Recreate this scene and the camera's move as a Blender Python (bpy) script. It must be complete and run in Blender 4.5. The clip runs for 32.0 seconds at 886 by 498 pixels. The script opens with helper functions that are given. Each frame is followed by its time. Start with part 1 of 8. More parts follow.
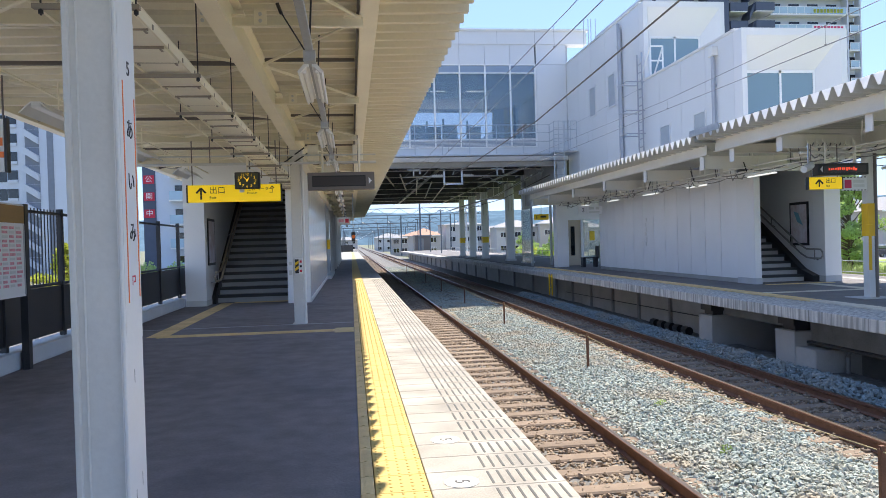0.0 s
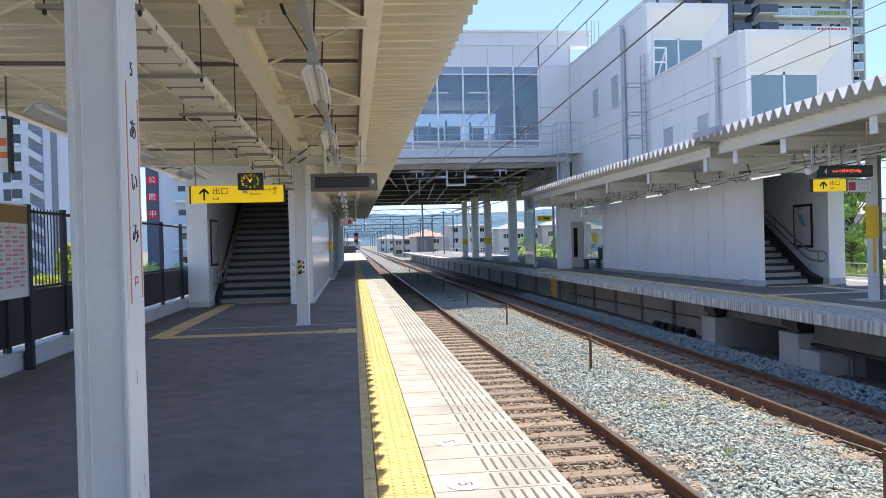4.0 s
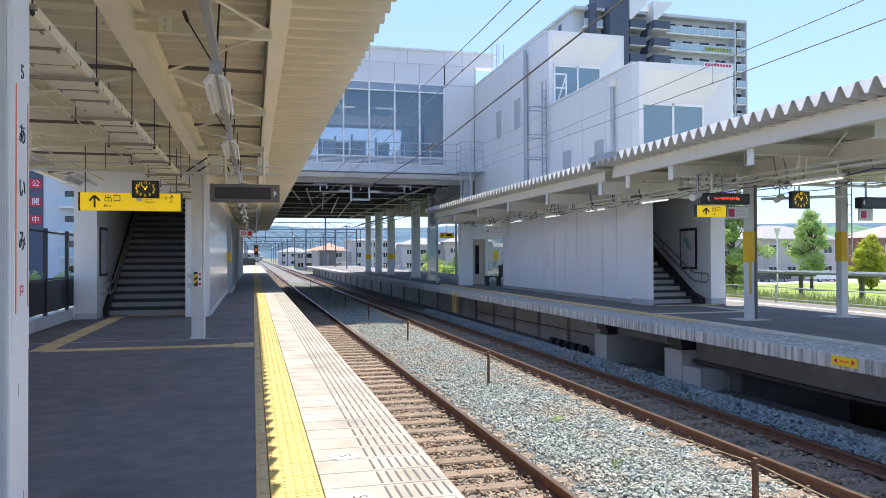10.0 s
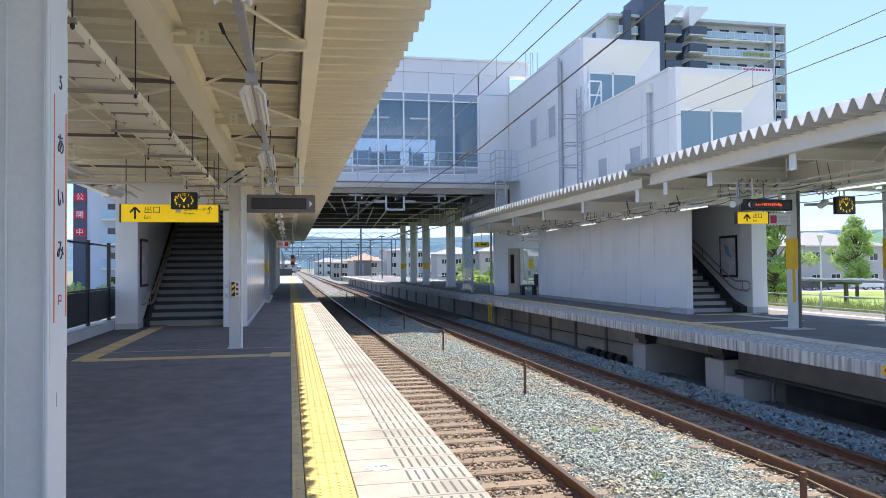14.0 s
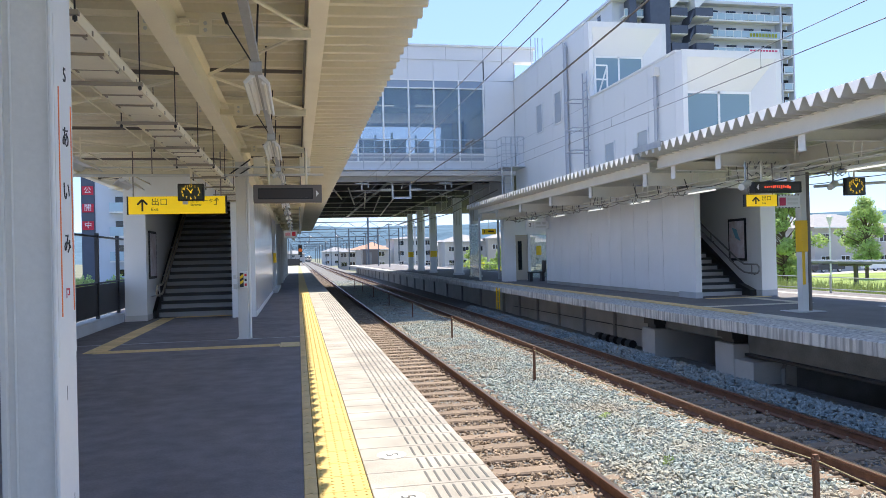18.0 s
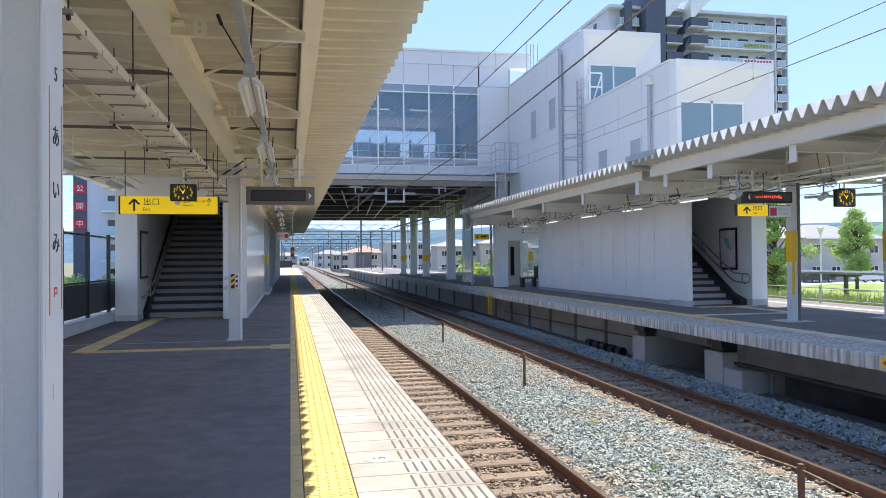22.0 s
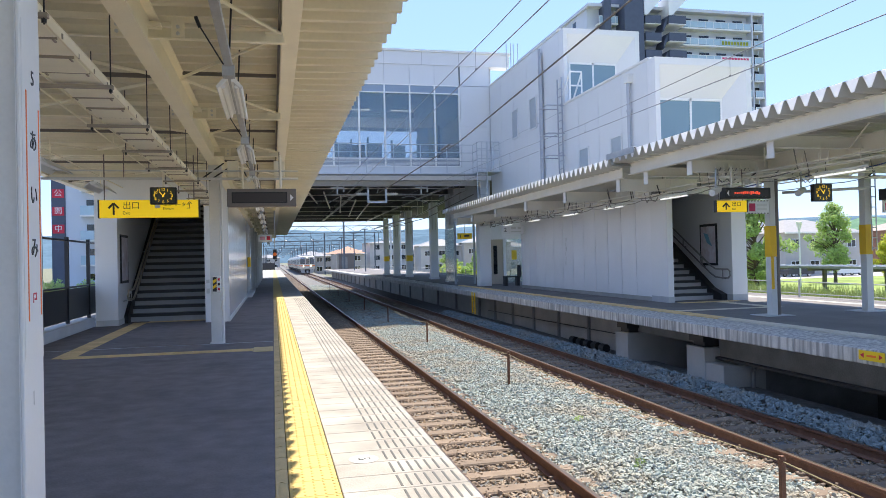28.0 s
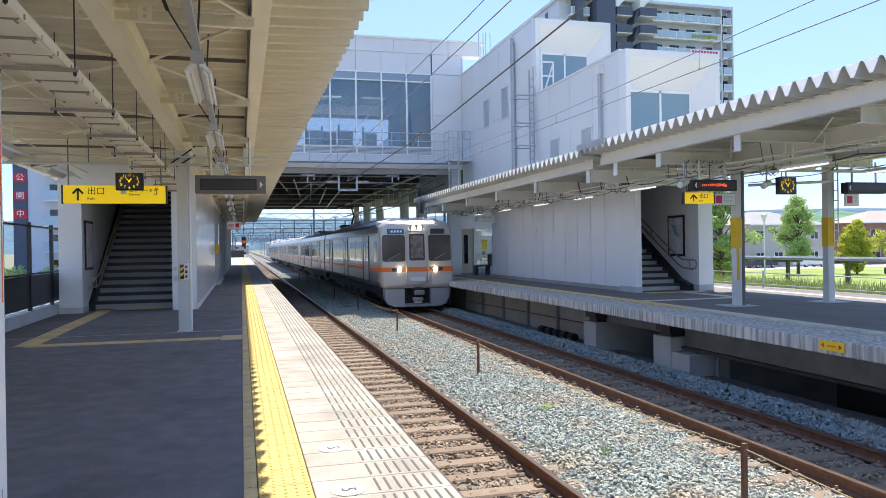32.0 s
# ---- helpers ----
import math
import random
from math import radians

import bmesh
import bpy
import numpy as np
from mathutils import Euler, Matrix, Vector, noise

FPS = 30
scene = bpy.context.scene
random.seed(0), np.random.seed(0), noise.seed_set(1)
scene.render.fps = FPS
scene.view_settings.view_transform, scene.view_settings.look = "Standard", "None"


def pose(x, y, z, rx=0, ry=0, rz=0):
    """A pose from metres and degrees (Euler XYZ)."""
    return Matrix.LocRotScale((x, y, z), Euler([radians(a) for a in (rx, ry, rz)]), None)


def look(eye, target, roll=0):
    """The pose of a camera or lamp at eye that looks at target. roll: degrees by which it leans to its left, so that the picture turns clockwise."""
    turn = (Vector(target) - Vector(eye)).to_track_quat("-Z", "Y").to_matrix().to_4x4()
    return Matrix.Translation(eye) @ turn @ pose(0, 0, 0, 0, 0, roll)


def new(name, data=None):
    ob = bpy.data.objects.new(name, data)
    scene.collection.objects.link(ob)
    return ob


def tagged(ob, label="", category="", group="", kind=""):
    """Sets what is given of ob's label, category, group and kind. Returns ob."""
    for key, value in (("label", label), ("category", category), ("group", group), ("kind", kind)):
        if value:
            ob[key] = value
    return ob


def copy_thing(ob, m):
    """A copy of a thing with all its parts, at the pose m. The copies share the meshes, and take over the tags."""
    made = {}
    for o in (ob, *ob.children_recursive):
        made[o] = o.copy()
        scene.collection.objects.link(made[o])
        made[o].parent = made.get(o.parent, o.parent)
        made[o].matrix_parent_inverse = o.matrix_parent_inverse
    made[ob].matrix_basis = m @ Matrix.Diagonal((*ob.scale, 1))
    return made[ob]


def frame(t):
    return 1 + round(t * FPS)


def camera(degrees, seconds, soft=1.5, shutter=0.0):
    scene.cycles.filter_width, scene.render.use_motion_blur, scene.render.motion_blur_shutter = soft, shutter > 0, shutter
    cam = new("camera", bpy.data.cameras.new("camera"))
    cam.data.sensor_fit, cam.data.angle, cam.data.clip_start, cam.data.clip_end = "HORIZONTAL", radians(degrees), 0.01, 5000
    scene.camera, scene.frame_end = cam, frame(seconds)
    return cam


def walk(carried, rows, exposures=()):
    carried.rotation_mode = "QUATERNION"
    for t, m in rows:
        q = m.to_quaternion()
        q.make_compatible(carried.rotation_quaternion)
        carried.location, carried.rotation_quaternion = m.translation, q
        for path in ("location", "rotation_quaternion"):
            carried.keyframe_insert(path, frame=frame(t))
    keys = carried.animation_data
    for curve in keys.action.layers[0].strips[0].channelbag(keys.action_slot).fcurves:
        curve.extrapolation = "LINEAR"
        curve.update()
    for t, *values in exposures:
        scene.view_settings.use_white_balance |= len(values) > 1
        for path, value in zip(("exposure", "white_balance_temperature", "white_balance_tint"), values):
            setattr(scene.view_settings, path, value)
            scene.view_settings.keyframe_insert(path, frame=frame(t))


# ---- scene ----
cam = camera(62.1, 32.0, soft=0.65)
PATH = [
    (0, (-1.1562, 0.0969, 1.3518), (-0.9086, 2.0814, 1.3315), -1.65),
    (0.5, (-1.1580, 0.1059, 1.3513), (-0.9112, 2.0905, 1.3320), -1.57),
    (1, (-1.1580, 0.1084, 1.3513), (-0.9122, 2.0931, 1.3324), -1.40),
    (1.5, (-1.1541, 0.1025, 1.3517), (-0.9088, 2.0874, 1.3334), -1.27),
    (2, (-1.1570, 0.1060, 1.3540), (-0.9120, 2.0908, 1.3347), -1.45),
    (2.5, (-1.1576, 0.1075, 1.3539), (-0.9123, 2.0924, 1.3362), -1.82),
    (3, (-1.1571, 0.1166, 1.3540), (-0.9129, 2.1016, 1.3369), -1.68),
    (3.5, (-1.1578, 0.1150, 1.3526), (-0.9147, 2.1001, 1.3355), -1.59),
    (5.5, (-1.1638, 0.1063, 1.3575), (-0.9220, 2.0915, 1.3428), -1.04),
    (6, (-1.1598, 0.1168, 1.3564), (-0.8918, 2.0987, 1.3371), -1.13),
    (6.5, (-1.1400, 0.0761, 1.3570), (-0.8095, 2.0485, 1.3406), -1.16),
    (7, (-1.1273, 0.0584, 1.3555), (-0.7011, 2.0125, 1.3524), -1.41),
    (7.5, (-1.1431, 0.0350, 1.3555), (-0.7017, 1.9857, 1.3717), -1.47),
    (8, (-1.1551, 0.0338, 1.3542), (-0.7136, 1.9843, 1.3718), -1.38),
    (8.5, (-1.1667, 0.0185, 1.3549), (-0.7269, 1.9695, 1.3735), -0.85),
    (9, (-1.1636, 0.0151, 1.3583), (-0.7048, 1.9617, 1.3777), -0.53),
    (9.5, (-1.1558, 0.0264, 1.3572), (-0.6648, 1.9651, 1.3776), -0.34),
    (10, (-1.1562, 0.0245, 1.3554), (-0.6572, 1.9611, 1.3764), -0.23),
    (10.5, (-1.1592, 0.0186, 1.3575), (-0.6609, 1.9554, 1.3780), -0.09),
    (11, (-1.1585, 0.0195, 1.3543), (-0.6605, 1.9564, 1.3758), 0.00),
    (11.5, (-1.1516, 0.0398, 1.3532), (-0.6547, 1.9770, 1.3744), -0.04),
    (12, (-1.1507, 0.0238, 1.3532), (-0.6550, 1.9611, 1.3856), 0.08),
    (12.5, (-1.1543, 0.0418, 1.3534), (-0.6694, 1.9816, 1.3978), 0.13),
    (13, (-1.1528, 0.0489, 1.3535), (-0.6826, 1.9923, 1.3999), 0.13),
    (13.5, (-1.1533, 0.0511, 1.3486), (-0.7129, 2.0015, 1.3952), -0.24),
    (14, (-1.1488, 0.0814, 1.3469), (-0.7418, 2.0390, 1.3946), -0.54),
    (14.5, (-1.1451, 0.0805, 1.3465), (-0.7493, 2.0404, 1.3937), -1.08),
    (16.5, (-1.1488, 0.1098, 1.3417), (-0.7579, 2.0711, 1.3573), -1.43),
    (17, (-1.1452, 0.0960, 1.3427), (-0.7556, 2.0576, 1.3538), -1.35),
    (17.5, (-1.1512, 0.0911, 1.3461), (-0.7615, 2.0527, 1.3580), -1.32),
    (18, (-1.1490, 0.1029, 1.3470), (-0.7617, 2.0650, 1.3615), -1.41),
    (18.5, (-1.1446, 0.0926, 1.3470), (-0.7698, 2.0571, 1.3637), -1.71),
    (19, (-1.1417, 0.0867, 1.3504), (-0.7677, 2.0514, 1.3676), -1.79),
    (19.5, (-1.1321, 0.0798, 1.3488), (-0.7594, 2.0447, 1.3669), -2.10),
    (20, (-1.1349, 0.0647, 1.3459), (-0.7633, 2.0297, 1.3654), -1.96),
    (20.5, (-1.1358, 0.0622, 1.3470), (-0.7619, 2.0268, 1.3723), -1.15),
    (21, (-1.1331, 0.0783, 1.3480), (-0.7464, 2.0404, 1.3734), -0.73),
    (21.5, (-1.1319, 0.0742, 1.3491), (-0.7388, 2.0350, 1.3750), -0.61),
    (22, (-1.1337, 0.0828, 1.3494), (-0.7276, 2.0409, 1.3755), -0.49),
    (22.5, (-1.1351, 0.0787, 1.3494), (-0.7270, 2.0365, 1.3758), -0.46),
    (23, (-1.1299, 0.0725, 1.3482), (-0.7127, 2.0283, 1.3752), -0.57),
    (23.5, (-1.1280, 0.0624, 1.3525), (-0.7080, 2.0177, 1.3795), -0.94),
    (24, (-1.1229, 0.0643, 1.3495), (-0.6993, 2.0187, 1.3780), -1.53),
    (24.5, (-1.1188, 0.0570, 1.3482), (-0.6886, 2.0100, 1.3764), -1.68),
    (25, (-1.1293, 0.0766, 1.3485), (-0.6953, 2.0287, 1.3765), -1.88),
    (25.5, (-1.1302, 0.0742, 1.3495), (-0.6966, 2.0264, 1.3775), -1.79),
    (27.5, (-1.1331, 0.0653, 1.3491), (-0.6846, 2.0142, 1.3781), -1.32),
    (28, (-1.1304, 0.0648, 1.3482), (-0.6797, 2.0132, 1.3731), -1.33),
    (28.5, (-1.1355, 0.0859, 1.3505), (-0.6829, 2.0340, 1.3529), -1.33),
    (29, (-1.1382, 0.0850, 1.3497), (-0.6840, 2.0327, 1.3355), -1.41),
    (29.5, (-1.1349, 0.0726, 1.3467), (-0.6773, 2.0195, 1.3340), -1.50),
    (30, (-1.1361, 0.0705, 1.3501), (-0.6712, 2.0157, 1.3372), -1.41),
    (30.5, (-1.1268, 0.0646, 1.3515), (-0.6513, 2.0072, 1.3378), -1.27),
    (31, (-1.1324, 0.0627, 1.3503), (-0.6398, 2.0011, 1.3409), -1.13),
    (31.5, (-1.1279, 0.0527, 1.3579), (-0.6200, 1.9871, 1.3485), -1.05),
    (32, (-1.1307, 0.0648, 1.3531), (-0.6034, 1.9940, 1.3460), -0.88),
]
walk(cam, [(t, look(e, g, r)) for t, e, g, r in PATH])

# ---- light ----
SUN_TO = Vector((0.285, 0.43, 1.0)).normalized()
ELEV = math.asin(SUN_TO.z)
AZIM = math.atan2(SUN_TO.x, SUN_TO.y)
world = bpy.data.worlds.new("sky")
scene.world = world
world.use_nodes = True
wn = world.node_tree
sky = wn.nodes.new("ShaderNodeTexSky")
sky.sky_type = "NISHITA"
sky.sun_disc = False
sky.sun_elevation = ELEV
sky.sun_rotation = AZIM
sky.air_density, sky.dust_density, sky.ozone_density = 1.0, 0.0, 2.5
wn.nodes["Background"].inputs["Strength"].default_value = 0.15
cool = wn.nodes.new("ShaderNodeMix")
cool.data_type, cool.blend_type = "RGBA", "MULTIPLY"
cool.inputs["Factor"].default_value = 1.0
cool.inputs["B"].default_value = (0.93, 0.94, 1.0, 1)
wn.links.new(sky.outputs[0], cool.inputs["A"])
even = wn.nodes.new("ShaderNodeMix")
even.data_type, even.blend_type = "RGBA", "MIX"
even.inputs["Factor"].default_value = 0.83
even.inputs["B"].default_value = (0.735, 1.12, 2.08, 1)
wn.links.new(cool.outputs["Result"], even.inputs["A"])
wn.links.new(even.outputs["Result"], wn.nodes["Background"].inputs["Color"])
sun = new("sun", bpy.data.lights.new("sun", "SUN"))
sun.data.energy, sun.data.angle, sun.data.color = 2.44, radians(0.53), (1.0, 0.90, 0.76)
sun.matrix_world = look(SUN_TO * 60, (0, 0, 0))
scene.view_settings.exposure = 1.86


# ---- materials ----
def mat(name, color, rough=0.6, metal=0.0, var=0.12, scale=1.5, fine=40.0, bump=0.15, tint=None, spec=0.5, rand=0.0, emit=None):
    m = bpy.data.materials.new(name)
    m.use_nodes = True
    t = m.node_tree
    b = t.nodes["Principled BSDF"]
    b.inputs["Roughness"].default_value = rough
    b.inputs["Metallic"].default_value = metal
    b.inputs["Specular IOR Level"].default_value = spec
    geo = t.nodes.new("ShaderNodeNewGeometry")
    n1 = t.nodes.new("ShaderNodeTexNoise")
    n1.inputs["Scale"].default_value, n1.inputs["Detail"].default_value = scale, 5.0
    n2 = t.nodes.new("ShaderNodeTexNoise")
    n2.inputs["Scale"].default_value, n2.inputs["Detail"].default_value = fine, 3.0
    for n in (n1, n2):
        t.links.new(geo.outputs["Position"], n.inputs["Vector"])
    ramp = t.nodes.new("ShaderNodeValToRGB")
    lo = [c * (1 - var) for c in color]
    hi = [min(1, c * (1 + var)) for c in (tint or color)]
    ramp.color_ramp.elements[0].color, ramp.color_ramp.elements[0].position = (*lo, 1), 0.3
    ramp.color_ramp.elements[1].color, ramp.color_ramp.elements[1].position = (*hi, 1), 0.7
    mix = t.nodes.new("ShaderNodeMath")
    mix.operation = "MULTIPLY_ADD"
    mix.inputs[1].default_value = 0.35
    t.links.new(n2.outputs[0], mix.inputs[0])
    sc = t.nodes.new("ShaderNodeMath")
    sc.operation = "MULTIPLY"
    sc.inputs[1].default_value = 0.65
    t.links.new(n1.outputs[0], sc.inputs[0])
    t.links.new(sc.outputs[0], mix.inputs[2])
    t.links.new(mix.outputs[0], ramp.inputs["Fac"])
    out = ramp.outputs["Color"]
    if rand:
        info = t.nodes.new("ShaderNodeObjectInfo")
        hsv = t.nodes.new("ShaderNodeHueSaturation")
        ma = t.nodes.new("ShaderNodeMapRange")
        ma.inputs["To Min"].default_value, ma.inputs["To Max"].default_value = 1 - rand, 1 + rand
        t.links.new(info.outputs["Random"], ma.inputs["Value"])
        t.links.new(ma.outputs[0], hsv.inputs["Value"])
        t.links.new(out, hsv.inputs["Color"])
        out = hsv.outputs[0]
    t.links.new(out, b.inputs["Base Color"])
    if bump:
        bp = t.nodes.new("ShaderNodeBump")
        bp.inputs["Strength"].default_value, bp.inputs["Distance"].default_value = bump, 0.01
        t.links.new(n2.outputs[0], bp.inputs["Height"])
        t.links.new(bp.outputs[0], b.inputs["Normal"])
    if emit:
        b.inputs["Emission Color"].default_value = (*emit[0], 1)
        b.inputs["Emission Strength"].default_value = emit[1]
    return m


def glass(name, color=(0.75, 0.85, 0.88), rough=0.02, alpha=0.35, spec=0.8):
    m = bpy.data.materials.new(name)
    m.use_nodes = True
    b = m.node_tree.nodes["Principled BSDF"]
    b.inputs["Base Color"].default_value = (*color, 1)
    b.inputs["Roughness"].default_value = rough
    b.inputs["Specular IOR Level"].default_value = spec
    b.inputs["Alpha"].default_value = alpha
    return m


ASPHALT = mat("asphalt", (0.175, 0.162, 0.172), 0.8, var=0.26, scale=4.5, fine=55, bump=0.35)
_t = ASPHALT.node_tree
_b = _t.nodes["Principled BSDF"]
_geo = _t.nodes.new("ShaderNodeNewGeometry")
_st = _t.nodes.new("ShaderNodeTexNoise")
_st.inputs["Scale"].default_value, _st.inputs["Detail"].default_value, _st.inputs["Roughness"].default_value = 0.8, 8.0, 0.7
_rg = _t.nodes.new("ShaderNodeMapRange")
_rg.inputs["From Min"].default_value, _rg.inputs["From Max"].default_value = 0.5, 0.66
_rg.inputs["To Max"].default_value = 0.55
_mx = _t.nodes.new("ShaderNodeMix")
_mx.data_type = "RGBA"
_mx.inputs["B"].default_value = (0.075, 0.07, 0.08, 1)
_t.links.new(_geo.outputs["Position"], _st.inputs["Vector"])
_t.links.new(_st.outputs[0], _rg.inputs["Value"])
_t.links.new(_rg.outputs[0], _mx.inputs["Factor"])
_t.links.new(_b.inputs["Base Color"].links[0].from_socket, _mx.inputs["A"])
_t.links.new(_mx.outputs["Result"], _b.inputs["Base Color"])
ASPHALT2 = mat("asphalt_new", (0.17, 0.162, 0.165), 0.85, var=0.2, scale=1.2, fine=150, bump=0.3)
SLAB = mat("edge_concrete", (0.36, 0.34, 0.305), 0.8, var=0.36, scale=1.9, fine=90, bump=0.15, rand=0.05)
SLOT = mat("slot_dark", (0.12, 0.12, 0.12), 0.9)
YELLOW = mat("tactile_yellow", (0.60, 0.43, 0.14), 0.7, var=0.08, scale=4, fine=80, rand=0.04)
PALEY = mat("pale_yellow_block", (0.62, 0.50, 0.27), 0.8, var=0.12, scale=6, fine=80)
OCHRE = mat("tactile_faded", (0.72, 0.54, 0.27), 0.8, var=0.15, scale=5, fine=80, rand=0.08)
CREAM = mat("cream_paint", (0.95, 0.88, 0.70), 0.5, var=0.06, scale=2.0, fine=60, bump=0.05)
DECK = mat("cream_deck", (0.80, 0.74, 0.565), 0.45, var=0.07, scale=0.8, fine=30, bump=0.05)
CREAMF = mat("pale_cream_paint", (0.88, 0.85, 0.77), 0.5, var=0.06, scale=2.0, fine=60, bump=0.05)
DECKF = mat("pale_deck", (0.62, 0.61, 0.55), 0.45, var=0.07, scale=0.8, fine=30, bump=0.05)
GALV = mat("galvanised_steel", (0.50, 0.52, 0.54), 0.42, 0.75, var=0.12, scale=6, fine=60, bump=0.05)
GREYP = mat("grey_paint", (0.69, 0.69, 0.66), 0.5, var=0.08, scale=2, fine=50, bump=0.05)
WHITE = mat("white_panel", (0.90, 0.90, 0.89), 0.4, var=0.03, scale=0.6, fine=30, bump=0.03)
GLOSSW = mat("glossy_white_panel", (0.90, 0.90, 0.89), 0.12, var=0.03, scale=0.6, fine=4, bump=0.06, rand=0.02)
PIPEG = mat("pipe_grey", (0.40, 0.42, 0.46), 0.45, 0.3, var=0.08, bump=0.02)
PANEL = mat("silver_panel", (0.665, 0.675, 0.675), 0.35, 0.05, var=0.04, scale=0.5, fine=30, bump=0.02, rand=0.02)
JOINT = mat("joint_grey", (0.33, 0.34, 0.36), 0.7)
DARK = mat("dark_steel", (0.025, 0.025, 0.028), 0.45, var=0.2, bump=0.05)
# near-black, so deep shade below bridge and platform is in the colour
SOFFIT = mat("shade_black", (0.045, 0.045, 0.046), 0.8, var=0.2)
CONC = mat("concrete", (0.42, 0.41, 0.385), 0.85, var=0.18, scale=1.4, fine=50, bump=0.25)
CONCW = mat("weathered_concrete", (0.42, 0.41, 0.39), 0.85, var=0.5, scale=7, fine=60, bump=0.3)
CURB = mat("curb_concrete", (0.55, 0.56, 0.57), 0.8, var=0.12, scale=2, fine=60)
RUST = mat("rusty_steel", (0.17, 0.082, 0.05), 0.75, 0.2, var=0.3, scale=8, fine=80, bump=0.3)
RAILTOP = mat("rail_head", (0.30, 0.24, 0.20), 0.28, 0.9, var=0.2, scale=3, fine=60)
SLEEPER = mat("sleeper_concrete", (0.23, 0.175, 0.13), 0.9, var=0.2, scale=4, fine=70, bump=0.3, rand=0.12)
# bed colour lowered to paint the shade in gaps between loose stones
BALLAST = mat("ballast_bed", (0.17, 0.165, 0.155), 0.95, var=0.4, scale=9, fine=45, bump=1.0)


def stone_mat(name, stops):
    """Loose stones, each piece with a colour of its own."""
    m = mat(name, stops[1], 0.9, var=0.3, scale=6, fine=40, bump=0.35)
    t = m.node_tree
    bsdf = t.nodes["Principled BSDF"]
    geo = t.nodes.new("ShaderNodeNewGeometry")
    ramp = t.nodes.new("ShaderNodeValToRGB")
    ramp.color_ramp.interpolation = "LINEAR"
    el = ramp.color_ramp.elements
    while len(el) < len(stops):
        el.new(0.5)
    for k, c in enumerate(stops):
        el[k].position, el[k].color = k / (len(stops) - 1), (*c, 1)
    t.links.new(geo.outputs["Random Per Island"], ramp.inputs["Fac"])
    mx = t.nodes.new("ShaderNodeMix")
    mx.data_type, mx.blend_type = "RGBA", "MIX"
    mx.inputs["Factor"].default_value = 0.7
    t.links.new(bsdf.inputs["Base Color"].links[0].from_socket, mx.inputs["A"])
    t.links.new(ramp.outputs["Color"], mx.inputs["B"])
    dirt = t.nodes.new("ShaderNodeTexNoise")
    dirt.inputs["Scale"].default_value, dirt.inputs["Detail"].default_value = 1.1, 5.0
    t.links.new(geo.outputs["Position"], dirt.inputs["Vector"])
    rg = t.nodes.new("ShaderNodeMapRange")
    rg.inputs["From Min"].default_value, rg.inputs["From Max"].default_value = 0.47, 0.72
    rg.inputs["To Max"].default_value = 0.75
    t.links.new(dirt.outputs[0], rg.inputs["Value"])
    soil = t.nodes.new("ShaderNodeMix")
    soil.data_type, soil.blend_type = "RGBA", "MIX"
    soil.inputs["B"].default_value = (0.40, 0.33, 0.24, 1)
    t.links.new(rg.outputs[0], soil.inputs["Factor"])
    t.links.new(mx.outputs["Result"], soil.inputs["A"])
    t.links.new(soil.outputs["Result"], bsdf.inputs["Base Color"])
    return m


def streaked(name, a, b, rough=0.85):
    """Concrete with rain streaks that run down its faces."""
    m = mat(name, a, rough, var=0.25, scale=3, fine=60, bump=0.25)
    t = m.node_tree
    bsdf = t.nodes["Principled BSDF"]
    geo = t.nodes.new("ShaderNodeNewGeometry")
    mp = t.nodes.new("ShaderNodeMapping")
    mp.inputs["Scale"].default_value = (11.0, 11.0, 0.8)
    t.links.new(geo.outputs["Position"], mp.inputs["Vector"])
    n = t.nodes.new("ShaderNodeTexNoise")
    n.inputs["Scale"].default_value, n.inputs["Detail"].default_value = 1.3, 6.0
    t.links.new(mp.outputs[0], n.inputs["Vector"])
    rg = t.nodes.new("ShaderNodeMapRange")
    rg.inputs["From Min"].default_value, rg.inputs["From Max"].default_value = 0.42, 0.60
    t.links.new(n.outputs[0], rg.inputs["Value"])
    mx = t.nodes.new("ShaderNodeMix")
    mx.data_type, mx.blend_type = "RGBA", "MIX"
    mx.inputs["B"].default_value = (*b, 1)
    t.links.new(rg.outputs[0], mx.inputs["Factor"])
    t.links.new(bsdf.inputs["Base Color"].links[0].from_socket, mx.inputs["A"])
    t.links.new(mx.outputs["Result"], bsdf.inputs["Base Color"])
    return m


STONE = stone_mat("ballast_stone", [(0.19, 0.23, 0.215), (0.34, 0.395, 0.37), (0.52, 0.57, 0.52), (0.29, 0.34, 0.315), (0.43, 0.395, 0.31), (0.45, 0.50, 0.465)])
STONEB = stone_mat("brown_ballast_stone", [(0.12, 0.085, 0.06), (0.30, 0.22, 0.15), (0.42, 0.34, 0.25), (0.22, 0.16, 0.11), (0.36, 0.30, 0.24)])
STREAK = streaked("streaked_concrete", (0.60, 0.575, 0.53), (0.31, 0.30, 0.28))
# darker, bluer ballast stone with the shade at the platform foot painted in
STONED = stone_mat("shaded_blue_grey_stone", [(0.12, 0.15, 0.16), (0.22, 0.27, 0.28), (0.32, 0.37, 0.38), (0.18, 0.23, 0.24)])
ROPE = mat("faded_rope", (0.34, 0.28, 0.15), 0.9, var=0.4, scale=14, fine=90)
MARK = mat("worn_white_mark", (0.66, 0.65, 0.62), 0.8, var=0.15, scale=12, fine=60)
GREYD2 = mat("grey_post", (0.25, 0.25, 0.24), 0.8, var=0.2)
TAUPE = mat("taupe_metal", (0.16, 0.14, 0.125), 0.45, var=0.05, bump=0.02)
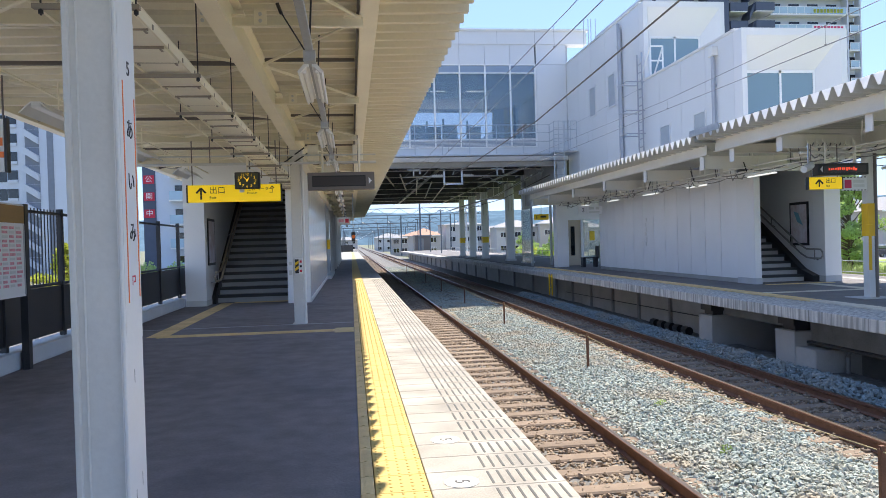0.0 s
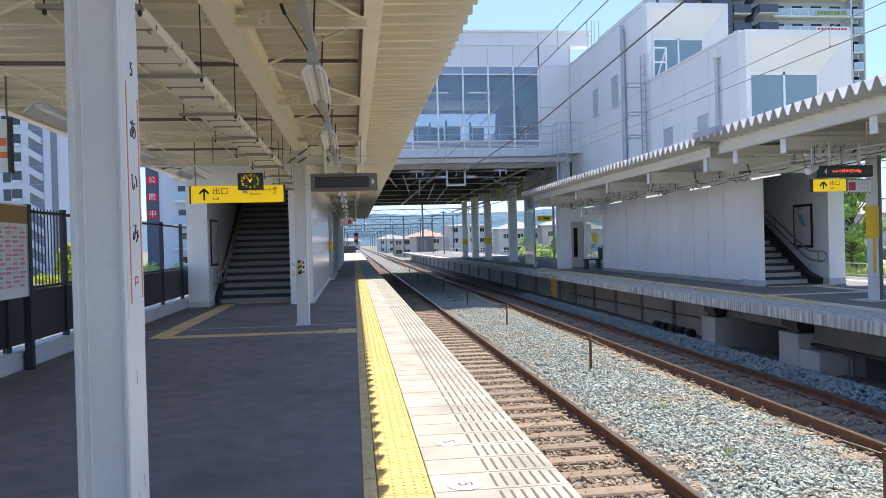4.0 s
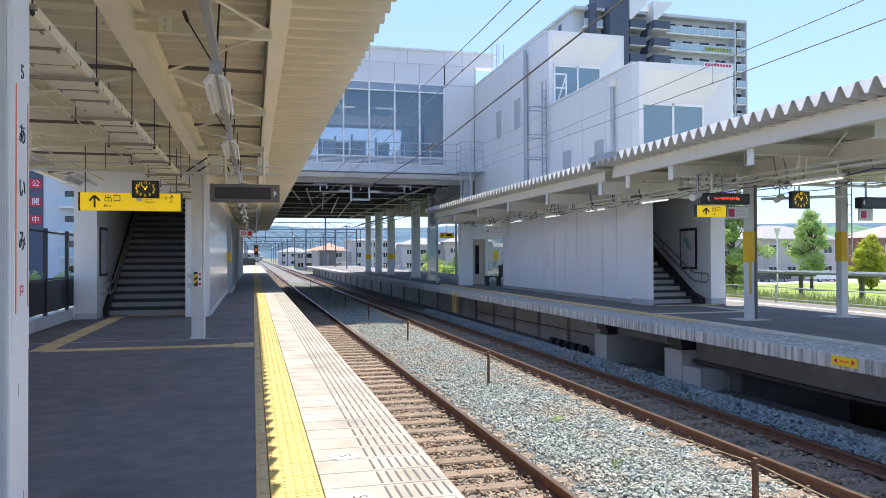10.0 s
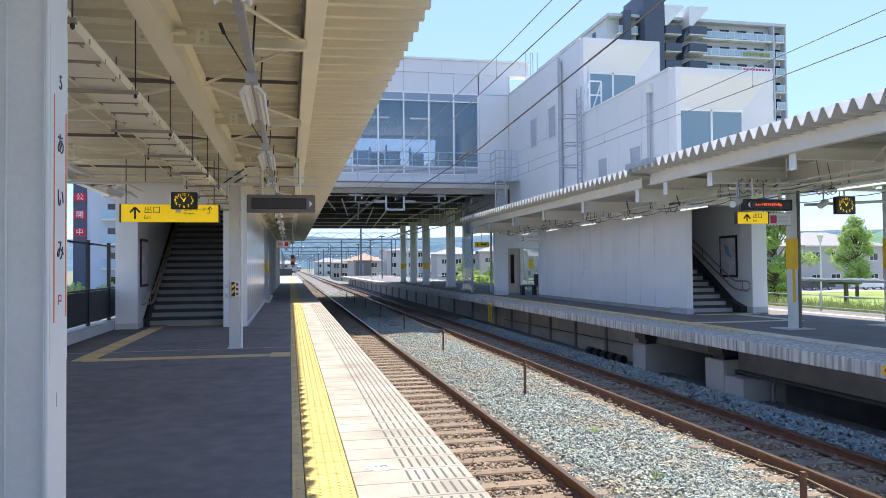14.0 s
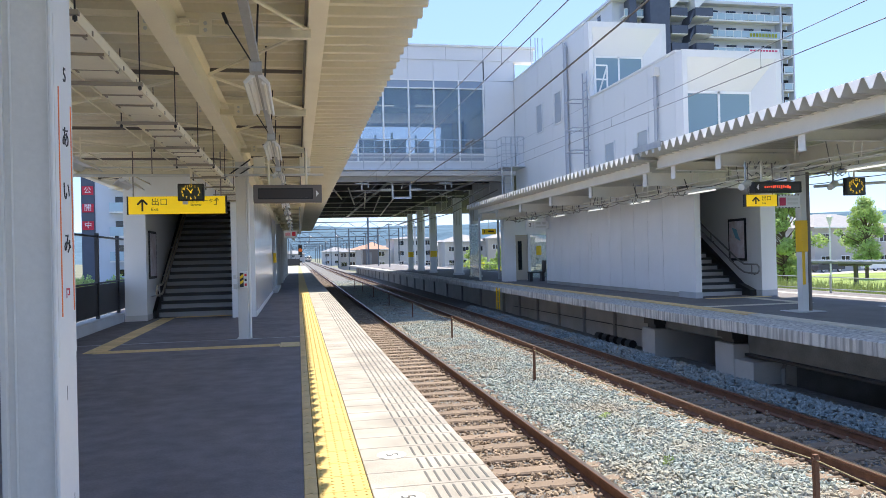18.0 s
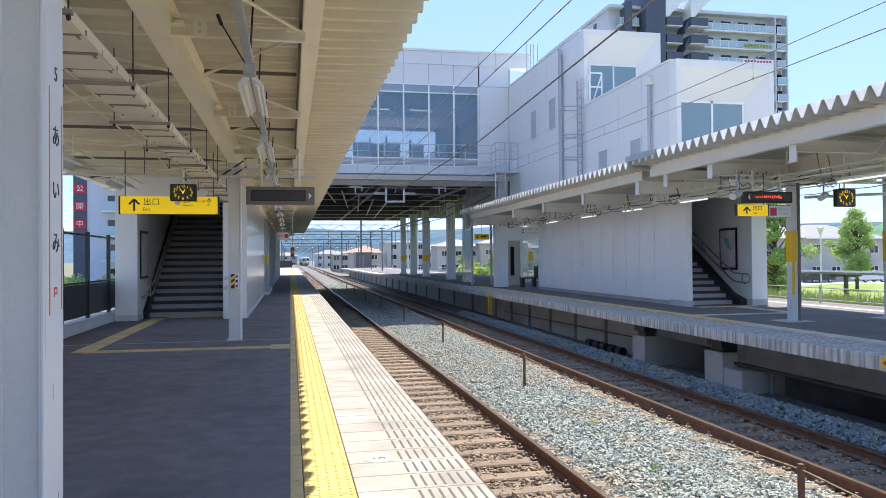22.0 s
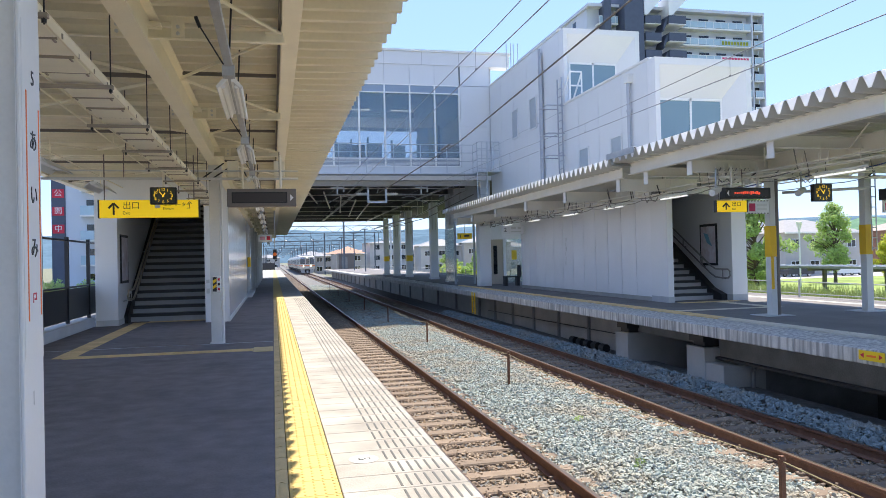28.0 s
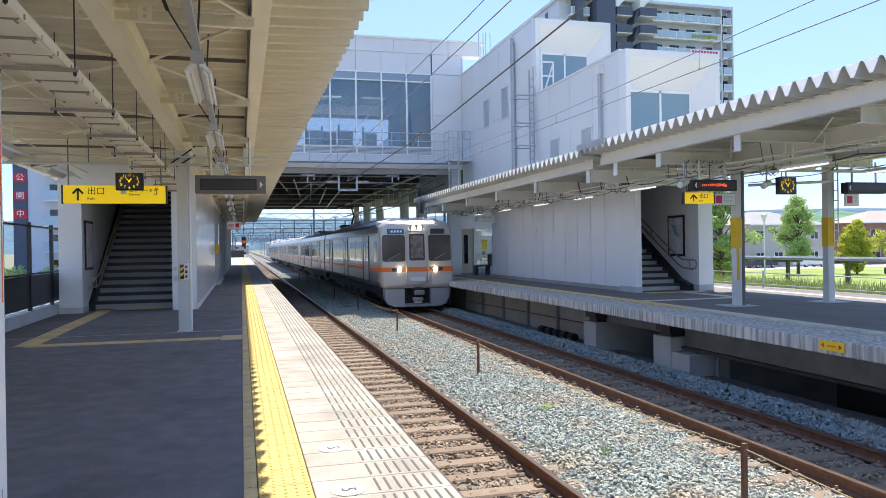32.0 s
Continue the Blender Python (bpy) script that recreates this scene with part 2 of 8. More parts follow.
SIGNL = mat("lit_sign_yellow", (0.85, 0.56, 0.01), 0.4, var=0.03, bump=0.0, emit=((1.0, 0.68, 0.01), 0.13))
SIGNY = mat("sign_yellow", (0.85, 0.56, 0.01), 0.4, var=0.03, bump=0.0)
BLACK = mat("black_plastic", (0.012, 0.012, 0.013), 0.4, bump=0.03)
WHITEP = mat("white_paint", (0.82, 0.82, 0.80), 0.45, var=0.03, bump=0.02)
TREAD = mat("stair_tread", (0.19, 0.20, 0.20), 0.7, var=0.15, scale=3, fine=60)
RISER = mat("stair_riser", (0.42, 0.44, 0.45), 0.5, var=0.1)
GLASS = glass("window_glass", (0.16, 0.28, 0.37), alpha=0.42, spec=0.9)
GLASSD = glass("dark_glass", (0.02, 0.025, 0.028), alpha=0.95, spec=0.7)
TUBE = mat("white_tube", (0.85, 0.86, 0.85), 0.3, var=0.02, bump=0.0)
ORANGE = mat("orange_paint", (0.90, 0.19, 0.02), 0.45, var=0.04, bump=0.0)
RED = mat("red_paint", (0.62, 0.02, 0.05), 0.5, var=0.05, bump=0.0)
GRASS = mat("meadow", (0.13, 0.15, 0.085), 0.95, var=0.35, scale=0.35, fine=6, bump=0.5, tint=(0.19, 0.19, 0.13))


# ---- mesh helpers ----
def box(bm, x0, x1, y0, y1, z0, z1, bevel=0.0):
    v = [bm.verts.new(p) for p in ((x0, y0, z0), (x1, y0, z0), (x1, y1, z0), (x0, y1, z0), (x0, y0, z1), (x1, y0, z1), (x1, y1, z1), (x0, y1, z1))]
    fs = [bm.faces.new([v[i] for i in f]) for f in ((3, 2, 1, 0), (4, 5, 6, 7), (0, 1, 5, 4), (1, 2, 6, 5), (2, 3, 7, 6), (3, 0, 4, 7))]
    if bevel:
        es = list({e for f in fs for e in f.edges})
        bmesh.ops.bevel(bm, geom=es, offset=bevel, segments=1, affect="EDGES")
    return bm


def tube(bm, a, b, r, seg=8, r2=None):
    a, b = Vector(a), Vector(b)
    d = (b - a).normalized()
    u = d.orthogonal().normalized()
    w = d.cross(u)
    r2 = r if r2 is None else r2
    rings = []
    for p, rr in ((a, r), (b, r2)):
        rings.append([bm.verts.new(p + (u * math.cos(k * math.tau / seg) + w * math.sin(k * math.tau / seg)) * rr) for k in range(seg)])
    for k in range(seg):
        bm.faces.new((rings[0][k], rings[0][(k + 1) % seg], rings[1][(k + 1) % seg], rings[1][k]))
    bm.faces.new(rings[0][::-1])
    bm.faces.new(rings[1])
    return bm


def pipe_along(pts, r, seg=6):
    """One continuous tube through the given points."""
    bm = bmesh.new()
    pts = [Vector(p) for p in pts]
    ring = None
    for k, p in enumerate(pts):
        d = (pts[min(k + 1, len(pts) - 1)] - pts[max(k - 1, 0)]).normalized()
        u = d.cross(Vector((0.31, 0.17, 0.93))).normalized()
        w = d.cross(u)
        now = [bm.verts.new(p + (u * math.cos(q * math.tau / seg) + w * math.sin(q * math.tau / seg)) * r) for q in range(seg)]
        if ring:
            for q in range(seg):
                bm.faces.new((ring[q], ring[(q + 1) % seg], now[(q + 1) % seg], now[q]))
        else:
            bm.faces.new(now[::-1])
        ring = now
    bm.faces.new(ring)
    return bm


def extrude(bm, outline, axis, a, b):
    """A closed outline in the two other axes, drawn out along one axis from a to b."""
    def at(p, s):
        return {"x": (s, p[0], p[1]), "y": (p[0], s, p[1]), "z": (p[0], p[1], s)}[axis]
    lo = [bm.verts.new(at(p, a)) for p in outline]
    hi = [bm.verts.new(at(p, b)) for p in outline]
    n = len(outline)
    for k in range(n):
        bm.faces.new((lo[k], lo[(k + 1) % n], hi[(k + 1) % n], hi[k]))
    bm.faces.new(lo[::-1])
    bm.faces.new(hi)
    bmesh.ops.recalc_face_normals(bm, faces=bm.faces[:])
    return bm


def bar(bm, a, b, w, h):
    """A straight bar of w by h between two points, h upright."""
    a, b = Vector(a), Vector(b)
    d = (b - a).normalized()
    side = d.cross(Vector((0, 0, 1)))
    side = side.normalized() if side.length > 1e-4 else Vector((1, 0, 0))
    up = side.cross(d).normalized()
    r = [[bm.verts.new(p + side * (sx * w / 2) + up * (sz * h / 2)) for sx, sz in ((-1, -1), (1, -1), (1, 1), (-1, 1))] for p in (a, b)]
    for k in range(4):
        bm.faces.new((r[0][k], r[0][(k + 1) % 4], r[1][(k + 1) % 4], r[1][k]))
    bm.faces.new(r[0][::-1])
    bm.faces.new(r[1])
    return bm


def mesh_of(bm, name, material, smooth=False):
    bmesh.ops.recalc_face_normals(bm, faces=bm.faces[:])
    me = bpy.data.meshes.new(name)
    bm.to_mesh(me)
    bm.free()
    if smooth:
        for p in me.polygons:
            p.use_smooth = True
    for m in material if isinstance(material, (list, tuple)) else [material]:
        me.materials.append(m)
    return me


def part(name, bm, material, parent, label=""):
    me = bm if isinstance(bm, bpy.types.Mesh) else mesh_of(bm, name, material)
    ob = new(name, me)
    ob.parent = parent
    return tagged(ob, label)


def thing(name, at=(0, 0, 0), label="", category="", group="", kind="", rz=0):
    ob = new(name)
    ob.empty_display_size = 0.1
    ob.matrix_basis = pose(*at, 0, 0, rz)
    return tagged(ob, label, category, group, kind)


def solid(name, bm, material, label="", category="", kind="structure", group=""):
    return tagged(new(name, mesh_of(bm, name, material)), label, category, group, kind)


def bx(*a, bevel=0.0):
    return box(bmesh.new(), *a, bevel=bevel)


def text_mesh(body, size, align="CENTER", depth=0.001):
    cu = bpy.data.curves.new("text", "FONT")
    cu.body, cu.size, cu.align_x, cu.align_y, cu.extrude = body, size, align, "CENTER", depth
    ob = bpy.data.objects.new("text", cu)
    scene.collection.objects.link(ob)
    me = bpy.data.meshes.new_from_object(ob.evaluated_get(bpy.context.evaluated_depsgraph_get()))
    bpy.data.objects.remove(ob)
    return me


def lettering(name, body, size, material, parent, m, align="CENTER", stretch=1.0):
    me = text_mesh(body, size, align)
    me.materials.clear()
    me.materials.append(material)
    me.transform(m @ Matrix.Diagonal((stretch, 1, 1, 1)))
    ob = new(name, me)
    ob.parent = parent
    return ob


FACE_BACK = pose(0, 0, 0, 90, 0, 0)      # text that faces -y
FACE_RIGHT = pose(0, 0, 0, 90, 0, 90)    # text that faces +x

# ---- ground and tracks ----
RT = -1.11            # top of the rails
BED = -1.31           # top of the ballast bed
TRACKS = (1.475, 5.465)


def ground():
    bm = bmesh.new()
    box(bm, -2500, 2500, -600, 4000, -2.9, -2.25)
    solid("ground", bm, GRASS, "flat green and grey land round the station", "ground")
    bm = bmesh.new()
    n = 260
    xs = [-0.5 + 8.3 * i / 24 for i in range(25)]
    ys = [-12 + 0.55 * j for j in range(n)] + [200, 420, 900]
    def h(x, y):
        v = noise.noise((x * 1.1, y * 1.1, 0)) * 0.025 + noise.noise((x * 5, y * 5, 3)) * 0.012
        mid = max(0.0, 1 - abs(x - 3.45) / 0.95)
        side = max(0.0, min(1.0, (x - 6.35) / 0.35))
        return BED + v + 0.06 * mid ** 0.6 + 0.07 * side
    grid = [[bm.verts.new((x, y, h(x, y))) for x in xs] for y in ys]
    for j in range(len(ys) - 1):
        for i in range(24):
            bm.faces.new((grid[j][i], grid[j][i + 1], grid[j + 1][i + 1], grid[j + 1][i]))
    solid("ballast_bed", bm, BALLAST, "bed of grey crushed stone under the two tracks", "ballast")


ground()


def stones():
    """Loose crushed stone, near the camera as real pieces."""
    rng = np.random.default_rng(5)
    base = []
    for k in range(8):
        bm = bmesh.new()
        bmesh.ops.create_icosphere(bm, subdivisions=1, radius=1.0)
        v = np.array([p.co[:] for p in bm.verts])
        f = np.array([[q.index for q in p.verts] for p in bm.faces])
        bm.free()
        v = v * (1 + rng.uniform(-0.48, 0.38, (len(v), 1))) * rng.uniform(0.55, 1.25, 3)
        base.append((v, f))
    def scatter(name, material, label, n, size, zone):
        verts, faces, off = [], [], 0
        for k in range(n):
            x, y, z = zone(rng)
            s = size * rng.uniform(0.6, 1.35)
            a, b = rng.uniform(0, math.tau, 2)
            ca, sa, cb, sb = math.cos(a), math.sin(a), math.cos(b), math.sin(b)
            m = np.array([[ca, -sa, 0], [sa, ca, 0], [0, 0, 1]]) @ np.array([[1, 0, 0], [0, cb, -sb], [0, sb, cb]])
            v, f = base[k % 8]
            verts.append(v @ m.T * s * np.array([1, 1, 0.8]) + (x, y, z))
            faces.append(f + off)
            off += len(v)
        me = bpy.data.meshes.new(name)
        me.from_pydata(np.concatenate(verts).tolist(), [], np.concatenate(faces).tolist())
        me.materials.append(material)
        tagged(new(name, me), label, "ballast", kind="stuff")
    def far(r, lo, hi):
        return lo + (hi - lo) * r.random() ** 1.7
    def middle(r):
        x = r.uniform(2.2, 4.75)
        return x, far(r, 3.6, 32), BED + 0.06 * max(0.0, 1 - abs(x - 3.45) / 0.95) ** 0.6 + r.uniform(-0.01, 0.035)
    def near_track(r):
        return r.uniform(-0.1, 2.4), far(r, 3.2, 30), BED + r.uniform(-0.01, 0.03)
    def far_track(r):
        return r.uniform(4.6, 6.2), far(r, 5, 32), BED + r.uniform(-0.01, 0.03)
    def shoulder(r):
        x = r.uniform(6.05, 6.95)
        return x, far(r, 6, 34), BED + 0.17 * min(1, max(0, (x - 6.3) / 0.45)) + r.uniform(0, 0.03)
    scatter("ballast_stones", STONE, "pale grey-green crushed stones between the tracks", 50000, 0.029, middle)
    scatter("brown_ballast_stones", STONEB, "rust-brown crushed stones between the sleepers", 22000, 0.03, near_track)
    scatter("grey_ballast_stones", STONEB, "brownish crushed stones between the sleepers of the second track", 12000, 0.03, far_track)
    scatter("far_ballast_stones", STONE, "grey-green crushed stones between the tracks under the bridge", 12000, 0.045, lambda r: (r.uniform(2.2, 4.75), r.uniform(30, 80), BED + 0.03 + r.uniform(-0.01, 0.03)))
    scatter("far_brown_stones", STONEB, "brown crushed stones between the sleepers under the bridge", 9000, 0.045, lambda r: (r.uniform(-0.1, 2.4) + (3.99 if r.random() < 0.4 else 0.0), r.uniform(29, 80), BED + r.uniform(-0.01, 0.03)))
    scatter("shoulder_ballast_stones", STONED, "grey crushed stones along the foot of the far platform", 11000, 0.036, shoulder)


stones()


def track(name, xc, label):
    root = thing(name, (xc, 0, 0), label, "railway track", kind="structure")
    prof = [(-0.064, 0), (0.064, 0), (0.064, 0.012), (0.012, 0.032), (0.009, 0.105), (0.033, 0.118), (0.033, 0.148), (0.026, 0.153), (-0.026, 0.153), (-0.033, 0.148), (-0.033, 0.118), (-0.009, 0.105), (-0.012, 0.032), (-0.064, 0.012)]
    for s in (-1, 1):
        bm = extrude(bmesh.new(), [(s * 0.566 + p[0], RT - 0.153 + p[1]) for p in prof], "y", -12, 700)
        me = mesh_of(bm, "rail", [RUST, RAILTOP])
        for p in me.polygons:
            if p.normal.z > 0.9 and p.center.z > RT - 0.01:
                p.material_index = 1
        part("rail", me, None, root)
    b = bmesh.new()
    box(b, -1.0, 1.0, -0.12, 0.12, -0.17, 0.0, 0.02)
    smesh = mesh_of(b, "sleeper", SLEEPER)
    b = bmesh.new()
    for s in (-1, 1):
        for d in (-0.105, 0.105):
            box(b, s * 0.566 + d - 0.035, s * 0.566 + d + 0.035, -0.05, 0.05, 0.0, 0.035, 0.008)
            tube(b, (s * 0.566 + d, 0, 0.03), (s * 0.566 + d, 0, 0.075), 0.018, 6)
    cmesh = mesh_of(b, "rail_clip", SLEEPER)
    y = 2.38
    rest = bmesh.new()
    while y < 160:
        if y < 62:
            s = part("sleeper", smesh, None, root)
            s.location = (0, y, RT - 0.16)
            if y < 34:
                c = part("rail_clips", cmesh, None, s)
        else:
            box(rest, -1.0, 1.0, y - 0.12, y + 0.12, RT - 0.33, RT - 0.16)
        y += 0.57
    tagged(part("distant_sleepers", rest, SLEEPER, root), kind="stuff")


track("near_track", TRACKS[0], "rusty narrow-gauge track on dusty concrete sleepers")
track("far_track", TRACKS[1], "rusty narrow-gauge track beside the far platform")


# ---- platforms ----
def platforms():
    bm = bmesh.new()
    box(bm, -6.0, -1.145, -14, 62.3, -1.75, 0.0)
    solid("platform_floor", bm, ASPHALT, "dark worn asphalt floor of the near platform", "platform")
    bm = bmesh.new()
    box(bm, -3.2, -1.145, 62.3, 126, -1.75, 0.0)
    solid("platform_floor_far_end", bm, CONCW, "pale concrete far end of the near platform", "platform")
    bm = bmesh.new()
    box(bm, -1.145, -0.12, -14, 126, -1.75, -0.09)
    solid("platform_edge_base", bm, CONC, "concrete base under the platform edge", "platform")
    bm = bmesh.new()
    box(bm, 7.7, 14.0, -14, 118, -0.26, 0.0)
    solid("far_platform_floor", bm, ASPHALT2, "dark asphalt floor of the opposite platform", "platform")


platforms()

Y_TILE = 5.572 - 0.3 * 30


def edge_tiles():
    root = thing("platform_edge", (0, 0, 0), "pale concrete edge slabs with grip slots beside yellow blocks", "platform edge", kind="structure")
    # slab 0.765 wide, 0.3 long, slotted
    b = bmesh.new()
    box(b, 0.003, 0.762, 0.003, 0.297, -0.09, 0.0, 0.004)
    slab = mesh_of(b, "edge_slab", SLAB)
    b = bmesh.new()
    for k in range(7):
        x = 0.352 + k * 0.0585
        box(b, x, x + 0.014, 0.04, 0.26, -0.001, 0.0025)
    slots = mesh_of(b, "grip_slots", SLOT)
    b = bmesh.new()
    box(b, 0.003, 0.297, 0.003, 0.297, -0.09, 0.0, 0.004)
    for i in range(5):
        for j in range(5):
            x, y = 0.03 + 0.06 * i, 0.03 + 0.06 * j
            tube(b, (x, y, 0.0), (x, y, 0.005), 0.0115, 6, 0.007)
    block = mesh_of(b, "tactile_block", YELLOW)
    b = bmesh.new()
    box(b, 0.002, 0.078, 0.003, 0.297, -0.09, 0.0, 0.003)
    box(b, 0.03, 0.05, 0.01, 0.29, 0.0, 0.005)
    inner = mesh_of(b, "inner_line_block", OCHRE)
    for k in range(105):
        y = Y_TILE + 0.3 * k
        if y < 0:
            continue
        s = part("edge_slab", slab, None, root)
        s.location = (-0.765, y, 0)
        g = part("grip_slots", slots, None, s)
        t = part("tactile_block", block, None, root)
        t.location = (-1.065, y, 0)
        q = part("inner_line_block", inner, None, root)
        q.location = (-1.145, y, 0)
    y1 = Y_TILE + 0.3 * 105
    rest = bmesh.new()
    box(rest, -0.765, -0.003, y1, 126, -0.09, 0.0)
    tagged(part("distant_edge_slabs", rest, SLAB, root), kind="stuff")
    rest = bmesh.new()
    box(rest, -1.145, -0.768, y1, 126, -0.09, 0.001)
    tagged(part("distant_tactile_blocks", rest, YELLOW, root), kind="stuff")


edge_tiles()


# ---- canopies ----
def corrugated(name, x0, x1, y0, y1, z0, z1, pitch, depth, material, label, caps=False, cut=(0.18, 0.5, 0.68)):
    """Folded-plate roof whose ribs run across the track, with open teeth at its ends."""
    bm = bmesh.new()
    n = int((y1 - y0) / pitch)
    prof = []
    for k in range(n):
        y = y0 + k * pitch
        prof += [(y, 0), (y + pitch * cut[0], 0), (y + pitch * cut[1], depth), (y + pitch * cut[2], depth)]
    prof.append((y0 + n * pitch, 0))
    for up in (0.0, 0.006):
        rows = []
        for x, z in ((x0, z0), (x1, z1)):
            rows.append([bm.verts.new((x, y, z + dz + up)) for y, dz in prof])
        for k in range(len(prof) - 1):
            bm.faces.new((rows[0][k], rows[0][k + 1], rows[1][k + 1], rows[1][k]))
    deck = solid(name, bm, material, label, "canopy roof")
    if caps:
        b = bmesh.new()
        p = [b.verts.new((0, y, z)) for y, z in ((0.68 * pitch, depth), (pitch, 0.0), (1.18 * pitch, 0.0), (1.5 * pitch, depth))]
        q = [b.verts.new((0.01, v.co.y, v.co.z)) for v in p]
        b.faces.new(p)
        b.faces.new(q[::-1])
        for i in range(4):
            b.faces.new((p[i], q[i], q[(i + 1) % 4], p[(i + 1) % 4]))
        me = mesh_of(b, "end_cap", CLOSURE)
        for k in range(n - 1):
            c = part("end_cap", me, None, deck)
            c.location = (x0 - 0.004, y0 + k * pitch, z0 + 0.004)
    return deck


CLOSURE = mat("translucent_closure", (0.92, 0.92, 0.92), 0.4, var=0.02, bump=0)
_t = CLOSURE.node_tree
_tr, _mx = _t.nodes.new("ShaderNodeBsdfTranslucent"), _t.nodes.new("ShaderNodeMixShader")
_tr.inputs["Color"].default_value = (0.92, 0.92, 0.92, 1)
_mx.inputs[0].default_value = 0.5
_t.links.new(_t.nodes["Principled BSDF"].outputs[0], _mx.inputs[1])
_t.links.new(_tr.outputs[0], _mx.inputs[2])
_t.links.new(_mx.outputs[0], _t.nodes["Material Output"].inputs["Surface"])
corrugated("canopy_deck", -5.9, 0.0, -5.1, 60, 3.37, 3.49, 0.30, 0.19, DECK, "cream folded-plate metal canopy over the near platform", cut=(0.22, 0.48, 0.72))
corrugated("far_canopy_deck", 6.6, 13.0, -2, 16.0, 3.47, 3.35, 0.30, 0.18, DECKF, "cream folded-plate metal canopy over the opposite platform", True)
corrugated("far_canopy_deck_low", 6.6, 9.15, 15.8, 33.5, 3.41, 3.32, 0.30, 0.17, DECKF, "cream folded-plate canopy beside the station building", True)
corrugated("far_canopy_deck_rear", 9.15, 13.0, 15.9, 18.7, 3.33, 3.28, 0.30, 0.15, DECKF, "cream folded-plate canopy before the far stairs")


def hbeam(bm, axis, a, b, c0, z0, w, h, tf=0.012, tw=0.009):
    """An H beam along an axis; c0: its centre across, z0: its underside."""
    prof = [(c0 - w / 2, z0), (c0 + w / 2, z0), (c0 + w / 2, z0 + tf), (c0 + tw / 2, z0 + tf), (c0 + tw / 2, z0 + h - tf), (c0 + w / 2, z0 + h - tf), (c0 + w / 2, z0 + h), (c0 - w / 2, z0 + h), (c0 - w / 2, z0 + h - tf), (c0 - tw / 2, z0 + h - tf), (c0 - tw / 2, z0 + tf), (c0 - w / 2, z0 + tf)]
    return extrude(bm, prof, axis, a, b)


TAUPEB = mat("brown_bar_and_gap", (0.16, 0.14, 0.12), 0.6, var=0.1)


def near_canopy_frame():
    root = thing("canopy_frame", (0, 0, 0), "cream steel frame of beams and rods under the canopy", "canopy frame", kind="structure")
    part("main_girder", hbeam(bmesh.new(), "y", -5.1, 60, -2.07, 3.0, 0.15, 0.34), CREAM, root)
    part("edge_beam", hbeam(bmesh.new(), "y", -5.1, 60, -0.95, 3.25, 0.15, 0.2), CREAM, root)
    part("rear_beam", hbeam(bmesh.new(), "y", -5.1, 60, -5.6, 3.2, 0.15, 0.2), CREAM, root)
    # dark strip put in for the shadow between edge beam and deck
    part("shadow_gap_strip", bx(-1.05, -1.03, -5.1, 60, 3.29, 3.36), TAUPEB, root, "dark brown strip standing for the shadow gap beside the edge beam")
    for y in [2.96 + 3.373 * k for k in range(17)]:
        # web takes the darker deck colour, flange cream: the beam's shading is painted
        part("cross_beam", bx(-5.6, -1.0, y - 0.034, y - 0.026, 3.171, 3.25), DECK, root)
        part("beam_flange", bx(-5.6, -1.0, y - 0.055, y - 0.01, 3.16, 3.17), CREAM, root)
        for x in (-2.32, -1.86):
            pl = part("splice_plate", bx(x - 0.03, x + 0.07, y - 0.046, y - 0.0345, 3.175, 3.30), CREAM, root)
            for i in range(2):
                part("bolt", tube(bmesh.new(), (x + 0.02, y - 0.058, 3.205 + 0.055 * i), (x + 0.02, y - 0.046, 3.205 + 0.055 * i), 0.016, 6), GREYP, pl)
    y = 3.0
    while y < 40:
        part("purlin", bx(-5.6, -1.0, y - 0.012, y + 0.012, 3.32, 3.37), CREAM, root)
        part("deck_support", bx(-5.6, -2.14, y + 1.64, y + 1.675, 3.26, 3.30), TAUPEB, root, "dark brown support bar")
        part("deck_support", bx(-2.0, -1.06, y + 1.645, y + 1.67, 3.30, 3.335), TAUPEB, root)
        y += 3.373
    for k in range(8):
        y0 = 1.27 + 3.373 * k
        for xa, xb in ((-2.0, -1.03), (-2.15, -3.9), (-5.5, -3.9)):
            for ya, yb in ((y0, y0 + 1.68), (y0 + 3.3, y0 + 1.74)):
                r = tube(bmesh.new(), (xa, ya, 3.25), (xb, yb, 3.25), 0.016, 6)
                tube(r, Vector((xa, ya, 3.25)).lerp(Vector((xb, yb, 3.25)), 0.42), Vector((xa, ya, 3.25)).lerp(Vector((xb, yb, 3.25)), 0.56), 0.028, 6)
                part("bracing_rod", r, CREAM, root)
        for x in (-1.06, -2.0, -2.15):
            part("gusset_plate", bx(x - 0.1, x + 0.04, y0 + 1.6, y0 + 1.82, 3.235, 3.245), CREAM, root)


near_canopy_frame()


# ---- near platform: columns, stairs, walls ----
def hcol(w, d, h):
    """Upright H section: flanges face +x and -x."""
    f = 0.016
    prof = [(-w / 2, -d / 2), (-w / 2 + f, -d / 2), (-w / 2 + f, -0.006), (w / 2 - f, -0.006), (w / 2 - f, -d / 2), (w / 2, -d / 2), (w / 2, d / 2), (w / 2 - f, d / 2), (w / 2 - f, 0.006), (-w / 2 + f, 0.006), (-w / 2 + f, d / 2), (-w / 2, d / 2)]
    return extrude(bmesh.new(), prof, "z", 0, h)


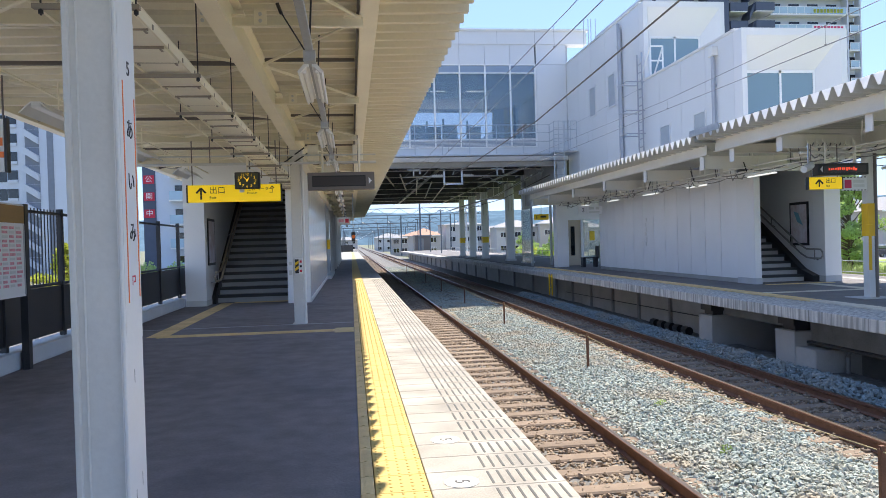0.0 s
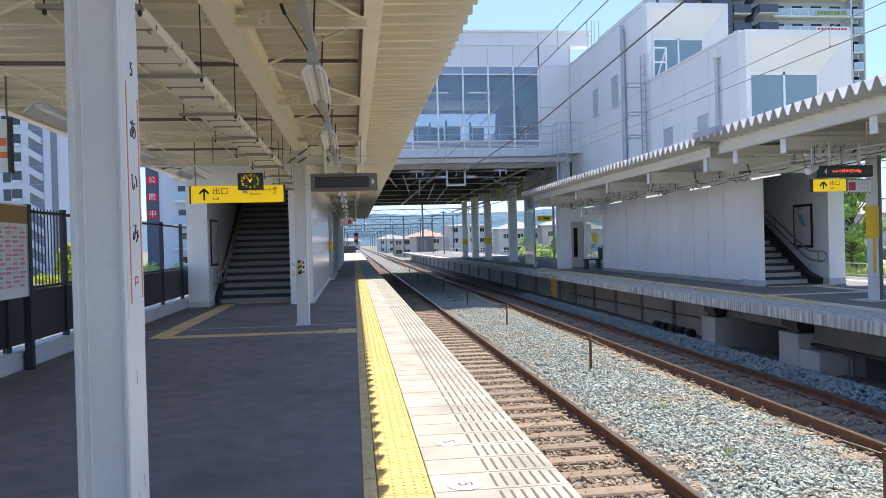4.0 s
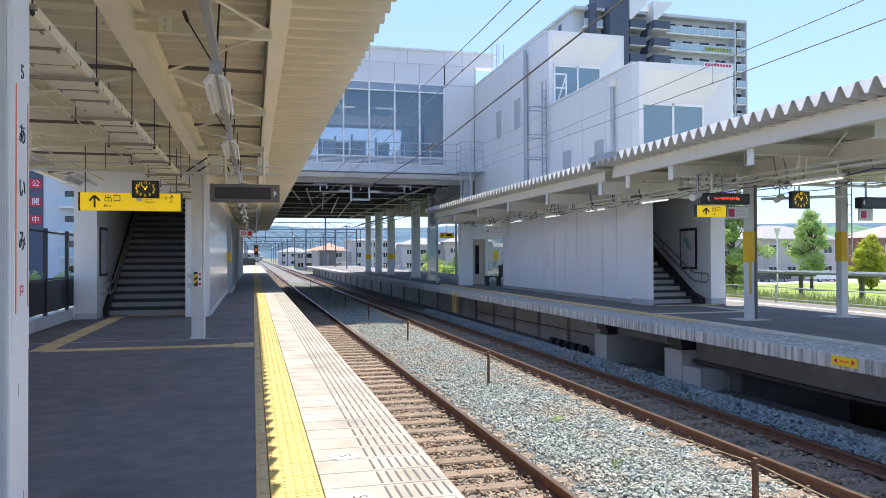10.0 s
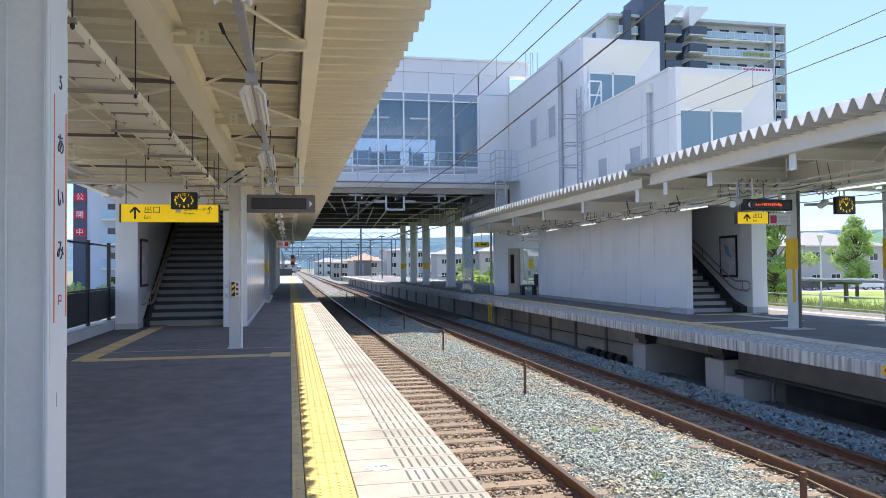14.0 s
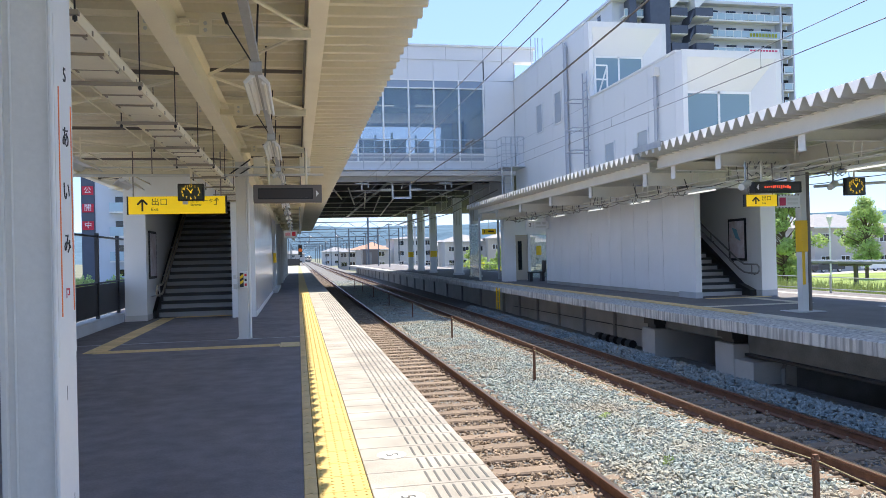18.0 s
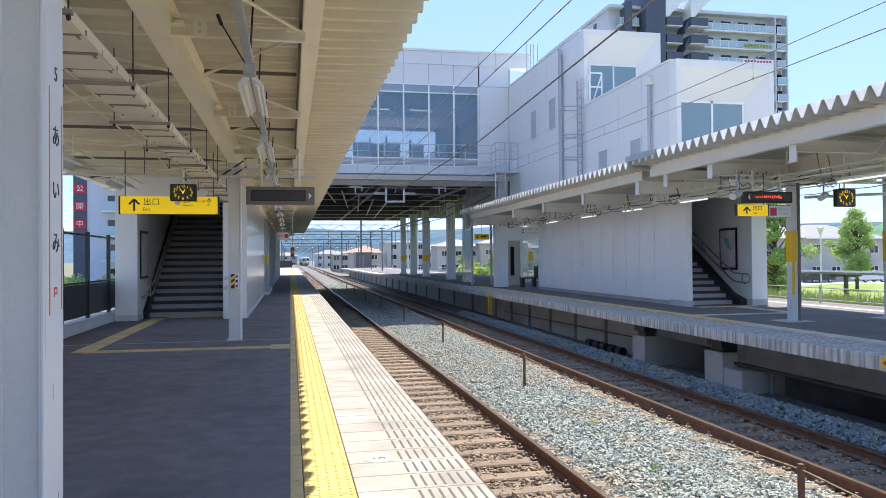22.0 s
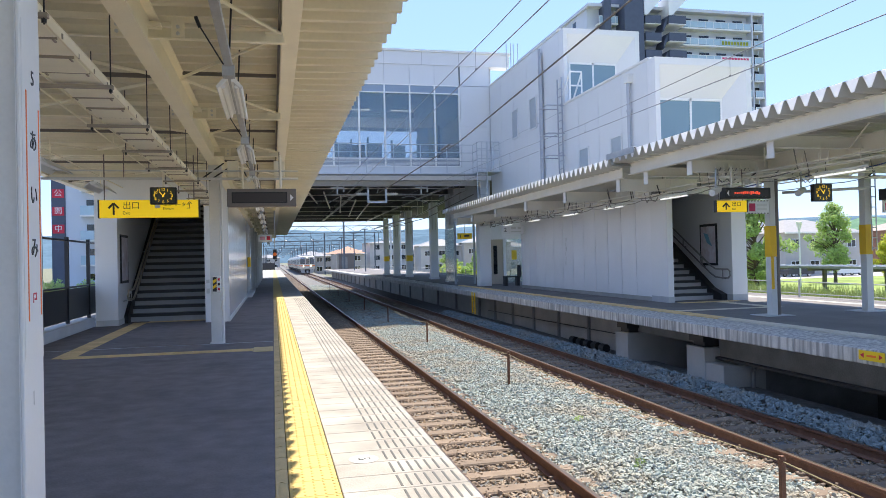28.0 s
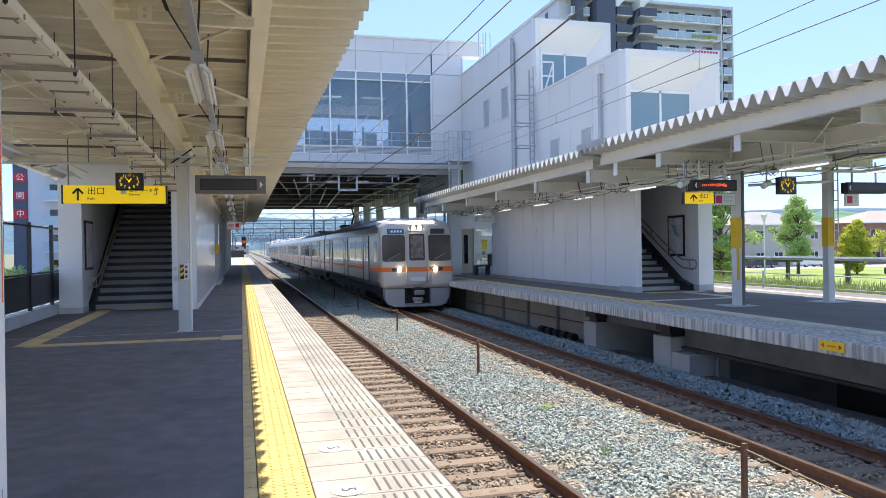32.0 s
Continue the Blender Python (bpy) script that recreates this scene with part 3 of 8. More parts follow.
def near_column():
    t = thing("canopy_column", (-2.05, 2.96, 0), "pale grey steel column with a vertical station name strip", "column", "canopy columns")
    bm = bmesh.new()
    box(bm, -0.102, 0.068, -0.088, 0.11, 0, 3.0, 0.006)
    part("web_face", bm, GREYP, t)
    part("rear_flange", bx(-0.105, -0.082, -0.1, 0.12, 0, 3.0, bevel=0.004), GREYP, t)
    part("weld_seam", tube(bmesh.new(), (-0.06, -0.089, 0), (-0.06, -0.089, 3.0), 0.006, 6), GREYP, t)
    # whiter than the web: light off the sunlit platform is in the colour
    part("flange", bx(0.068, 0.081, -0.105, 0.113, 0, 3.0, bevel=0.003), WHITEP, t, "flange coloured white as the column's brighter-lit side")
    part("flange_lip", bx(0.064, 0.0675, -0.104, -0.089, 0, 3.0), WHITEP, t)
    plate = part("name_strip", bx(0.0815, 0.083, -0.092, 0.108, 1.02, 2.22), WHITEP, t, "white strip lettered あいみ with orange lines")
    for y, z0, z1 in ((-0.05, 1.16, 1.975), (0.088, 1.175, 1.93)):
        part("orange_line", bx(0.0832, 0.0842, y - 0.0055, y + 0.0055, z0, z1), ORANGE, plate)
    for ch, z, s in (("5", 2.028, 0.075), ("あ", 1.80, 0.082), ("い", 1.605, 0.082), ("み", 1.415, 0.082)):
        lettering("letter", ch, s, BLACK, plate, Matrix.Translation((0.0845, 0.02, z)) @ FACE_RIGHT)
    bm = bmesh.new()
    box(bm, 0.0832, 0.0842, -0.002, 0.004, 1.222, 1.258)
    box(bm, 0.0832, 0.0842, 0.004, 0.036, 1.252, 1.258)
    box(bm, 0.0832, 0.0842, 0.03, 0.036, 1.232, 1.252)
    box(bm, 0.0832, 0.0842, 0.012, 0.03, 1.232, 1.238)
    part("emblem", bm, RED, plate, "small red emblem drawn as plain bars")
    for y, z in ((-0.01, 0.86), (0.05, 0.46), (-0.03, 0.42)):
        part("scuff_mark", bx(0.0815, 0.0822, y, y + 0.004, z, z + 0.05), GREYD2, t)
    part("base_plate", bx(-0.16, 0.14, -0.2, 0.2, 0, 0.018), GREYP, t)


near_column()


def second_column():
    t = thing("canopy_column", (-2.073, 13.08, 0), "pale grey steel column with an alarm button box", "column", "canopy columns")
    part("shaft", hcol(0.17, 0.2, 3.0), GREYP, t)
    part("cover_plate", bx(-0.085, 0.085, -0.112, -0.101, 0, 3.0, bevel=0.002), GREYP, t)
    part("drain_pipe", tube(bmesh.new(), (0.11, -0.03, 0), (0.11, -0.03, 3.0), 0.022, 10), WHITEP, t, "white drain pipe")
    b = part("alarm_box", bx(-0.05, 0.085, -0.19, -0.113, 0.86, 1.14, bevel=0.008), WHITEP, t, "white alarm box with a yellow and black front")
    part("black_front", bx(-0.042, 0.02, -0.197, -0.1905, 0.88, 1.12), BLACK, b)
    for k in range(2):
        part("hazard_stripe", extrude(bmesh.new(), [(-0.04, 0.92 + k * 0.09), (0.018, 0.96 + k * 0.09), (0.018, 1.01 + k * 0.09), (-0.04, 0.97 + k * 0.09)], "y", -0.201, -0.1975), SIGNY, b)
    for k in range(3):
        part("print_bar", bx(0.035, 0.07, -0.194, -0.1905, 0.9 + 0.08 * k, 0.94 + 0.08 * k), BLACK if k == 1 else RED, b)
    part("bracket", bx(-0.15, -0.1, -0.14, -0.06, 0.85, 0.93), GREYP, t)
    part("bracket", bx(-0.15, -0.1, -0.14, -0.06, 1.02, 1.08), GREYP, t)
    part("base_plate", bx(-0.11, 0.11, -0.13, 0.13, 0, 0.018), GREYP, t)


second_column()


def panel_wall(name, x, y0, y1, z0, z1, w, thick, facing, material, label):
    """A wall along y whose visible face is split into tall panels with open joints."""
    root = thing(name, (0, 0, 0), label, "wall", kind="structure")
    back = x - facing * 0.012
    part("backing", bx(min(back, back - facing * thick), max(back, back - facing * thick), y0, y1, z0, z1), JOINT, root)
    n = max(1, round((y1 - y0) / w))
    w = (y1 - y0) / n
    me = mesh_of(bx(min(0, -facing * 0.012), max(0, -facing * 0.012), 0.011, w - 0.011, 0.0, z1 - z0, bevel=0.003), "wall_panel", material)
    for k in range(n):
        p = part("wall_panel", me, None, root)
        p.location = (x, y0 + k * w, z0)
    return root


def near_stairs():
    st = thing("near_staircase", (0, 0, 0), "grey covered staircase rising from the near platform", "staircase", kind="structure")
    step = mesh_of(bx(-4.45, -2.67, 0, 0.34, -0.175, 0, bevel=0.006), "riser", RISER)
    tread = mesh_of(bx(-4.45, -2.67, -0.02, 0.30, 0, 0.012), "tread", TREAD)
    nose = mesh_of(bx(-4.45, -2.67, -0.028, 0.03, -0.06, 0.014), "nosing", DARK)
    for k in range(30):
        for nm, me in (("riser", step), ("tread", tread), ("nosing", nose)):
            p = part(nm, me, None, st)
            p.location = (0, 18.8 + 0.30 * k, 0.175 * (k + 1))
    part("string_board", extrude(bmesh.new(), [(18.45, 0), (18.8, 0), (28, 5.37), (28, 5.75), (18.45, 0.18)], "x", -4.53, -4.45), BLACK, st, "black painted string board")
    bm = bmesh.new()
    box(bm, -5.0, -4.53, 17.8, 40, 0.0, 5.06)
    solid("stair_wall_left", bm, WHITE, "white plastered wall of the stair enclosure", "wall")
    solid("stair_skirting", box(bmesh.new(), -5.004, -4.524, 17.79, 18.46, 0, 0.13), GREYP, "grey skirting at the foot of the stair wall", "skirting")
    panel_wall("stair_wall_right", -2.13, 17.82, 29.6, 0.0, 3.32, 0.98, 0.5, 1, GLOSSW, "glossy white panelled wall beside the platform edge")
    solid("stair_wall_end", box(bmesh.new(), -2.665, -2.142, 17.80, 17.82, 0.0, 3.3), WHITE, "white end face of the stair wall", "wall")
    solid("wall_skirting", box(bmesh.new(), -2.128, -2.118, 17.8, 29.6, 0, 0.12), GREYP, "grey skirting along the panelled wall", "skirting")
    bm = bmesh.new()
    extrude(bm, [(17.9, 2.78), (22.5, 5.06), (22.5, 5.3), (17.9, 3.0)], "x", -4.53, -2.67)
    solid("stair_ceiling", bm, WHITE, "sloping white ceiling over the stairs", "ceiling")
    solid("stair_lintel", box(bmesh.new(), -4.53, -2.67, 17.8, 17.9, 2.78, 3.3), WHITE, "white lintel over the stair opening", "wall")
    rail = thing("stair_handrail", (-4.4, 18.3, 0), "double brown-grey handrail along the stair wall", "handrail")
    part("rail", pipe_along([(0.06, -0.1, 0.56), (0.06, -0.3, 0.56), (0.06, -0.42, 0.66), (0.06, -0.3, 0.78), (0.06, 0.3, 0.79), (0.06, 0.55, 0.88), (0.06, 9.0, 5.4)], 0.024, 8), RAILT, rail)
    part("rail", pipe_along([(0.06, -0.1, 0.56), (0.06, 0.3, 0.57), (0.06, 0.55, 0.66), (0.06, 9.0, 5.18)], 0.024, 8), RAILT, rail)
    for k in range(7):
        z = 0.52 + max(0.0, 0.535 * (1.35 * k - 0.5))
        part("bracket", tube(bmesh.new(), (-0.12, 0.0 + 1.35 * k, z), (0.06, 0.0 + 1.35 * k, z + 0.06), 0.012, 6), GALV, rail)
        part("bracket", tube(bmesh.new(), (0.06, 0.0 + 1.35 * k, z), (0.06, 0.0 + 1.35 * k, z + 0.26), 0.012, 6), GALV, rail)
    fr = thing("wall_poster", (-4.53, 18.5, 1.5), "framed poster in a dark frame on the stair wall", "poster")
    part("frame", bx(0.0, 0.03, -0.42, 0.42, -0.56, 0.56), DARK, fr)
    part("sheet", bx(0.03, 0.034, -0.36, 0.36, -0.5, 0.5), PINKISH, fr, "faded pinkish printed sheet")


RAILT = mat("tan_handrail", (0.42, 0.37, 0.29), 0.5, var=0.08, bump=0.02)
PINKISH = mat("poster_print", (0.78, 0.62, 0.62), 0.5, var=0.25, scale=3, fine=9, bump=0, tint=(0.72, 0.72, 0.78))
near_stairs()


def guide_blocks():
    root = thing("guide_blocks", (0, 0, 0), "faded yellow guide blocks leading to the stairs", "tactile paving", kind="structure")
    b = bmesh.new()
    box(b, -0.148, 0.148, -0.148, 0.148, 0.0, 0.006, 0.002)
    for k in range(4):
        box(b, -0.13, 0.13, -0.115 + k * 0.065, -0.085 + k * 0.065, 0.006, 0.010)
    me = mesh_of(b, "guide_block", OCHRE)
    for k in range(9):
        p = part("guide_block", me, None, root)
        p.location = (-1.60 - 0.3 * k, 11.83 + 0.008 * k, 0)
    for k in range(22):
        p = part("guide_block", me, None, root)
        p.matrix_basis = pose(-4.17, 12.0 + 0.3 * k, 0, 0, 0, 90)
    for k in range(5):
        p = part("guide_block", me, None, root)
        p.location = (-3.87 + 0.3 * k, 18.55, 0)
    b = bmesh.new()
    box(b, -0.148, 0.148, -0.148, 0.148, 0.0, 0.006, 0.002)
    for k in range(4):
        box(b, -0.115 + k * 0.065, -0.085 + k * 0.065, -0.13, 0.13, 0.006, 0.010)
    stop = mesh_of(b, "stop_block", PALEY)
    for k in range(2):
        p = part("stop_block", stop, None, root)
        p.location = (-1.30, 11.66 + 0.3 * k, 0.002)
    solid("floor_joint", box(bmesh.new(), -5.0, -1.15, 12.93, 12.96, -0.01, 0.003), GALV, "thin metal joint across the platform floor", "joint")
    root = thing("position_mark", (-0.56, 5.06, 0.0), "white oval boarding position mark on the edge slab", "floor marking", "position marks")
    b = bmesh.new()
    tube(b, (0, 0, 0.001), (0, 0, 0.0035), 0.1, 20)
    part("disc", b, MARK, root)
    me = text_mesh("5", 0.12)
    me.materials.clear()
    me.materials.append(SLOT)
    me.transform(Matrix.Translation((0, 0, 0.005)) @ pose(0, 0, 0, 0, 0, -90))
    part("numeral", me, None, root)
    copy_thing(root, pose(-0.58, 4.17, 0))


guide_blocks()


def fence():
    f = thing("platform_fence", (0, 0, 0), "black metal fence with solid lower panels on a pale kerb", "fence", "platform fences")
    x = -5.16
    for k in range(18):
        y = 17.9 + 1.75 * (k - 17)
        if y > 18:
            break
        part("post", bx(x - 0.035, x + 0.035, y - 0.035, y + 0.035, 0.15, 1.95), DARK, f)
        part("lower_panel", bx(x - 0.012, x + 0.008, y + 0.04, y + 1.71, 0.27, 0.9), DARK, f)
        for z in (0.93, 1.88):
            part("rail", bx(x - 0.02, x + 0.02, y + 0.036, y + 1.714, z - 0.018, z + 0.018), DARK, f)
        if 3 < y < 9.5:
            for j in range(1, 17):
                yy = y + 1.75 * j / 17
                part("bar", bx(x - 0.006, x + 0.006, yy - 0.006, yy + 0.006, 0.95, 1.93), DARK, f)
    for k in range(8):
        solid("fence_kerb", box(bmesh.new(), -5.32, -5.02, -13 + 4.0 * k, -13 + min(4.0 * (k + 1) - 0.01, 30.8), 0, 0.21, 0.012), CURB, "pale concrete kerb under the fence", "kerb")


fence()


def timetable():
    t = thing("timetable_board", (-4.95, 8.4, 0), "standing timetable board in a dark frame", "notice board")
    for y in (-0.8, 0.84):
        part("leg", bx(-0.04, 0.04, y - 0.045, y + 0.045, 0, 1.93), DARK, t)
    b = part("board", bx(-0.03, 0.03, -0.75, 0.79, 0.86, 1.92), WHITEP, t)
    part("header", bx(0.031, 0.035, -0.74, 0.78, 1.7, 1.9), BROWNP, b, "brown header band")
    rng = random.Random(6)
    for k in range(14):
        z = 1.63 - 0.05 * k
        for q in range(4):
            y = 0.06 + 0.17 * q
            part("print_block", bx(0.031, 0.0335, y, y + rng.uniform(0.09, 0.15), z, z + 0.03), PINK if (k + q) % 3 else GREYP, b, "block of small pink print")
        part("print_line", bx(0.031, 0.0335, -0.7, -0.08, z, z + 0.016), GREYP, b)
    part("side_strip", bx(0.031, 0.036, 0.755, 0.785, 0.88, 1.69), GALV, b)


BROWNP = mat("brown_print", (0.33, 0.19, 0.06), 0.5, var=0.1, bump=0)
PINK = mat("pink_print", (0.75, 0.34, 0.38), 0.5, var=0.35, scale=30, bump=0)
timetable()


def line_sign():
    t = thing("hanging_line_sign", (-4.95, 8.0, 2.18), "white hanging sign with an orange band in a dark frame", "sign")
    part("panel", bx(-0.4, 0.37, -0.03, 0.03, 0.0, 0.53), WHITEP, t)
    part("orange_band", bx(-0.4, 0.37, -0.034, -0.03, 0.14, 0.2), ORANGE, t)
    part("print_bar", bx(0.27, 0.36, -0.034, -0.03, 0.26, 0.34), ORANGE, t)
    for s in (-1, 1):
        part("frame", bx(s * 0.39 - 0.012, s * 0.39 + 0.012, -0.04, 0.04, -0.01, 0.54), DARK, t)
        part("hanger", tube(bmesh.new(), (s * 0.36, 0, 0.53), (s * 0.36, 0, 0.97), 0.01, 6), TAUPE, t)


line_sign()


# ---- hanging things under the near canopy ----
def exit_sign(x0, x1, y, z0, z1, top, face_text=True):
    cx = (x0 + x1) / 2
    t = thing("exit_sign", (cx, y, z0), "hanging yellow exit sign with black arrow and lettering", "sign", "exit signs")
    w, h = x1 - x0, z1 - z0
    part("panel", bx(-w / 2, w / 2, -0.035, 0.035, 0, h, bevel=0.006), SIGNL, t)
    for s in (-1, 1):
        part("end_cap", bx(s * w / 2 - 0.012, s * w / 2 + 0.012, -0.04, 0.04, -0.004, h + 0.004), DARK, t)
        part("hanger", tube(bmesh.new(), (s * (w / 2 - 0.08), 0, h), (s * (w / 2 - 0.08), 0, top - z0), 0.009, 8), TAUPE, t)
    bm = bmesh.new()
    ax = -w / 2 + 0.22
    box(bm, ax - 0.014, ax + 0.014, -0.039, -0.035, 0.045, h - 0.06)
    for s in (-1, 1):
        bar(bm, (ax, -0.037, h - 0.05), (ax + s * 0.075, -0.037, h - 0.13), 0.004, 0.03)
    part("arrow", bm, BLACK, t)
    lettering("lettering", "出口", h * 0.46, BLACK, t, Matrix.Translation((ax + 0.13, -0.037, h * 0.66)) @ FACE_BACK, "LEFT")
    lettering("lettering", "Exit", h * 0.25, BLACK, t, Matrix.Translation((ax + 0.13, -0.037, h * 0.26)) @ FACE_BACK, "LEFT")
    return t


def near_hangings():
    t = exit_sign(-3.77, -2.27, 12.5, 2.1, 2.38, 3.1)
    h = 0.28
    part("pictogram", bx(0.08, 0.16, -0.039, -0.035, 0.15, 0.22), WHITEP, t, "small white lift pictogram")
    lettering("lettering", "エレベーター", 0.07, BLACK, t, Matrix.Translation((0.2, -0.037, 0.2)) @ FACE_BACK, "LEFT")
    lettering("lettering", "Elevator", 0.05, BLACK, t, Matrix.Translation((0.2, -0.037, 0.14)) @ FACE_BACK, "LEFT")
    bm = bmesh.new()
    box(bm, 0.6, 0.61, -0.039, -0.035, 0.15, 0.23)
    box(bm, 0.56, 0.61, -0.039, -0.035, 0.14, 0.15)
    bar(bm, (0.605, -0.037, 0.25), (0.575, -0.037, 0.21), 0.004, 0.012)
    bar(bm, (0.605, -0.037, 0.25), (0.635, -0.037, 0.21), 0.004, 0.012)
    part("arrow", bm, BLACK, t)
    clock_at(-2.79, 12.35, 2.43, 0.40, 0.27)
    # passenger display
    d = thing("train_display", (-1.285, 12.4, 2.25), "hanging dark train information display, switched off", "display", "train displays")
    part("case", bx(-0.545, 0.545, -0.09, 0.09, 0, 0.29, bevel=0.008), TAUPE, d)
    part("bezel", bx(-0.47, 0.40, -0.096, -0.089, 0.055, 0.235), BLACK, d)
    part("screen", bx(-0.455, 0.385, -0.1, -0.095, 0.075, 0.215), SCREEN, d, "unlit dark display panel")
    part("triangle", extrude(bmesh.new(), [(0.45, 0.09), (0.50, 0.145), (0.45, 0.2)], "y", -0.094, -0.089), WHITEP, d)
    for s in (-0.3, 0.3):
        part("hanger", tube(bmesh.new(), (s, 0, 0.29), (s, 0, 0.85), 0.018, 8), CREAM, d)
    for k, x in enumerate((-1.75, -1.0)):
        sp = thing("junction_box", (x, 12.75, 2.78), "cream metal junction box under the canopy", "junction box", "junction boxes")
        part("box", bx(-0.09, 0.09, -0.06, 0.06, 0, 0.26, bevel=0.006), CREAM, sp)
        part("cover", bx(-0.07, 0.07, -0.066, -0.06, 0.03, 0.23), CREAM, sp)
    sp = thing("loudspeaker", (-1.5, 12.9, 2.62), "cream horn loudspeaker under the canopy", "loudspeaker", "loudspeakers")
    part("horn", tube(bmesh.new(), (0, -0.12, 0.0), (0, 0.1, 0.05), 0.11, 16, 0.05), CREAM, sp)
    part("bracket", tube(bmesh.new(), (0, 0.08, 0.05), (0, 0.08, 0.5), 0.012, 6), CREAM, sp)


def clock_at(x, y, z, w, h, name="platform_clock", top=3.1):
    c = thing(name, (x, y, z), "square dark clock with yellow numerals and pointers", "clock", "platform clocks")
    part("case", bx(-w / 2, w / 2, -0.05, 0.05, -h / 2, h / 2, bevel=0.01), BLACK, c)
    part("dial", bx(-w / 2 + 0.03, w / 2 - 0.03, -0.053, -0.049, -h / 2 + 0.02, h / 2 - 0.02), DIAL, c)
    rx, rz = w * 0.33, h * 0.36
    for k in range(12):
        a = math.tau * (k + 1) / 12
        lettering("numeral", str(k + 1), 0.06 * h / 0.27, NUMERAL, c, Matrix.Translation((math.sin(a) * rx, -0.056, math.cos(a) * rz)) @ FACE_BACK)
    for ang, ln, wd in ((32, 0.2, 0.016), (318, 0.30, 0.011)):
        a = radians(ang)
        part("hand", bar(bmesh.new(), (-math.sin(a) * 0.02, -0.06, -math.cos(a) * 0.02), (math.sin(a) * ln * h, -0.06, math.cos(a) * ln * h), 0.004, wd), NUMERAL, c)
    part("hanger", tube(bmesh.new(), (0, 0, h / 2), (0, 0, top - z), 0.016, 8), CREAM, c)
    return c


DIAL = mat("clock_dial", (0.035, 0.042, 0.022), 0.35, bump=0)
NUMERAL = mat("amber_numerals", (0.95, 0.62, 0.04), 0.5, bump=0, emit=((1.0, 0.6, 0.03), 0.22))
SCREEN = mat("display_panel", (0.035, 0.028, 0.028), 0.3, var=0.1, bump=0)
near_hangings()


def lamp_unit(x, y, z):
    t = thing("fluorescent_lamp", (x, y, z), "twin white fluorescent lamp with angled reflectors under the canopy", "lamp", "canopy lamps")
    for s in (-1, 1):
        part("reflector", extrude(bmesh.new(), [(s * 0.012, 0.03), (s * 0.035, 0.04), (s * 0.10, -0.035), (s * 0.088, -0.055), (s * 0.03, 0.0), (s * 0.012, 0.0)], "y", -0.64, 0.64), TUBE, t)
        part("tube", tube(bmesh.new(), (s * 0.05, -0.6, -0.03), (s * 0.05, 0.6, -0.03), 0.016, 8), TUBE, t)
    part("body", bx(-0.03, 0.03, -0.66, 0.66, 0.02, 0.07), GALV, t)
    for yy in (-0.7, 0.7):
        part("end_bracket", bx(-0.045, 0.045, yy - 0.05, yy + 0.05, 0.02, 0.1), GALV, t)
        part("hanger", tube(bmesh.new(), (0, yy, 0.08), (0.03, yy, 0.62), 0.008, 6), DARK, t)
    part("stay", tube(bmesh.new(), (-0.02, -0.68, 0.09), (-0.22, -0.73, 0.42), 0.006, 6), DARK, t)
    part("stay_clamp", tube(bmesh.new(), (-0.2, -0.725, 0.38), (-0.23, -0.735, 0.46), 0.014, 6), DARK, t)
    return t


first_lamp = lamp_unit(-1.43, 6.55, 2.74)
for k in range(1, 17):
    copy_thing(first_lamp, pose(-1.43, 6.55 + 3.25 * k, 2.74))
copy_thing(first_lamp, pose(-1.43, 3.3, 2.74))
race = thing("lamp_raceway", (-1.43, 0, 2.83), "galvanised wiring channel linking the canopy lamps", "cable channel")
part("channel", bx(-0.028, 0.028, -5, 58, 0, 0.05), GALV, race)


def cable_tray():
    t = thing("cable_tray", (-2.475, 0, 2.67), "cream covered cable tray hung from rods", "cable tray")
    me = mesh_of(bx(-0.155, 0.155, 0.02, 0.38, 0.0, 0.022, bevel=0.005), "tray_cover", TRAYC)
    b = bmesh.new()
    box(b, -0.15, 0.15, -0.016, -0.002, -0.006, 0.02)
    for s in (-1, 1):
        box(b, s * 0.128 - 0.006, s * 0.128 + 0.006, -0.01, 0.05, -0.012, -0.003)
        box(b, s * 0.176 - 0.003, s * 0.176 + 0.003, -0.008, 0.008, 0.0, 0.03)
    clip = mesh_of(b, "joint_strip", TAUPEL)
    for k in range(80):
        c = part("tray_cover", me, None, t)
        c.matrix_basis = pose(0.004 * math.sin(k * 2.3), 1.1 + 0.4 * k, 0.004 * math.sin(k * 1.7), 1.1 * math.sin(k * 3.1), 0.5 * math.cos(k * 1.3), 0)
        if k < 48:
            q = part("joint_strip", clip, None, c)
    for s in (-1, 1):
        part("side_rail", bx(s * 0.168 - 0.006, s * 0.168 + 0.006, 0.5, 40, -0.004, 0.06), CREAM, t)
        part("rail_lip", bx(s * 0.162 - 0.014, s * 0.162 + 0.014, 0.5, 40, 0.0605, 0.066), CREAM, t)
    for k in range(14):
        y = 2.6 + 1.6 * k
        part("cross_angle", bx(-0.30, 0.24, y - 0.02, y + 0.02, -0.036, -0.012), TAUPEL, t)
        for s in (-0.26, 0.22):
            part("hanger_rod", tube(bmesh.new(), (s, y, -0.07), (s, y, 0.67), 0.0055, 6), DARK, t)
            part("rod_nut", tube(bmesh.new(), (s, y, -0.062), (s, y, -0.042), 0.014, 6), DARK, t)
    for k in range(3):
        part("cable", tube(bmesh.new(), (0.1 - 0.06 * k, 0.5, 0.06), (0.1 - 0.06 * k, 40, 0.06), 0.018, 6), DARK, t)


TAUPEL = mat("pale_taupe", (0.36, 0.32, 0.26), 0.5, var=0.08, bump=0.02)
TRAYC = mat("tray_cream", (0.95, 0.90, 0.74), 0.45, var=0.05, scale=5.0, fine=60, bump=0.04)
cable_tray()


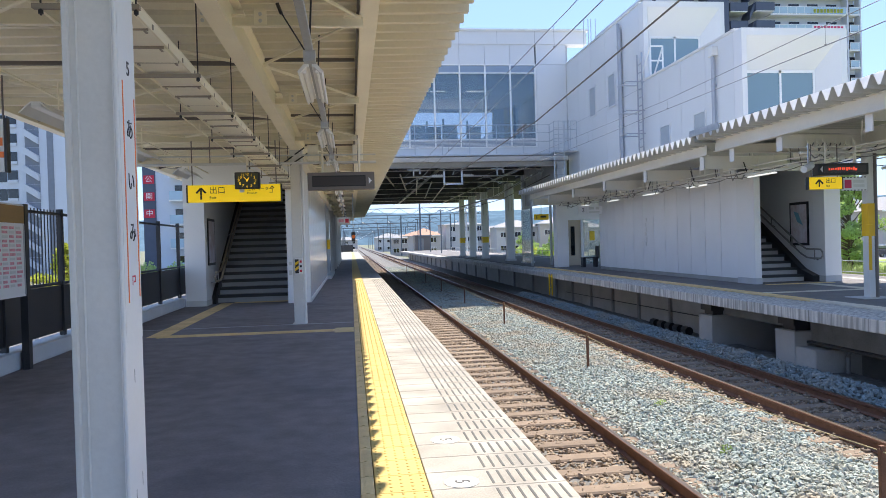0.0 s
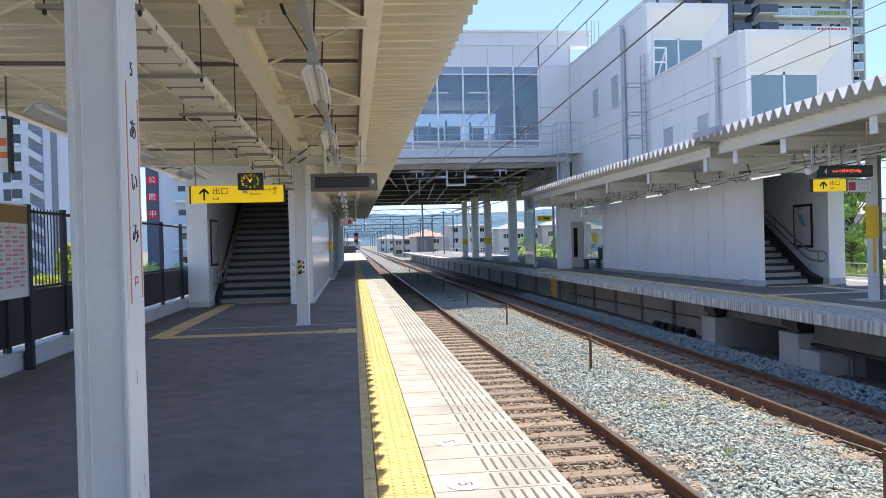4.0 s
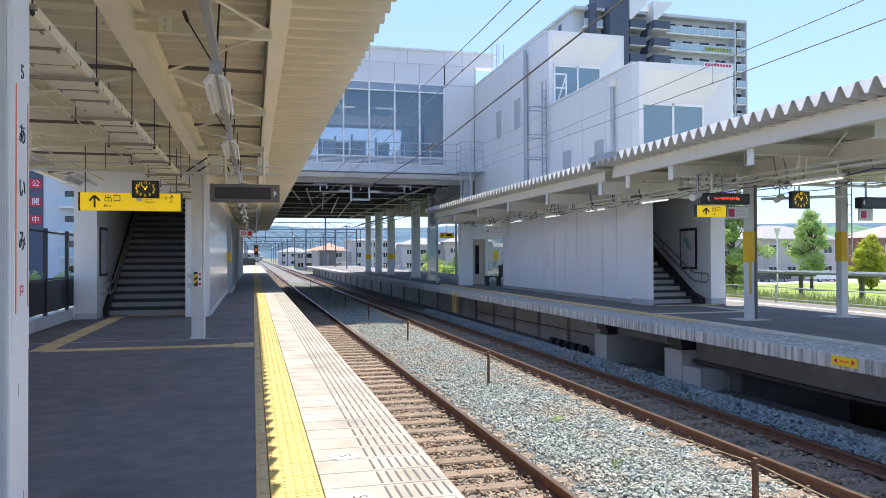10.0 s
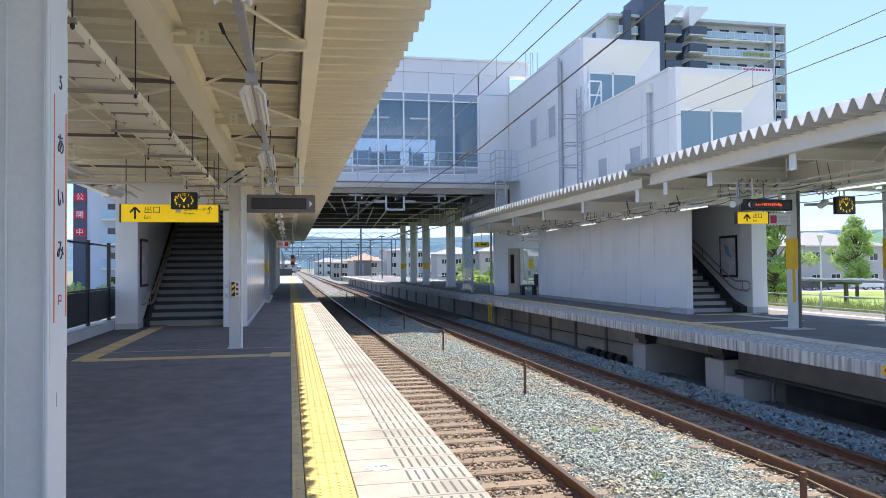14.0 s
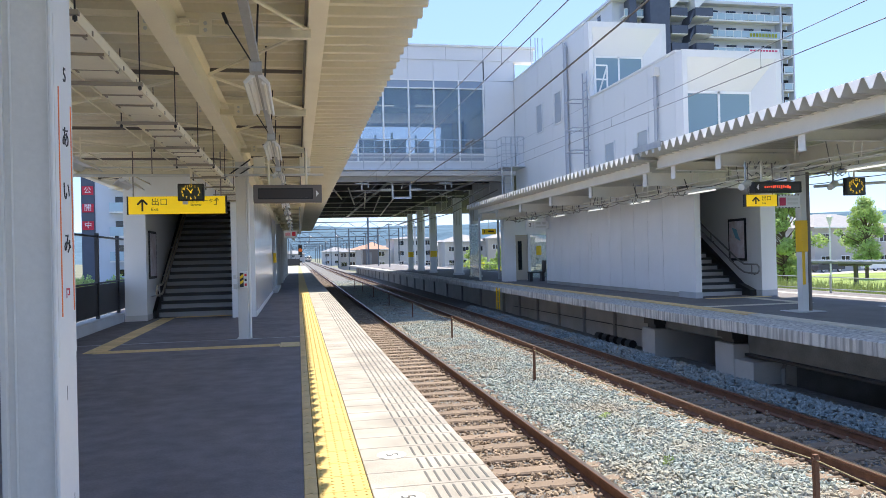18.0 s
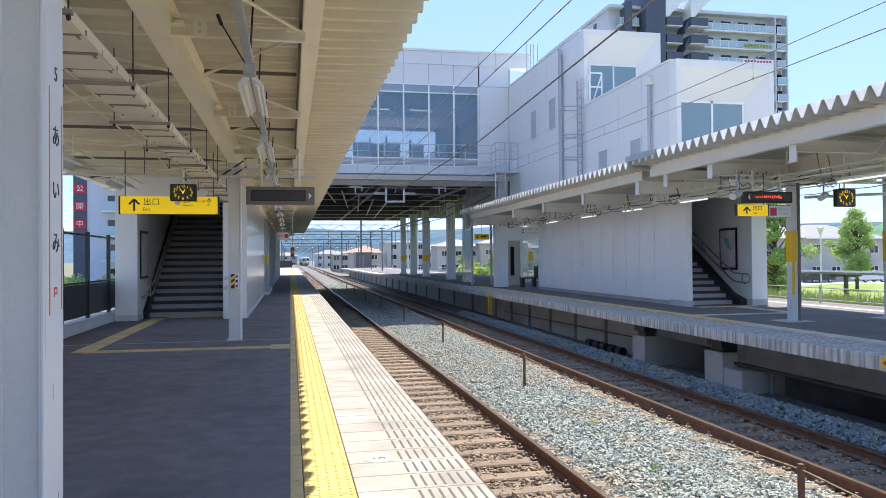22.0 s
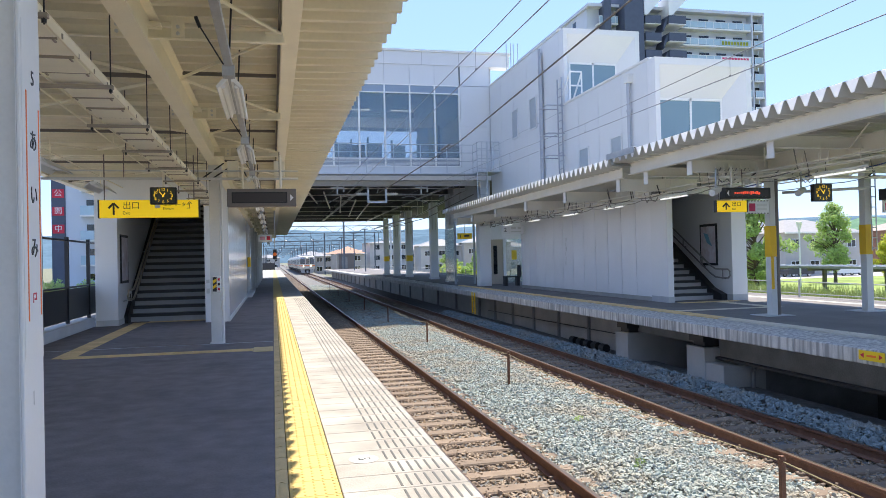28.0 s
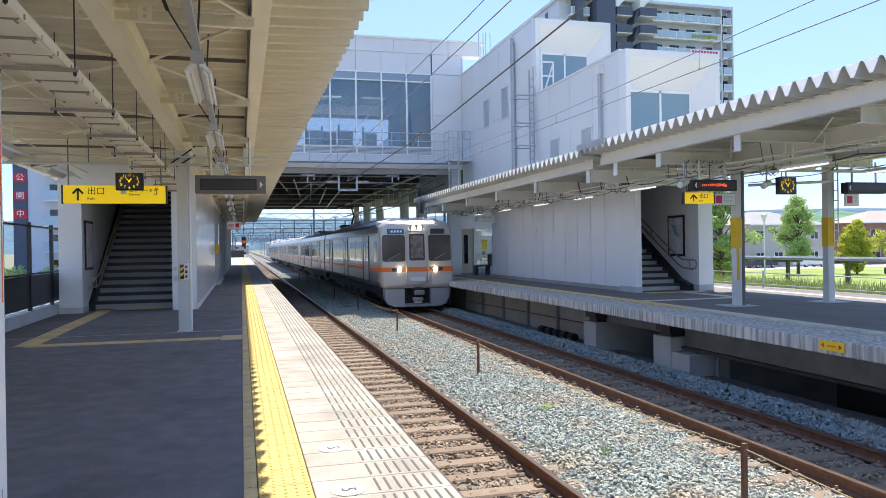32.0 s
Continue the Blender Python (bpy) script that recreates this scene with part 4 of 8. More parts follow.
def pipes():
    for k, (x, z, r) in enumerate(((-3.35, 3.12, 0.01), (-4.4, 3.1, 0.012))):
        c = thing("conduit_run", (x, 0, z), "thin cream electrical conduit under the canopy", "conduit", "conduit runs")
        part("pipe", tube(bmesh.new(), (0, -5, 0), (0, 40, 0), r, 6), CREAM, c)
        for j in range(7):
            part("clip", tube(bmesh.new(), (0, 1.5 + 5 * j, 0), (0, 1.5 + 5 * j, 3.22 - z), 0.008, 5), CREAM, c)
    c = thing("sign_bridge_pipe", (0, 12.5, 2.72), "cream steel pipe carrying the hanging signs", "pipe")
    part("pipe", tube(bmesh.new(), (-4.9, 0, 0), (-0.7, 0, 0), 0.022, 8), GREYP, c)
    part("pipe", tube(bmesh.new(), (-4.9, 0.1, 0.14), (-0.7, 0.1, 0.14), 0.014, 8), GREYP, c)
    for x in (-4.6, -3.4, -2.6, -1.0):
        part("hanger", tube(bmesh.new(), (x, 0, 0), (x, 0, 0.45), 0.008, 6), TAUPE, c)
    for k in range(2):
        a, b = (-2.3 + 0.16 * k, 0.3, 0.0), (-1.9 + 0.2 * k, 0.35, 0.3)
        part("cable_loop", tube(bmesh.new(), a, b, 0.012, 6), DARK, c)
    for k in range(6):
        lp = thing("angled_lamp", (-4.35, 5.5 + 3.3 * k, 2.86), "slim white fluorescent batten near the rear of the canopy", "lamp", "rear lamps")
        part("batten", bx(-0.05, 0.05, -0.62, 0.62, 0, 0.05, bevel=0.01), TUBE, lp)
        part("reflector", extrude(bmesh.new(), [(-0.17, -0.05), (-0.05, 0.06), (0.05, 0.06), (0.17, -0.05), (0.16, -0.058), (0.045, 0.045), (-0.045, 0.045), (-0.16, -0.058)], "y", -0.63, 0.63), TUBE, lp)
        part("hanger", tube(bmesh.new(), (0, 0, 0.05), (0, 0, 0.4), 0.01, 6), CREAM, lp)


pipes()


def beyond_wall():
    # lift tower, posts and signs past the panelled wall
    t = thing("lift_tower", (0, 0, 0), "grey glazed lift tower on the near platform", "lift tower", kind="structure")
    part("wall", bx(-4.4, -2.3, 30.6, 34.5, 0, 5.06), GREYP, t)
    part("doorway", bx(-2.3, -2.26, 31.0, 33.0, 0.1, 2.4), GLASSD, t)
    for y in (30.7, 32.2, 33.9):
        part("post", bx(-2.3, -2.12, y - 0.09, y + 0.09, 0, 3.3), PANEL, t)
    part("sill", bx(-2.28, -1.95, 29.62, 34.5, 0, 0.12), GREYP, t)
    y = thing("yellow_call_box", (-2.1, 29.8, 1.18), "yellow call box on the wall end", "call box")
    part("box", bx(0.0, 0.12, -0.1, 0.1, 0, 0.38, bevel=0.01), SIGNY, y)
    s = thing("small_hanging_sign", (-1.42, 30, 2.16), "small hanging white sign with red print", "sign")
    part("panel", bx(-0.26, 0.26, -0.03, 0.03, 0, 0.28), WHITEP, s)
    part("print_bar", bx(-0.2, 0.0, -0.034, -0.03, 0.08, 0.2), PINK, s)
    part("print_bar", bx(0.06, 0.2, -0.034, -0.03, 0.06, 0.22), RED, s)
    part("hanger", tube(bmesh.new(), (0, 0, 0.28), (0, 0, 1.0), 0.015, 6), CREAM, s)
    m = thing("hanging_signal", (-1.06, 27.5, 1.45), "small hanging orange and black signal lamp", "signal")
    part("case", bx(-0.07, 0.07, -0.06, 0.06, 0, 0.36, bevel=0.01), DARK, m)
    part("lens", tube(bmesh.new(), (0, -0.075, 0.18), (0, -0.06, 0.18), 0.068, 12), ORANGE, m)
    part("rod", tube(bmesh.new(), (0, 0, 0.36), (0, 0, 1.8), 0.015, 6), GALV, m)
    for k in range(6):
        c = thing("canopy_column", (-2.06, 36 + 5.0 * k, 0), "pale grey steel column of the near canopy", "column", "canopy columns")
        part("shaft", hcol(0.2, 0.2, 3.0), GREYP, c)
    f = thing("platform_end_fence", (0, 125, 0), "dark fence closing the end of the near platform", "fence", "end fences")
    for k in range(4):
        part("post", bx(-3.0 + 0.7 * k, -2.94 + 0.7 * k, 0, 0.06, 0, 1.3), DARK, f)
    part("panel", bx(-3.0, -0.9, 0.02, 0.04, 0.1, 1.2), DARK, f)


beyond_wall()


# ---- posts and rope between the tracks ----
def rope_posts():
    ys = [-2.1, 6.08, 14.28, 22.35, 30.3, 38.3, 46.3, 54.3, 62.3]
    t = thing("rope_post", (3.46, ys[0], -1.35), "rusty iron post holding a rope between the tracks", "post", "rope posts")
    part("shaft", bx(-0.022, 0.022, -0.022, 0.022, 0.0, 0.78), RUST, t)
    part("eye", tube(bmesh.new(), (-0.035, 0, 0.74), (0.035, 0, 0.74), 0.02, 6), RUST, t)
    for y in ys[1:]:
        copy_thing(t, pose(3.46, y, -1.35))
    r = thing("track_rope", (3.46, 0, 0), "yellow and black rope strung along low posts", "rope")
    for i in range(len(ys) - 1):
        pts = [(0, ys[i] + (ys[i + 1] - ys[i]) * q / 12, -0.62 - 0.42 * q / 12 * (1 - q / 12)) for q in range(13)]
        part("span", pipe_along(pts, 0.007), ROPE, r)


rope_posts()


# ---- opposite platform ----
PALEBLK = mat("pale_tactile", (0.62, 0.58, 0.48), 0.8, var=0.15, scale=5, fine=80, rand=0.08)


def far_edge():
    root = thing("far_platform_edge", (0, 0, 0), "weathered concrete edge slabs of the opposite platform", "platform edge", kind="structure")
    me = mesh_of(bx(0, 0.95, 0.006, 1.994, -0.21, 0.0, bevel=0.012), "edge_beam", STREAK)
    for k in range(36):
        p = part("edge_beam", me, None, root)
        p.location = (6.7, -6 + 2.0 * k, -0.02)
    rest = bx(6.7, 7.65, 66, 118, -0.23, -0.02)
    tagged(part("distant_edge_beams", rest, CONCW, root), kind="stuff")
    b = bmesh.new()
    box(b, 0.003, 0.297, 0.003, 0.297, -0.05, 0.004, 0.003)
    for i in range(5):
        for j in range(5):
            tube(b, (0.03 + 0.06 * i, 0.03 + 0.06 * j, 0.004), (0.03 + 0.06 * i, 0.03 + 0.06 * j, 0.009), 0.012, 5, 0.007)
    blk = mesh_of(b, "tactile_block", OCHRE)
    pale = blk.copy()
    pale.materials.clear()
    pale.materials.append(PALEBLK)
    for k in range(110):
        p = part("tactile_block", pale if k < 38 else blk, None, root)
        p.location = (7.655, 2 + 0.3 * k, 0)
    g = thing("far_guide_blocks", (0, 0, 0), "faded guide blocks leading to the far stairs", "tactile paving", kind="structure")
    for k in range(9):
        p = part("guide_block", pale, None, g)
        p.location = (7.97 + 0.3 * k, 15.3, 0)
    for k in range(6):
        p = part("guide_block", blk, None, g)
        p.location = (9.45 + 0.3 * k, 17.7, 0)
    for k in range(7):
        p = part("guide_block", pale, None, g)
        p.location = (10.4, 15.6 + 0.3 * k, 0)
    t = thing("warning_plate", (6.69, 8.43, -0.17), "small yellow warning plate with red arrows on the platform edge", "sign")
    part("plate", bx(-0.012, 0.0, -0.22, 0.22, 0, 0.13), SIGNY, t)
    for s in (-1, 1):
        part("arrow", extrude(bmesh.new(), [(s * 0.19, 0.065), (s * 0.13, 0.1), (s * 0.13, 0.03)], "x", -0.016, -0.012), RED, t)
    part("print_bar", bx(-0.015, -0.012, -0.08, 0.08, 0.05, 0.08), ORANGE, t)


far_edge()



# darker than CONC by stains and by painted-in shade below the platform
CONCD = mat("shaded_stained_concrete", (0.20, 0.198, 0.19), 0.85, var=0.35, scale=2.2, fine=40, bump=0.25)


def under_platform():
    root = thing("platform_substructure", (0, 0, 0), "stained concrete beams and walls under the opposite platform", "substructure", kind="structure")
    # dark wall added as the shade of the void below the platform
    part("void_shade_wall", bx(10.6, 10.9, -14, 17.4, -2.2, -0.26), SOFFIT, root)
    for k in range(6):
        part("retaining_panel", bx(7.75, 7.95, 17.6 + 2.3 * k + 0.01, 17.6 + 2.3 * (k + 1) - 0.01, -2.2, -0.24, bevel=0.01), CONC, root)
        part("panel_post", bx(7.68, 7.76, 17.5 + 2.3 * k, 17.62 + 2.3 * k, -2.2, -0.24), GREYD2, root)
    for k in range(20):
        y = 31.4 + 4.2 * k
        part("retaining_panel", bx(7.75, 7.95, y + 0.01, y + 4.19, -2.2, -0.24), CONC, root)
        part("panel_post", bx(7.66, 7.76, y - 0.07, y + 0.07, -2.2, -0.24), GREYD2, root)
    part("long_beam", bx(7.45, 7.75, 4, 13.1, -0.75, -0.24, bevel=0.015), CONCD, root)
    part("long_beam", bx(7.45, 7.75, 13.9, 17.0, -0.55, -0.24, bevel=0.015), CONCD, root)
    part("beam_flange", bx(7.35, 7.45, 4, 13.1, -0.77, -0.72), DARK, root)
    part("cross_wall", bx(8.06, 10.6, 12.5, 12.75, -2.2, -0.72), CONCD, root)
    for y, z in ((16.6, -0.55), (13.38, -0.54)):
        t = thing("platform_pier", (7.35, y, -1.9), "concrete pier carrying the opposite platform", "pier", "platform piers")
        part("block", bx(-0.25, 2.2 if y > 15 else 0.75, -0.32, 0.32, 0, z + 1.9, bevel=0.015), CONC, t)
        part("bearing", bx(-0.15, 0.25, -0.2, 0.2, z + 1.9, z + 2.0), DARK, t)
        part("bearing_plate", bx(-0.22, 0.35, -0.26, 0.26, z + 2.0, 1.66), DARK, t)
    t = thing("low_pier", (7.35, 12.8, -1.9), "low concrete pier with a drain pipe", "pier", "platform piers")
    part("block", bx(-0.22, 0.7, -0.33, 0.28, 0, 1.08, bevel=0.015), CONC, t)
    part("drain_pipe", pipe_along([(0.35, -0.42, 0.1), (0.35, -0.42, 0.95), (0.38, -0.42, 1.05), (0.5, -0.42, 1.1), (1.1, -0.42, 1.12)], 0.045, 8), GREYD2, t)
    for k in range(5):
        s = thing("rubber_block", (7.35, 18.1 + 0.5 * k, -1.22), "black rubber block lying along the platform foot", "block", "rubber blocks")
        part("block", tube(bmesh.new(), (0, -0.14, 0.1), (0, 0.14, 0.1), 0.11, 10), BLACK, s)
    c = thing("edge_cable", (7.7, 0, -0.95), "thin dark cable along the platform wall", "cable")
    part("cable", tube(bmesh.new(), (0, 17, 0.2), (0, 30, 0.05), 0.015, 6), DARK, c)
    l = thing("platform_ladder", (6.66, 28.55, -0.9), "short yellow ladder on the platform edge", "ladder")
    for s in (-0.2, 0.2):
        part("side", bx(-0.02, 0.02, s - 0.02, s + 0.02, 0, 0.85), SIGNY, l)
    for k in range(4):
        part("rung", tube(bmesh.new(), (0, -0.2, 0.08 + 0.22 * k), (0, 0.2, 0.08 + 0.22 * k), 0.014, 6), SIGNY, l)


under_platform()


def far_canopy_frame():
    root = thing("far_canopy_frame", (0, 0, 0), "cream steel beams under the opposite canopy", "canopy frame", kind="structure")
    part("edge_beam", hbeam(bmesh.new(), "y", -2, 15.9, 7.1, 3.2, 0.13, 0.28), CREAMF, root)
    part("edge_beam", hbeam(bmesh.new(), "y", 16.3, 33.3, 7.1, 3.17, 0.13, 0.26), CREAMF, root)
    part("rear_beam", hbeam(bmesh.new(), "y", -2, 15.9, 11.5, 3.1, 0.15, 0.26), CREAMF, root)
    part("mid_beam", hbeam(bmesh.new(), "y", -2, 15.9, 9.0, 3.0, 0.15, 0.34), CREAMF, root)
    for y in (3.4, 8.4, 13.5):
        part("cross_beam", hbeam(bmesh.new(), "x", 7.2, 12.6, y, 2.98, 0.14, 0.26), CREAMF, root)
    for y in (11.0, 15.3):
        part("cross_beam", hbeam(bmesh.new(), "x", 7.2, 12.6, y, 3.1, 0.12, 0.2), CREAMF, root)
    for y in (16.6, 20.0, 23.4, 26.8, 30.2, 32.9):
        part("cross_beam", hbeam(bmesh.new(), "x", 7.2, 9.28, y, 2.88, 0.12, 0.3), CREAMF, root)
        part("end_plate", bx(7.12, 7.14, y - 0.09, y + 0.09, 2.86, 3.19), WHITEP, root)
    for y in (11.0, 13.5, 15.3):
        part("end_plate", bx(7.16, 7.18, y - 0.09, y + 0.09, 2.92, 3.22), WHITEP, root)
    for k in range(6):
        y0 = 2.0 + 2.3 * k
        for xa, xb in ((7.2, 8.9), (9.1, 11.4)):
            part("bracing_rod", tube(bmesh.new(), (xa, y0, 3.14), (xb, y0 + 2.3, 3.1), 0.012, 6), CREAMF, root)
            part("purlin", bx(xa, xb, y0 - 0.025, y0 + 0.025, 3.26, 3.33), CREAMF, root)
    solid("far_canopy_gutter", box(bmesh.new(), 12.7, 12.95, -2, 16, 3.2, 3.36), CREAMF, "cream rear gutter of the far canopy", "gutter")


far_canopy_frame()
solid("canopy_flashing", extrude(bmesh.new(), [(6.58, 3.56), (6.6, 3.56), (6.6, 3.68), (7.6, 3.66), (7.6, 3.67), (6.58, 3.70)], "y", 14.75, 16.1), GALV, "grey metal flashing over the step between the far canopies", "flashing")


def far_columns():
    for x, y, ladder in ((9.0, 13.5, False), (11.36, 13.5, True), (9.0, 3.4, False), (11.36, 3.4, False)):
        t = thing("far_canopy_column", (x, y, 0), "pale grey steel column with an ochre safety band", "column", "far canopy columns")
        part("shaft", hcol(0.16 if ladder else 0.13, 0.15, 3.05), GREYP, t)
        part("cover_plate", bx(-0.08 if ladder else -0.065, 0.08 if ladder else 0.065, -0.09, -0.076, 0, 3.05), GREYP, t)
        part("safety_band", bx(-0.09 if ladder else -0.073, 0.09 if ladder else 0.073, -0.1, 0.083, 1.22, 1.86), OCHREB, t, "ochre yellow safety band")
        part("base_grout", bx(-0.32, 0.32, -0.3, 0.3, 0, 0.012), CURB, t)
        if not ladder:
            part("drain_pipe", tube(bmesh.new(), (0.125, -0.04, 0), (0.125, -0.04, 3.0), 0.048, 12), TAUPE, t, "dark weathered drain pipe")
            part("yellow_strip", bx(-0.065, -0.01, -0.11, -0.091, 0.55, 1.22), OCHREB, t)
            part("alarm_box", bx(-0.12, -0.02, -0.18, -0.101, 1.22, 1.45, bevel=0.01), OCHREB, t)
        else:
            for s in (0.02, 0.14):
                part("ladder_side", bx(s - 0.008, s + 0.008, -0.16, -0.14, 1.3, 3.05), GALV, t)
            for k in range(8):
                part("rung", tube(bmesh.new(), (0.02, -0.15, 1.35 + 0.22 * k), (0.14, -0.15, 1.35 + 0.22 * k), 0.01, 6), GALV, t)


OCHREB = mat("ochre_band", (0.85, 0.52, 0.015), 0.5, var=0.06, bump=0)
far_columns()


def far_hangings():
    t = exit_sign(7.5, 8.2, 13.15, 2.14, 2.37, 3.0)
    def display(x0, x1, y, z0, z1, lit):
        d = thing("train_display", ((x0 + x1) / 2, y, z0), "dark hanging train display " + ("with red lettering lit" if lit else "switched off"), "display", "train displays")
        w, h = x1 - x0, z1 - z0
        part("case", bx(-w / 2, w / 2, -0.1, 0.1, 0, h, bevel=0.008), BLACK, d)
        part("screen", bx(-w / 2 + 0.1, w / 2 - 0.06, -0.106, -0.099, 0.045, h - 0.045), SCREEN, d)
        part("triangle", extrude(bmesh.new(), [(-w / 2 + 0.08, 0.05), (-w / 2 + 0.03, h / 2), (-w / 2 + 0.08, h - 0.05)], "y", -0.104, -0.099), WHITEP, d)
        if lit:
            rng = random.Random(3)
            for k in range(13):
                x = -w / 2 + 0.2 + 0.045 * k
                part("lit_segment", bx(x, x + rng.uniform(0.02, 0.04), -0.109, -0.105, h * rng.uniform(0.35, 0.45), h * rng.uniform(0.55, 0.68)), LED, d)
        for s in (-0.3, 0.3):
            part("hanger", tube(bmesh.new(), (s * w, 0, h), (s * w, 0, 3.05 - z0), 0.02, 8), CREAMF, d)
    display(7.65, 8.68, 13.12, 2.4, 2.62, True)
    display(11.45, 12.5, 13.12, 2.36, 2.6, False)
    for x0, x1 in ((8.22, 8.72), (11.5, 11.85)):
        s = thing("alarm_notice", ((x0 + x1) / 2, 13.16, 2.1), "small white notice with a red pictogram and checked border", "sign", "alarm notices")
        w = x1 - x0
        part("panel", bx(-w / 2, w / 2, -0.02, 0.02, 0, 0.27), WHITEP, s)
        part("pictogram", bx(-w / 2 + 0.04, -w / 2 + 0.18, -0.024, -0.02, 0.05, 0.21), PINKR, s)
        for k in range(2):
            part("print_bar", bx(-w / 2 + 0.22, w / 2 - 0.05, -0.024, -0.02, 0.07 + 0.08 * k, 0.12 + 0.08 * k), GREYP, s)
        for k in range(7):
            x = -w / 2 + w * (k + 0.25) / 7
            part("border_dash", bx(x, x + w / 14, -0.024, -0.02, 0.25, 0.268), BLACK, s)
            part("border_dash", bx(x, x + w / 14, -0.024, -0.02, 0.002, 0.018), BLACK, s)
        part("hanger", tube(bmesh.new(), (0, 0, 0.27), (0, 0, 0.9), 0.012, 6), CREAMF, s)
    clock_at(9.98, 13.15, 2.52, 0.46, 0.36, top=3.0)
    for nm, x, y in (("security_camera", 9.45, 13.1), ("security_camera", 7.42, 13.0)):
        s = thing(nm, (x, y, 2.55), "pale cylindrical security camera on a bracket", "camera", "security cameras")
        part("housing", tube(bmesh.new(), (-0.15, -0.1, -0.05), (0.12, 0.08, 0.04), 0.065, 12), GREYP, s)
        part("bracket", tube(bmesh.new(), (0, 0, 0.0), (0.05, 0.05, 0.45), 0.018, 6), GALV, s)
    for k, (x, y) in enumerate(((8.38, 16.2), (8.5, 19.7), (8.55, 23.0), (8.6, 26.6), (8.65, 30.0), (8.7, 11.2), (11.0, 11.5))):
        l = thing("canopy_tube_lamp", (x, y, 2.72), "slim fluorescent lamp under the far canopy", "lamp", "far canopy lamps")
        part("batten", bx(-0.045, 0.045, -0.64, 0.64, 0.0, 0.05, bevel=0.012), TUBE, l)
        part("tube", tube(bmesh.new(), (0, -0.6, -0.03), (0, 0.6, -0.03), 0.018, 8), LITTUBE, l, "glowing white tube")
        for s in (-0.5, 0.5):
            part("hanger", tube(bmesh.new(), (0, s, 0.05), (0.0, s, 0.4), 0.01, 6), CREAMF, l)
    for x, z, y0, y1 in ((8.3, 2.82, 8, 33), (8.15, 2.9, 8, 33), (8.75, 2.86, 4, 33), (9.2, 2.95, 2, 17), (10.4, 2.9, 2, 16)):
        c = thing("conduit_run", (x, 0, z), "cream electrical conduit under the far canopy", "conduit", "far conduit runs")
        part("pipe", tube(bmesh.new(), (0, y0, 0), (0, y1, 0), 0.013, 6), CREAMF, c)
        for j in range(9):
            yy = y0 + 0.4 + 2.6 * j
            if yy < y1:
                part("clip", tube(bmesh.new(), (0, yy, 0), (0.02, yy, 0.3), 0.012, 5), CREAMF, c)
    c = thing("sign_bridge_pipe", (0, 13.2, 2.85), "pale steel pipes carrying the far signs", "pipe", "sign pipes")
    part("pipe", tube(bmesh.new(), (7.4, 0, 0), (12.6, 0, 0), 0.03, 8), CREAMF, c)
    part("pipe", tube(bmesh.new(), (9.1, 0, -0.32), (11.2, 0, -0.22), 0.03, 8), GREYP, c)
    part("pipe", tube(bmesh.new(), (7.6, 0.1, 0.12), (12.6, 0.1, 0.12), 0.02, 8), CREAMF, c)
    for k in range(10):
        x = 7.9 + 0.47 * k
        part("cable_loop", tube(bmesh.new(), (x, 0.05, 0.0), (x + 0.25, 0.1, 0.14), 0.014, 6), DARK if k % 3 else CREAMF, c)
    rng = random.Random(9)
    for k in range(8):
        x = 7.75 + 0.12 * k
        b = thing("junction_box", (x, 13.35, 2.7 + rng.uniform(0, 0.1)), "cream junction box among pipes", "junction box", "junction boxes")
        part("box", bx(-0.05, 0.05, -0.05, 0.05, 0, rng.uniform(0.1, 0.2), bevel=0.006), CREAMF, b)
        part("conduit", tube(bmesh.new(), (0, 0, 0.08), (rng.uniform(-0.1, 0.1), 0.05, 0.36), 0.012, 6), CREAMF, b)
    rng = random.Random(4)
    for k in range(34):
        y = 16.5 + 0.48 * k
        c = thing("cable_drop", (8.2 + rng.uniform(-0.05, 0.1), y, 2.8), "short cream conduit drop under the far canopy", "conduit", "conduit drops")
        part("pipe", tube(bmesh.new(), (0, 0, 0), (rng.uniform(-0.12, 0.2), rng.uniform(-0.1, 0.1), rng.uniform(0.2, 0.36)), 0.014, 5), CREAMF if k % 3 else DARK, c)


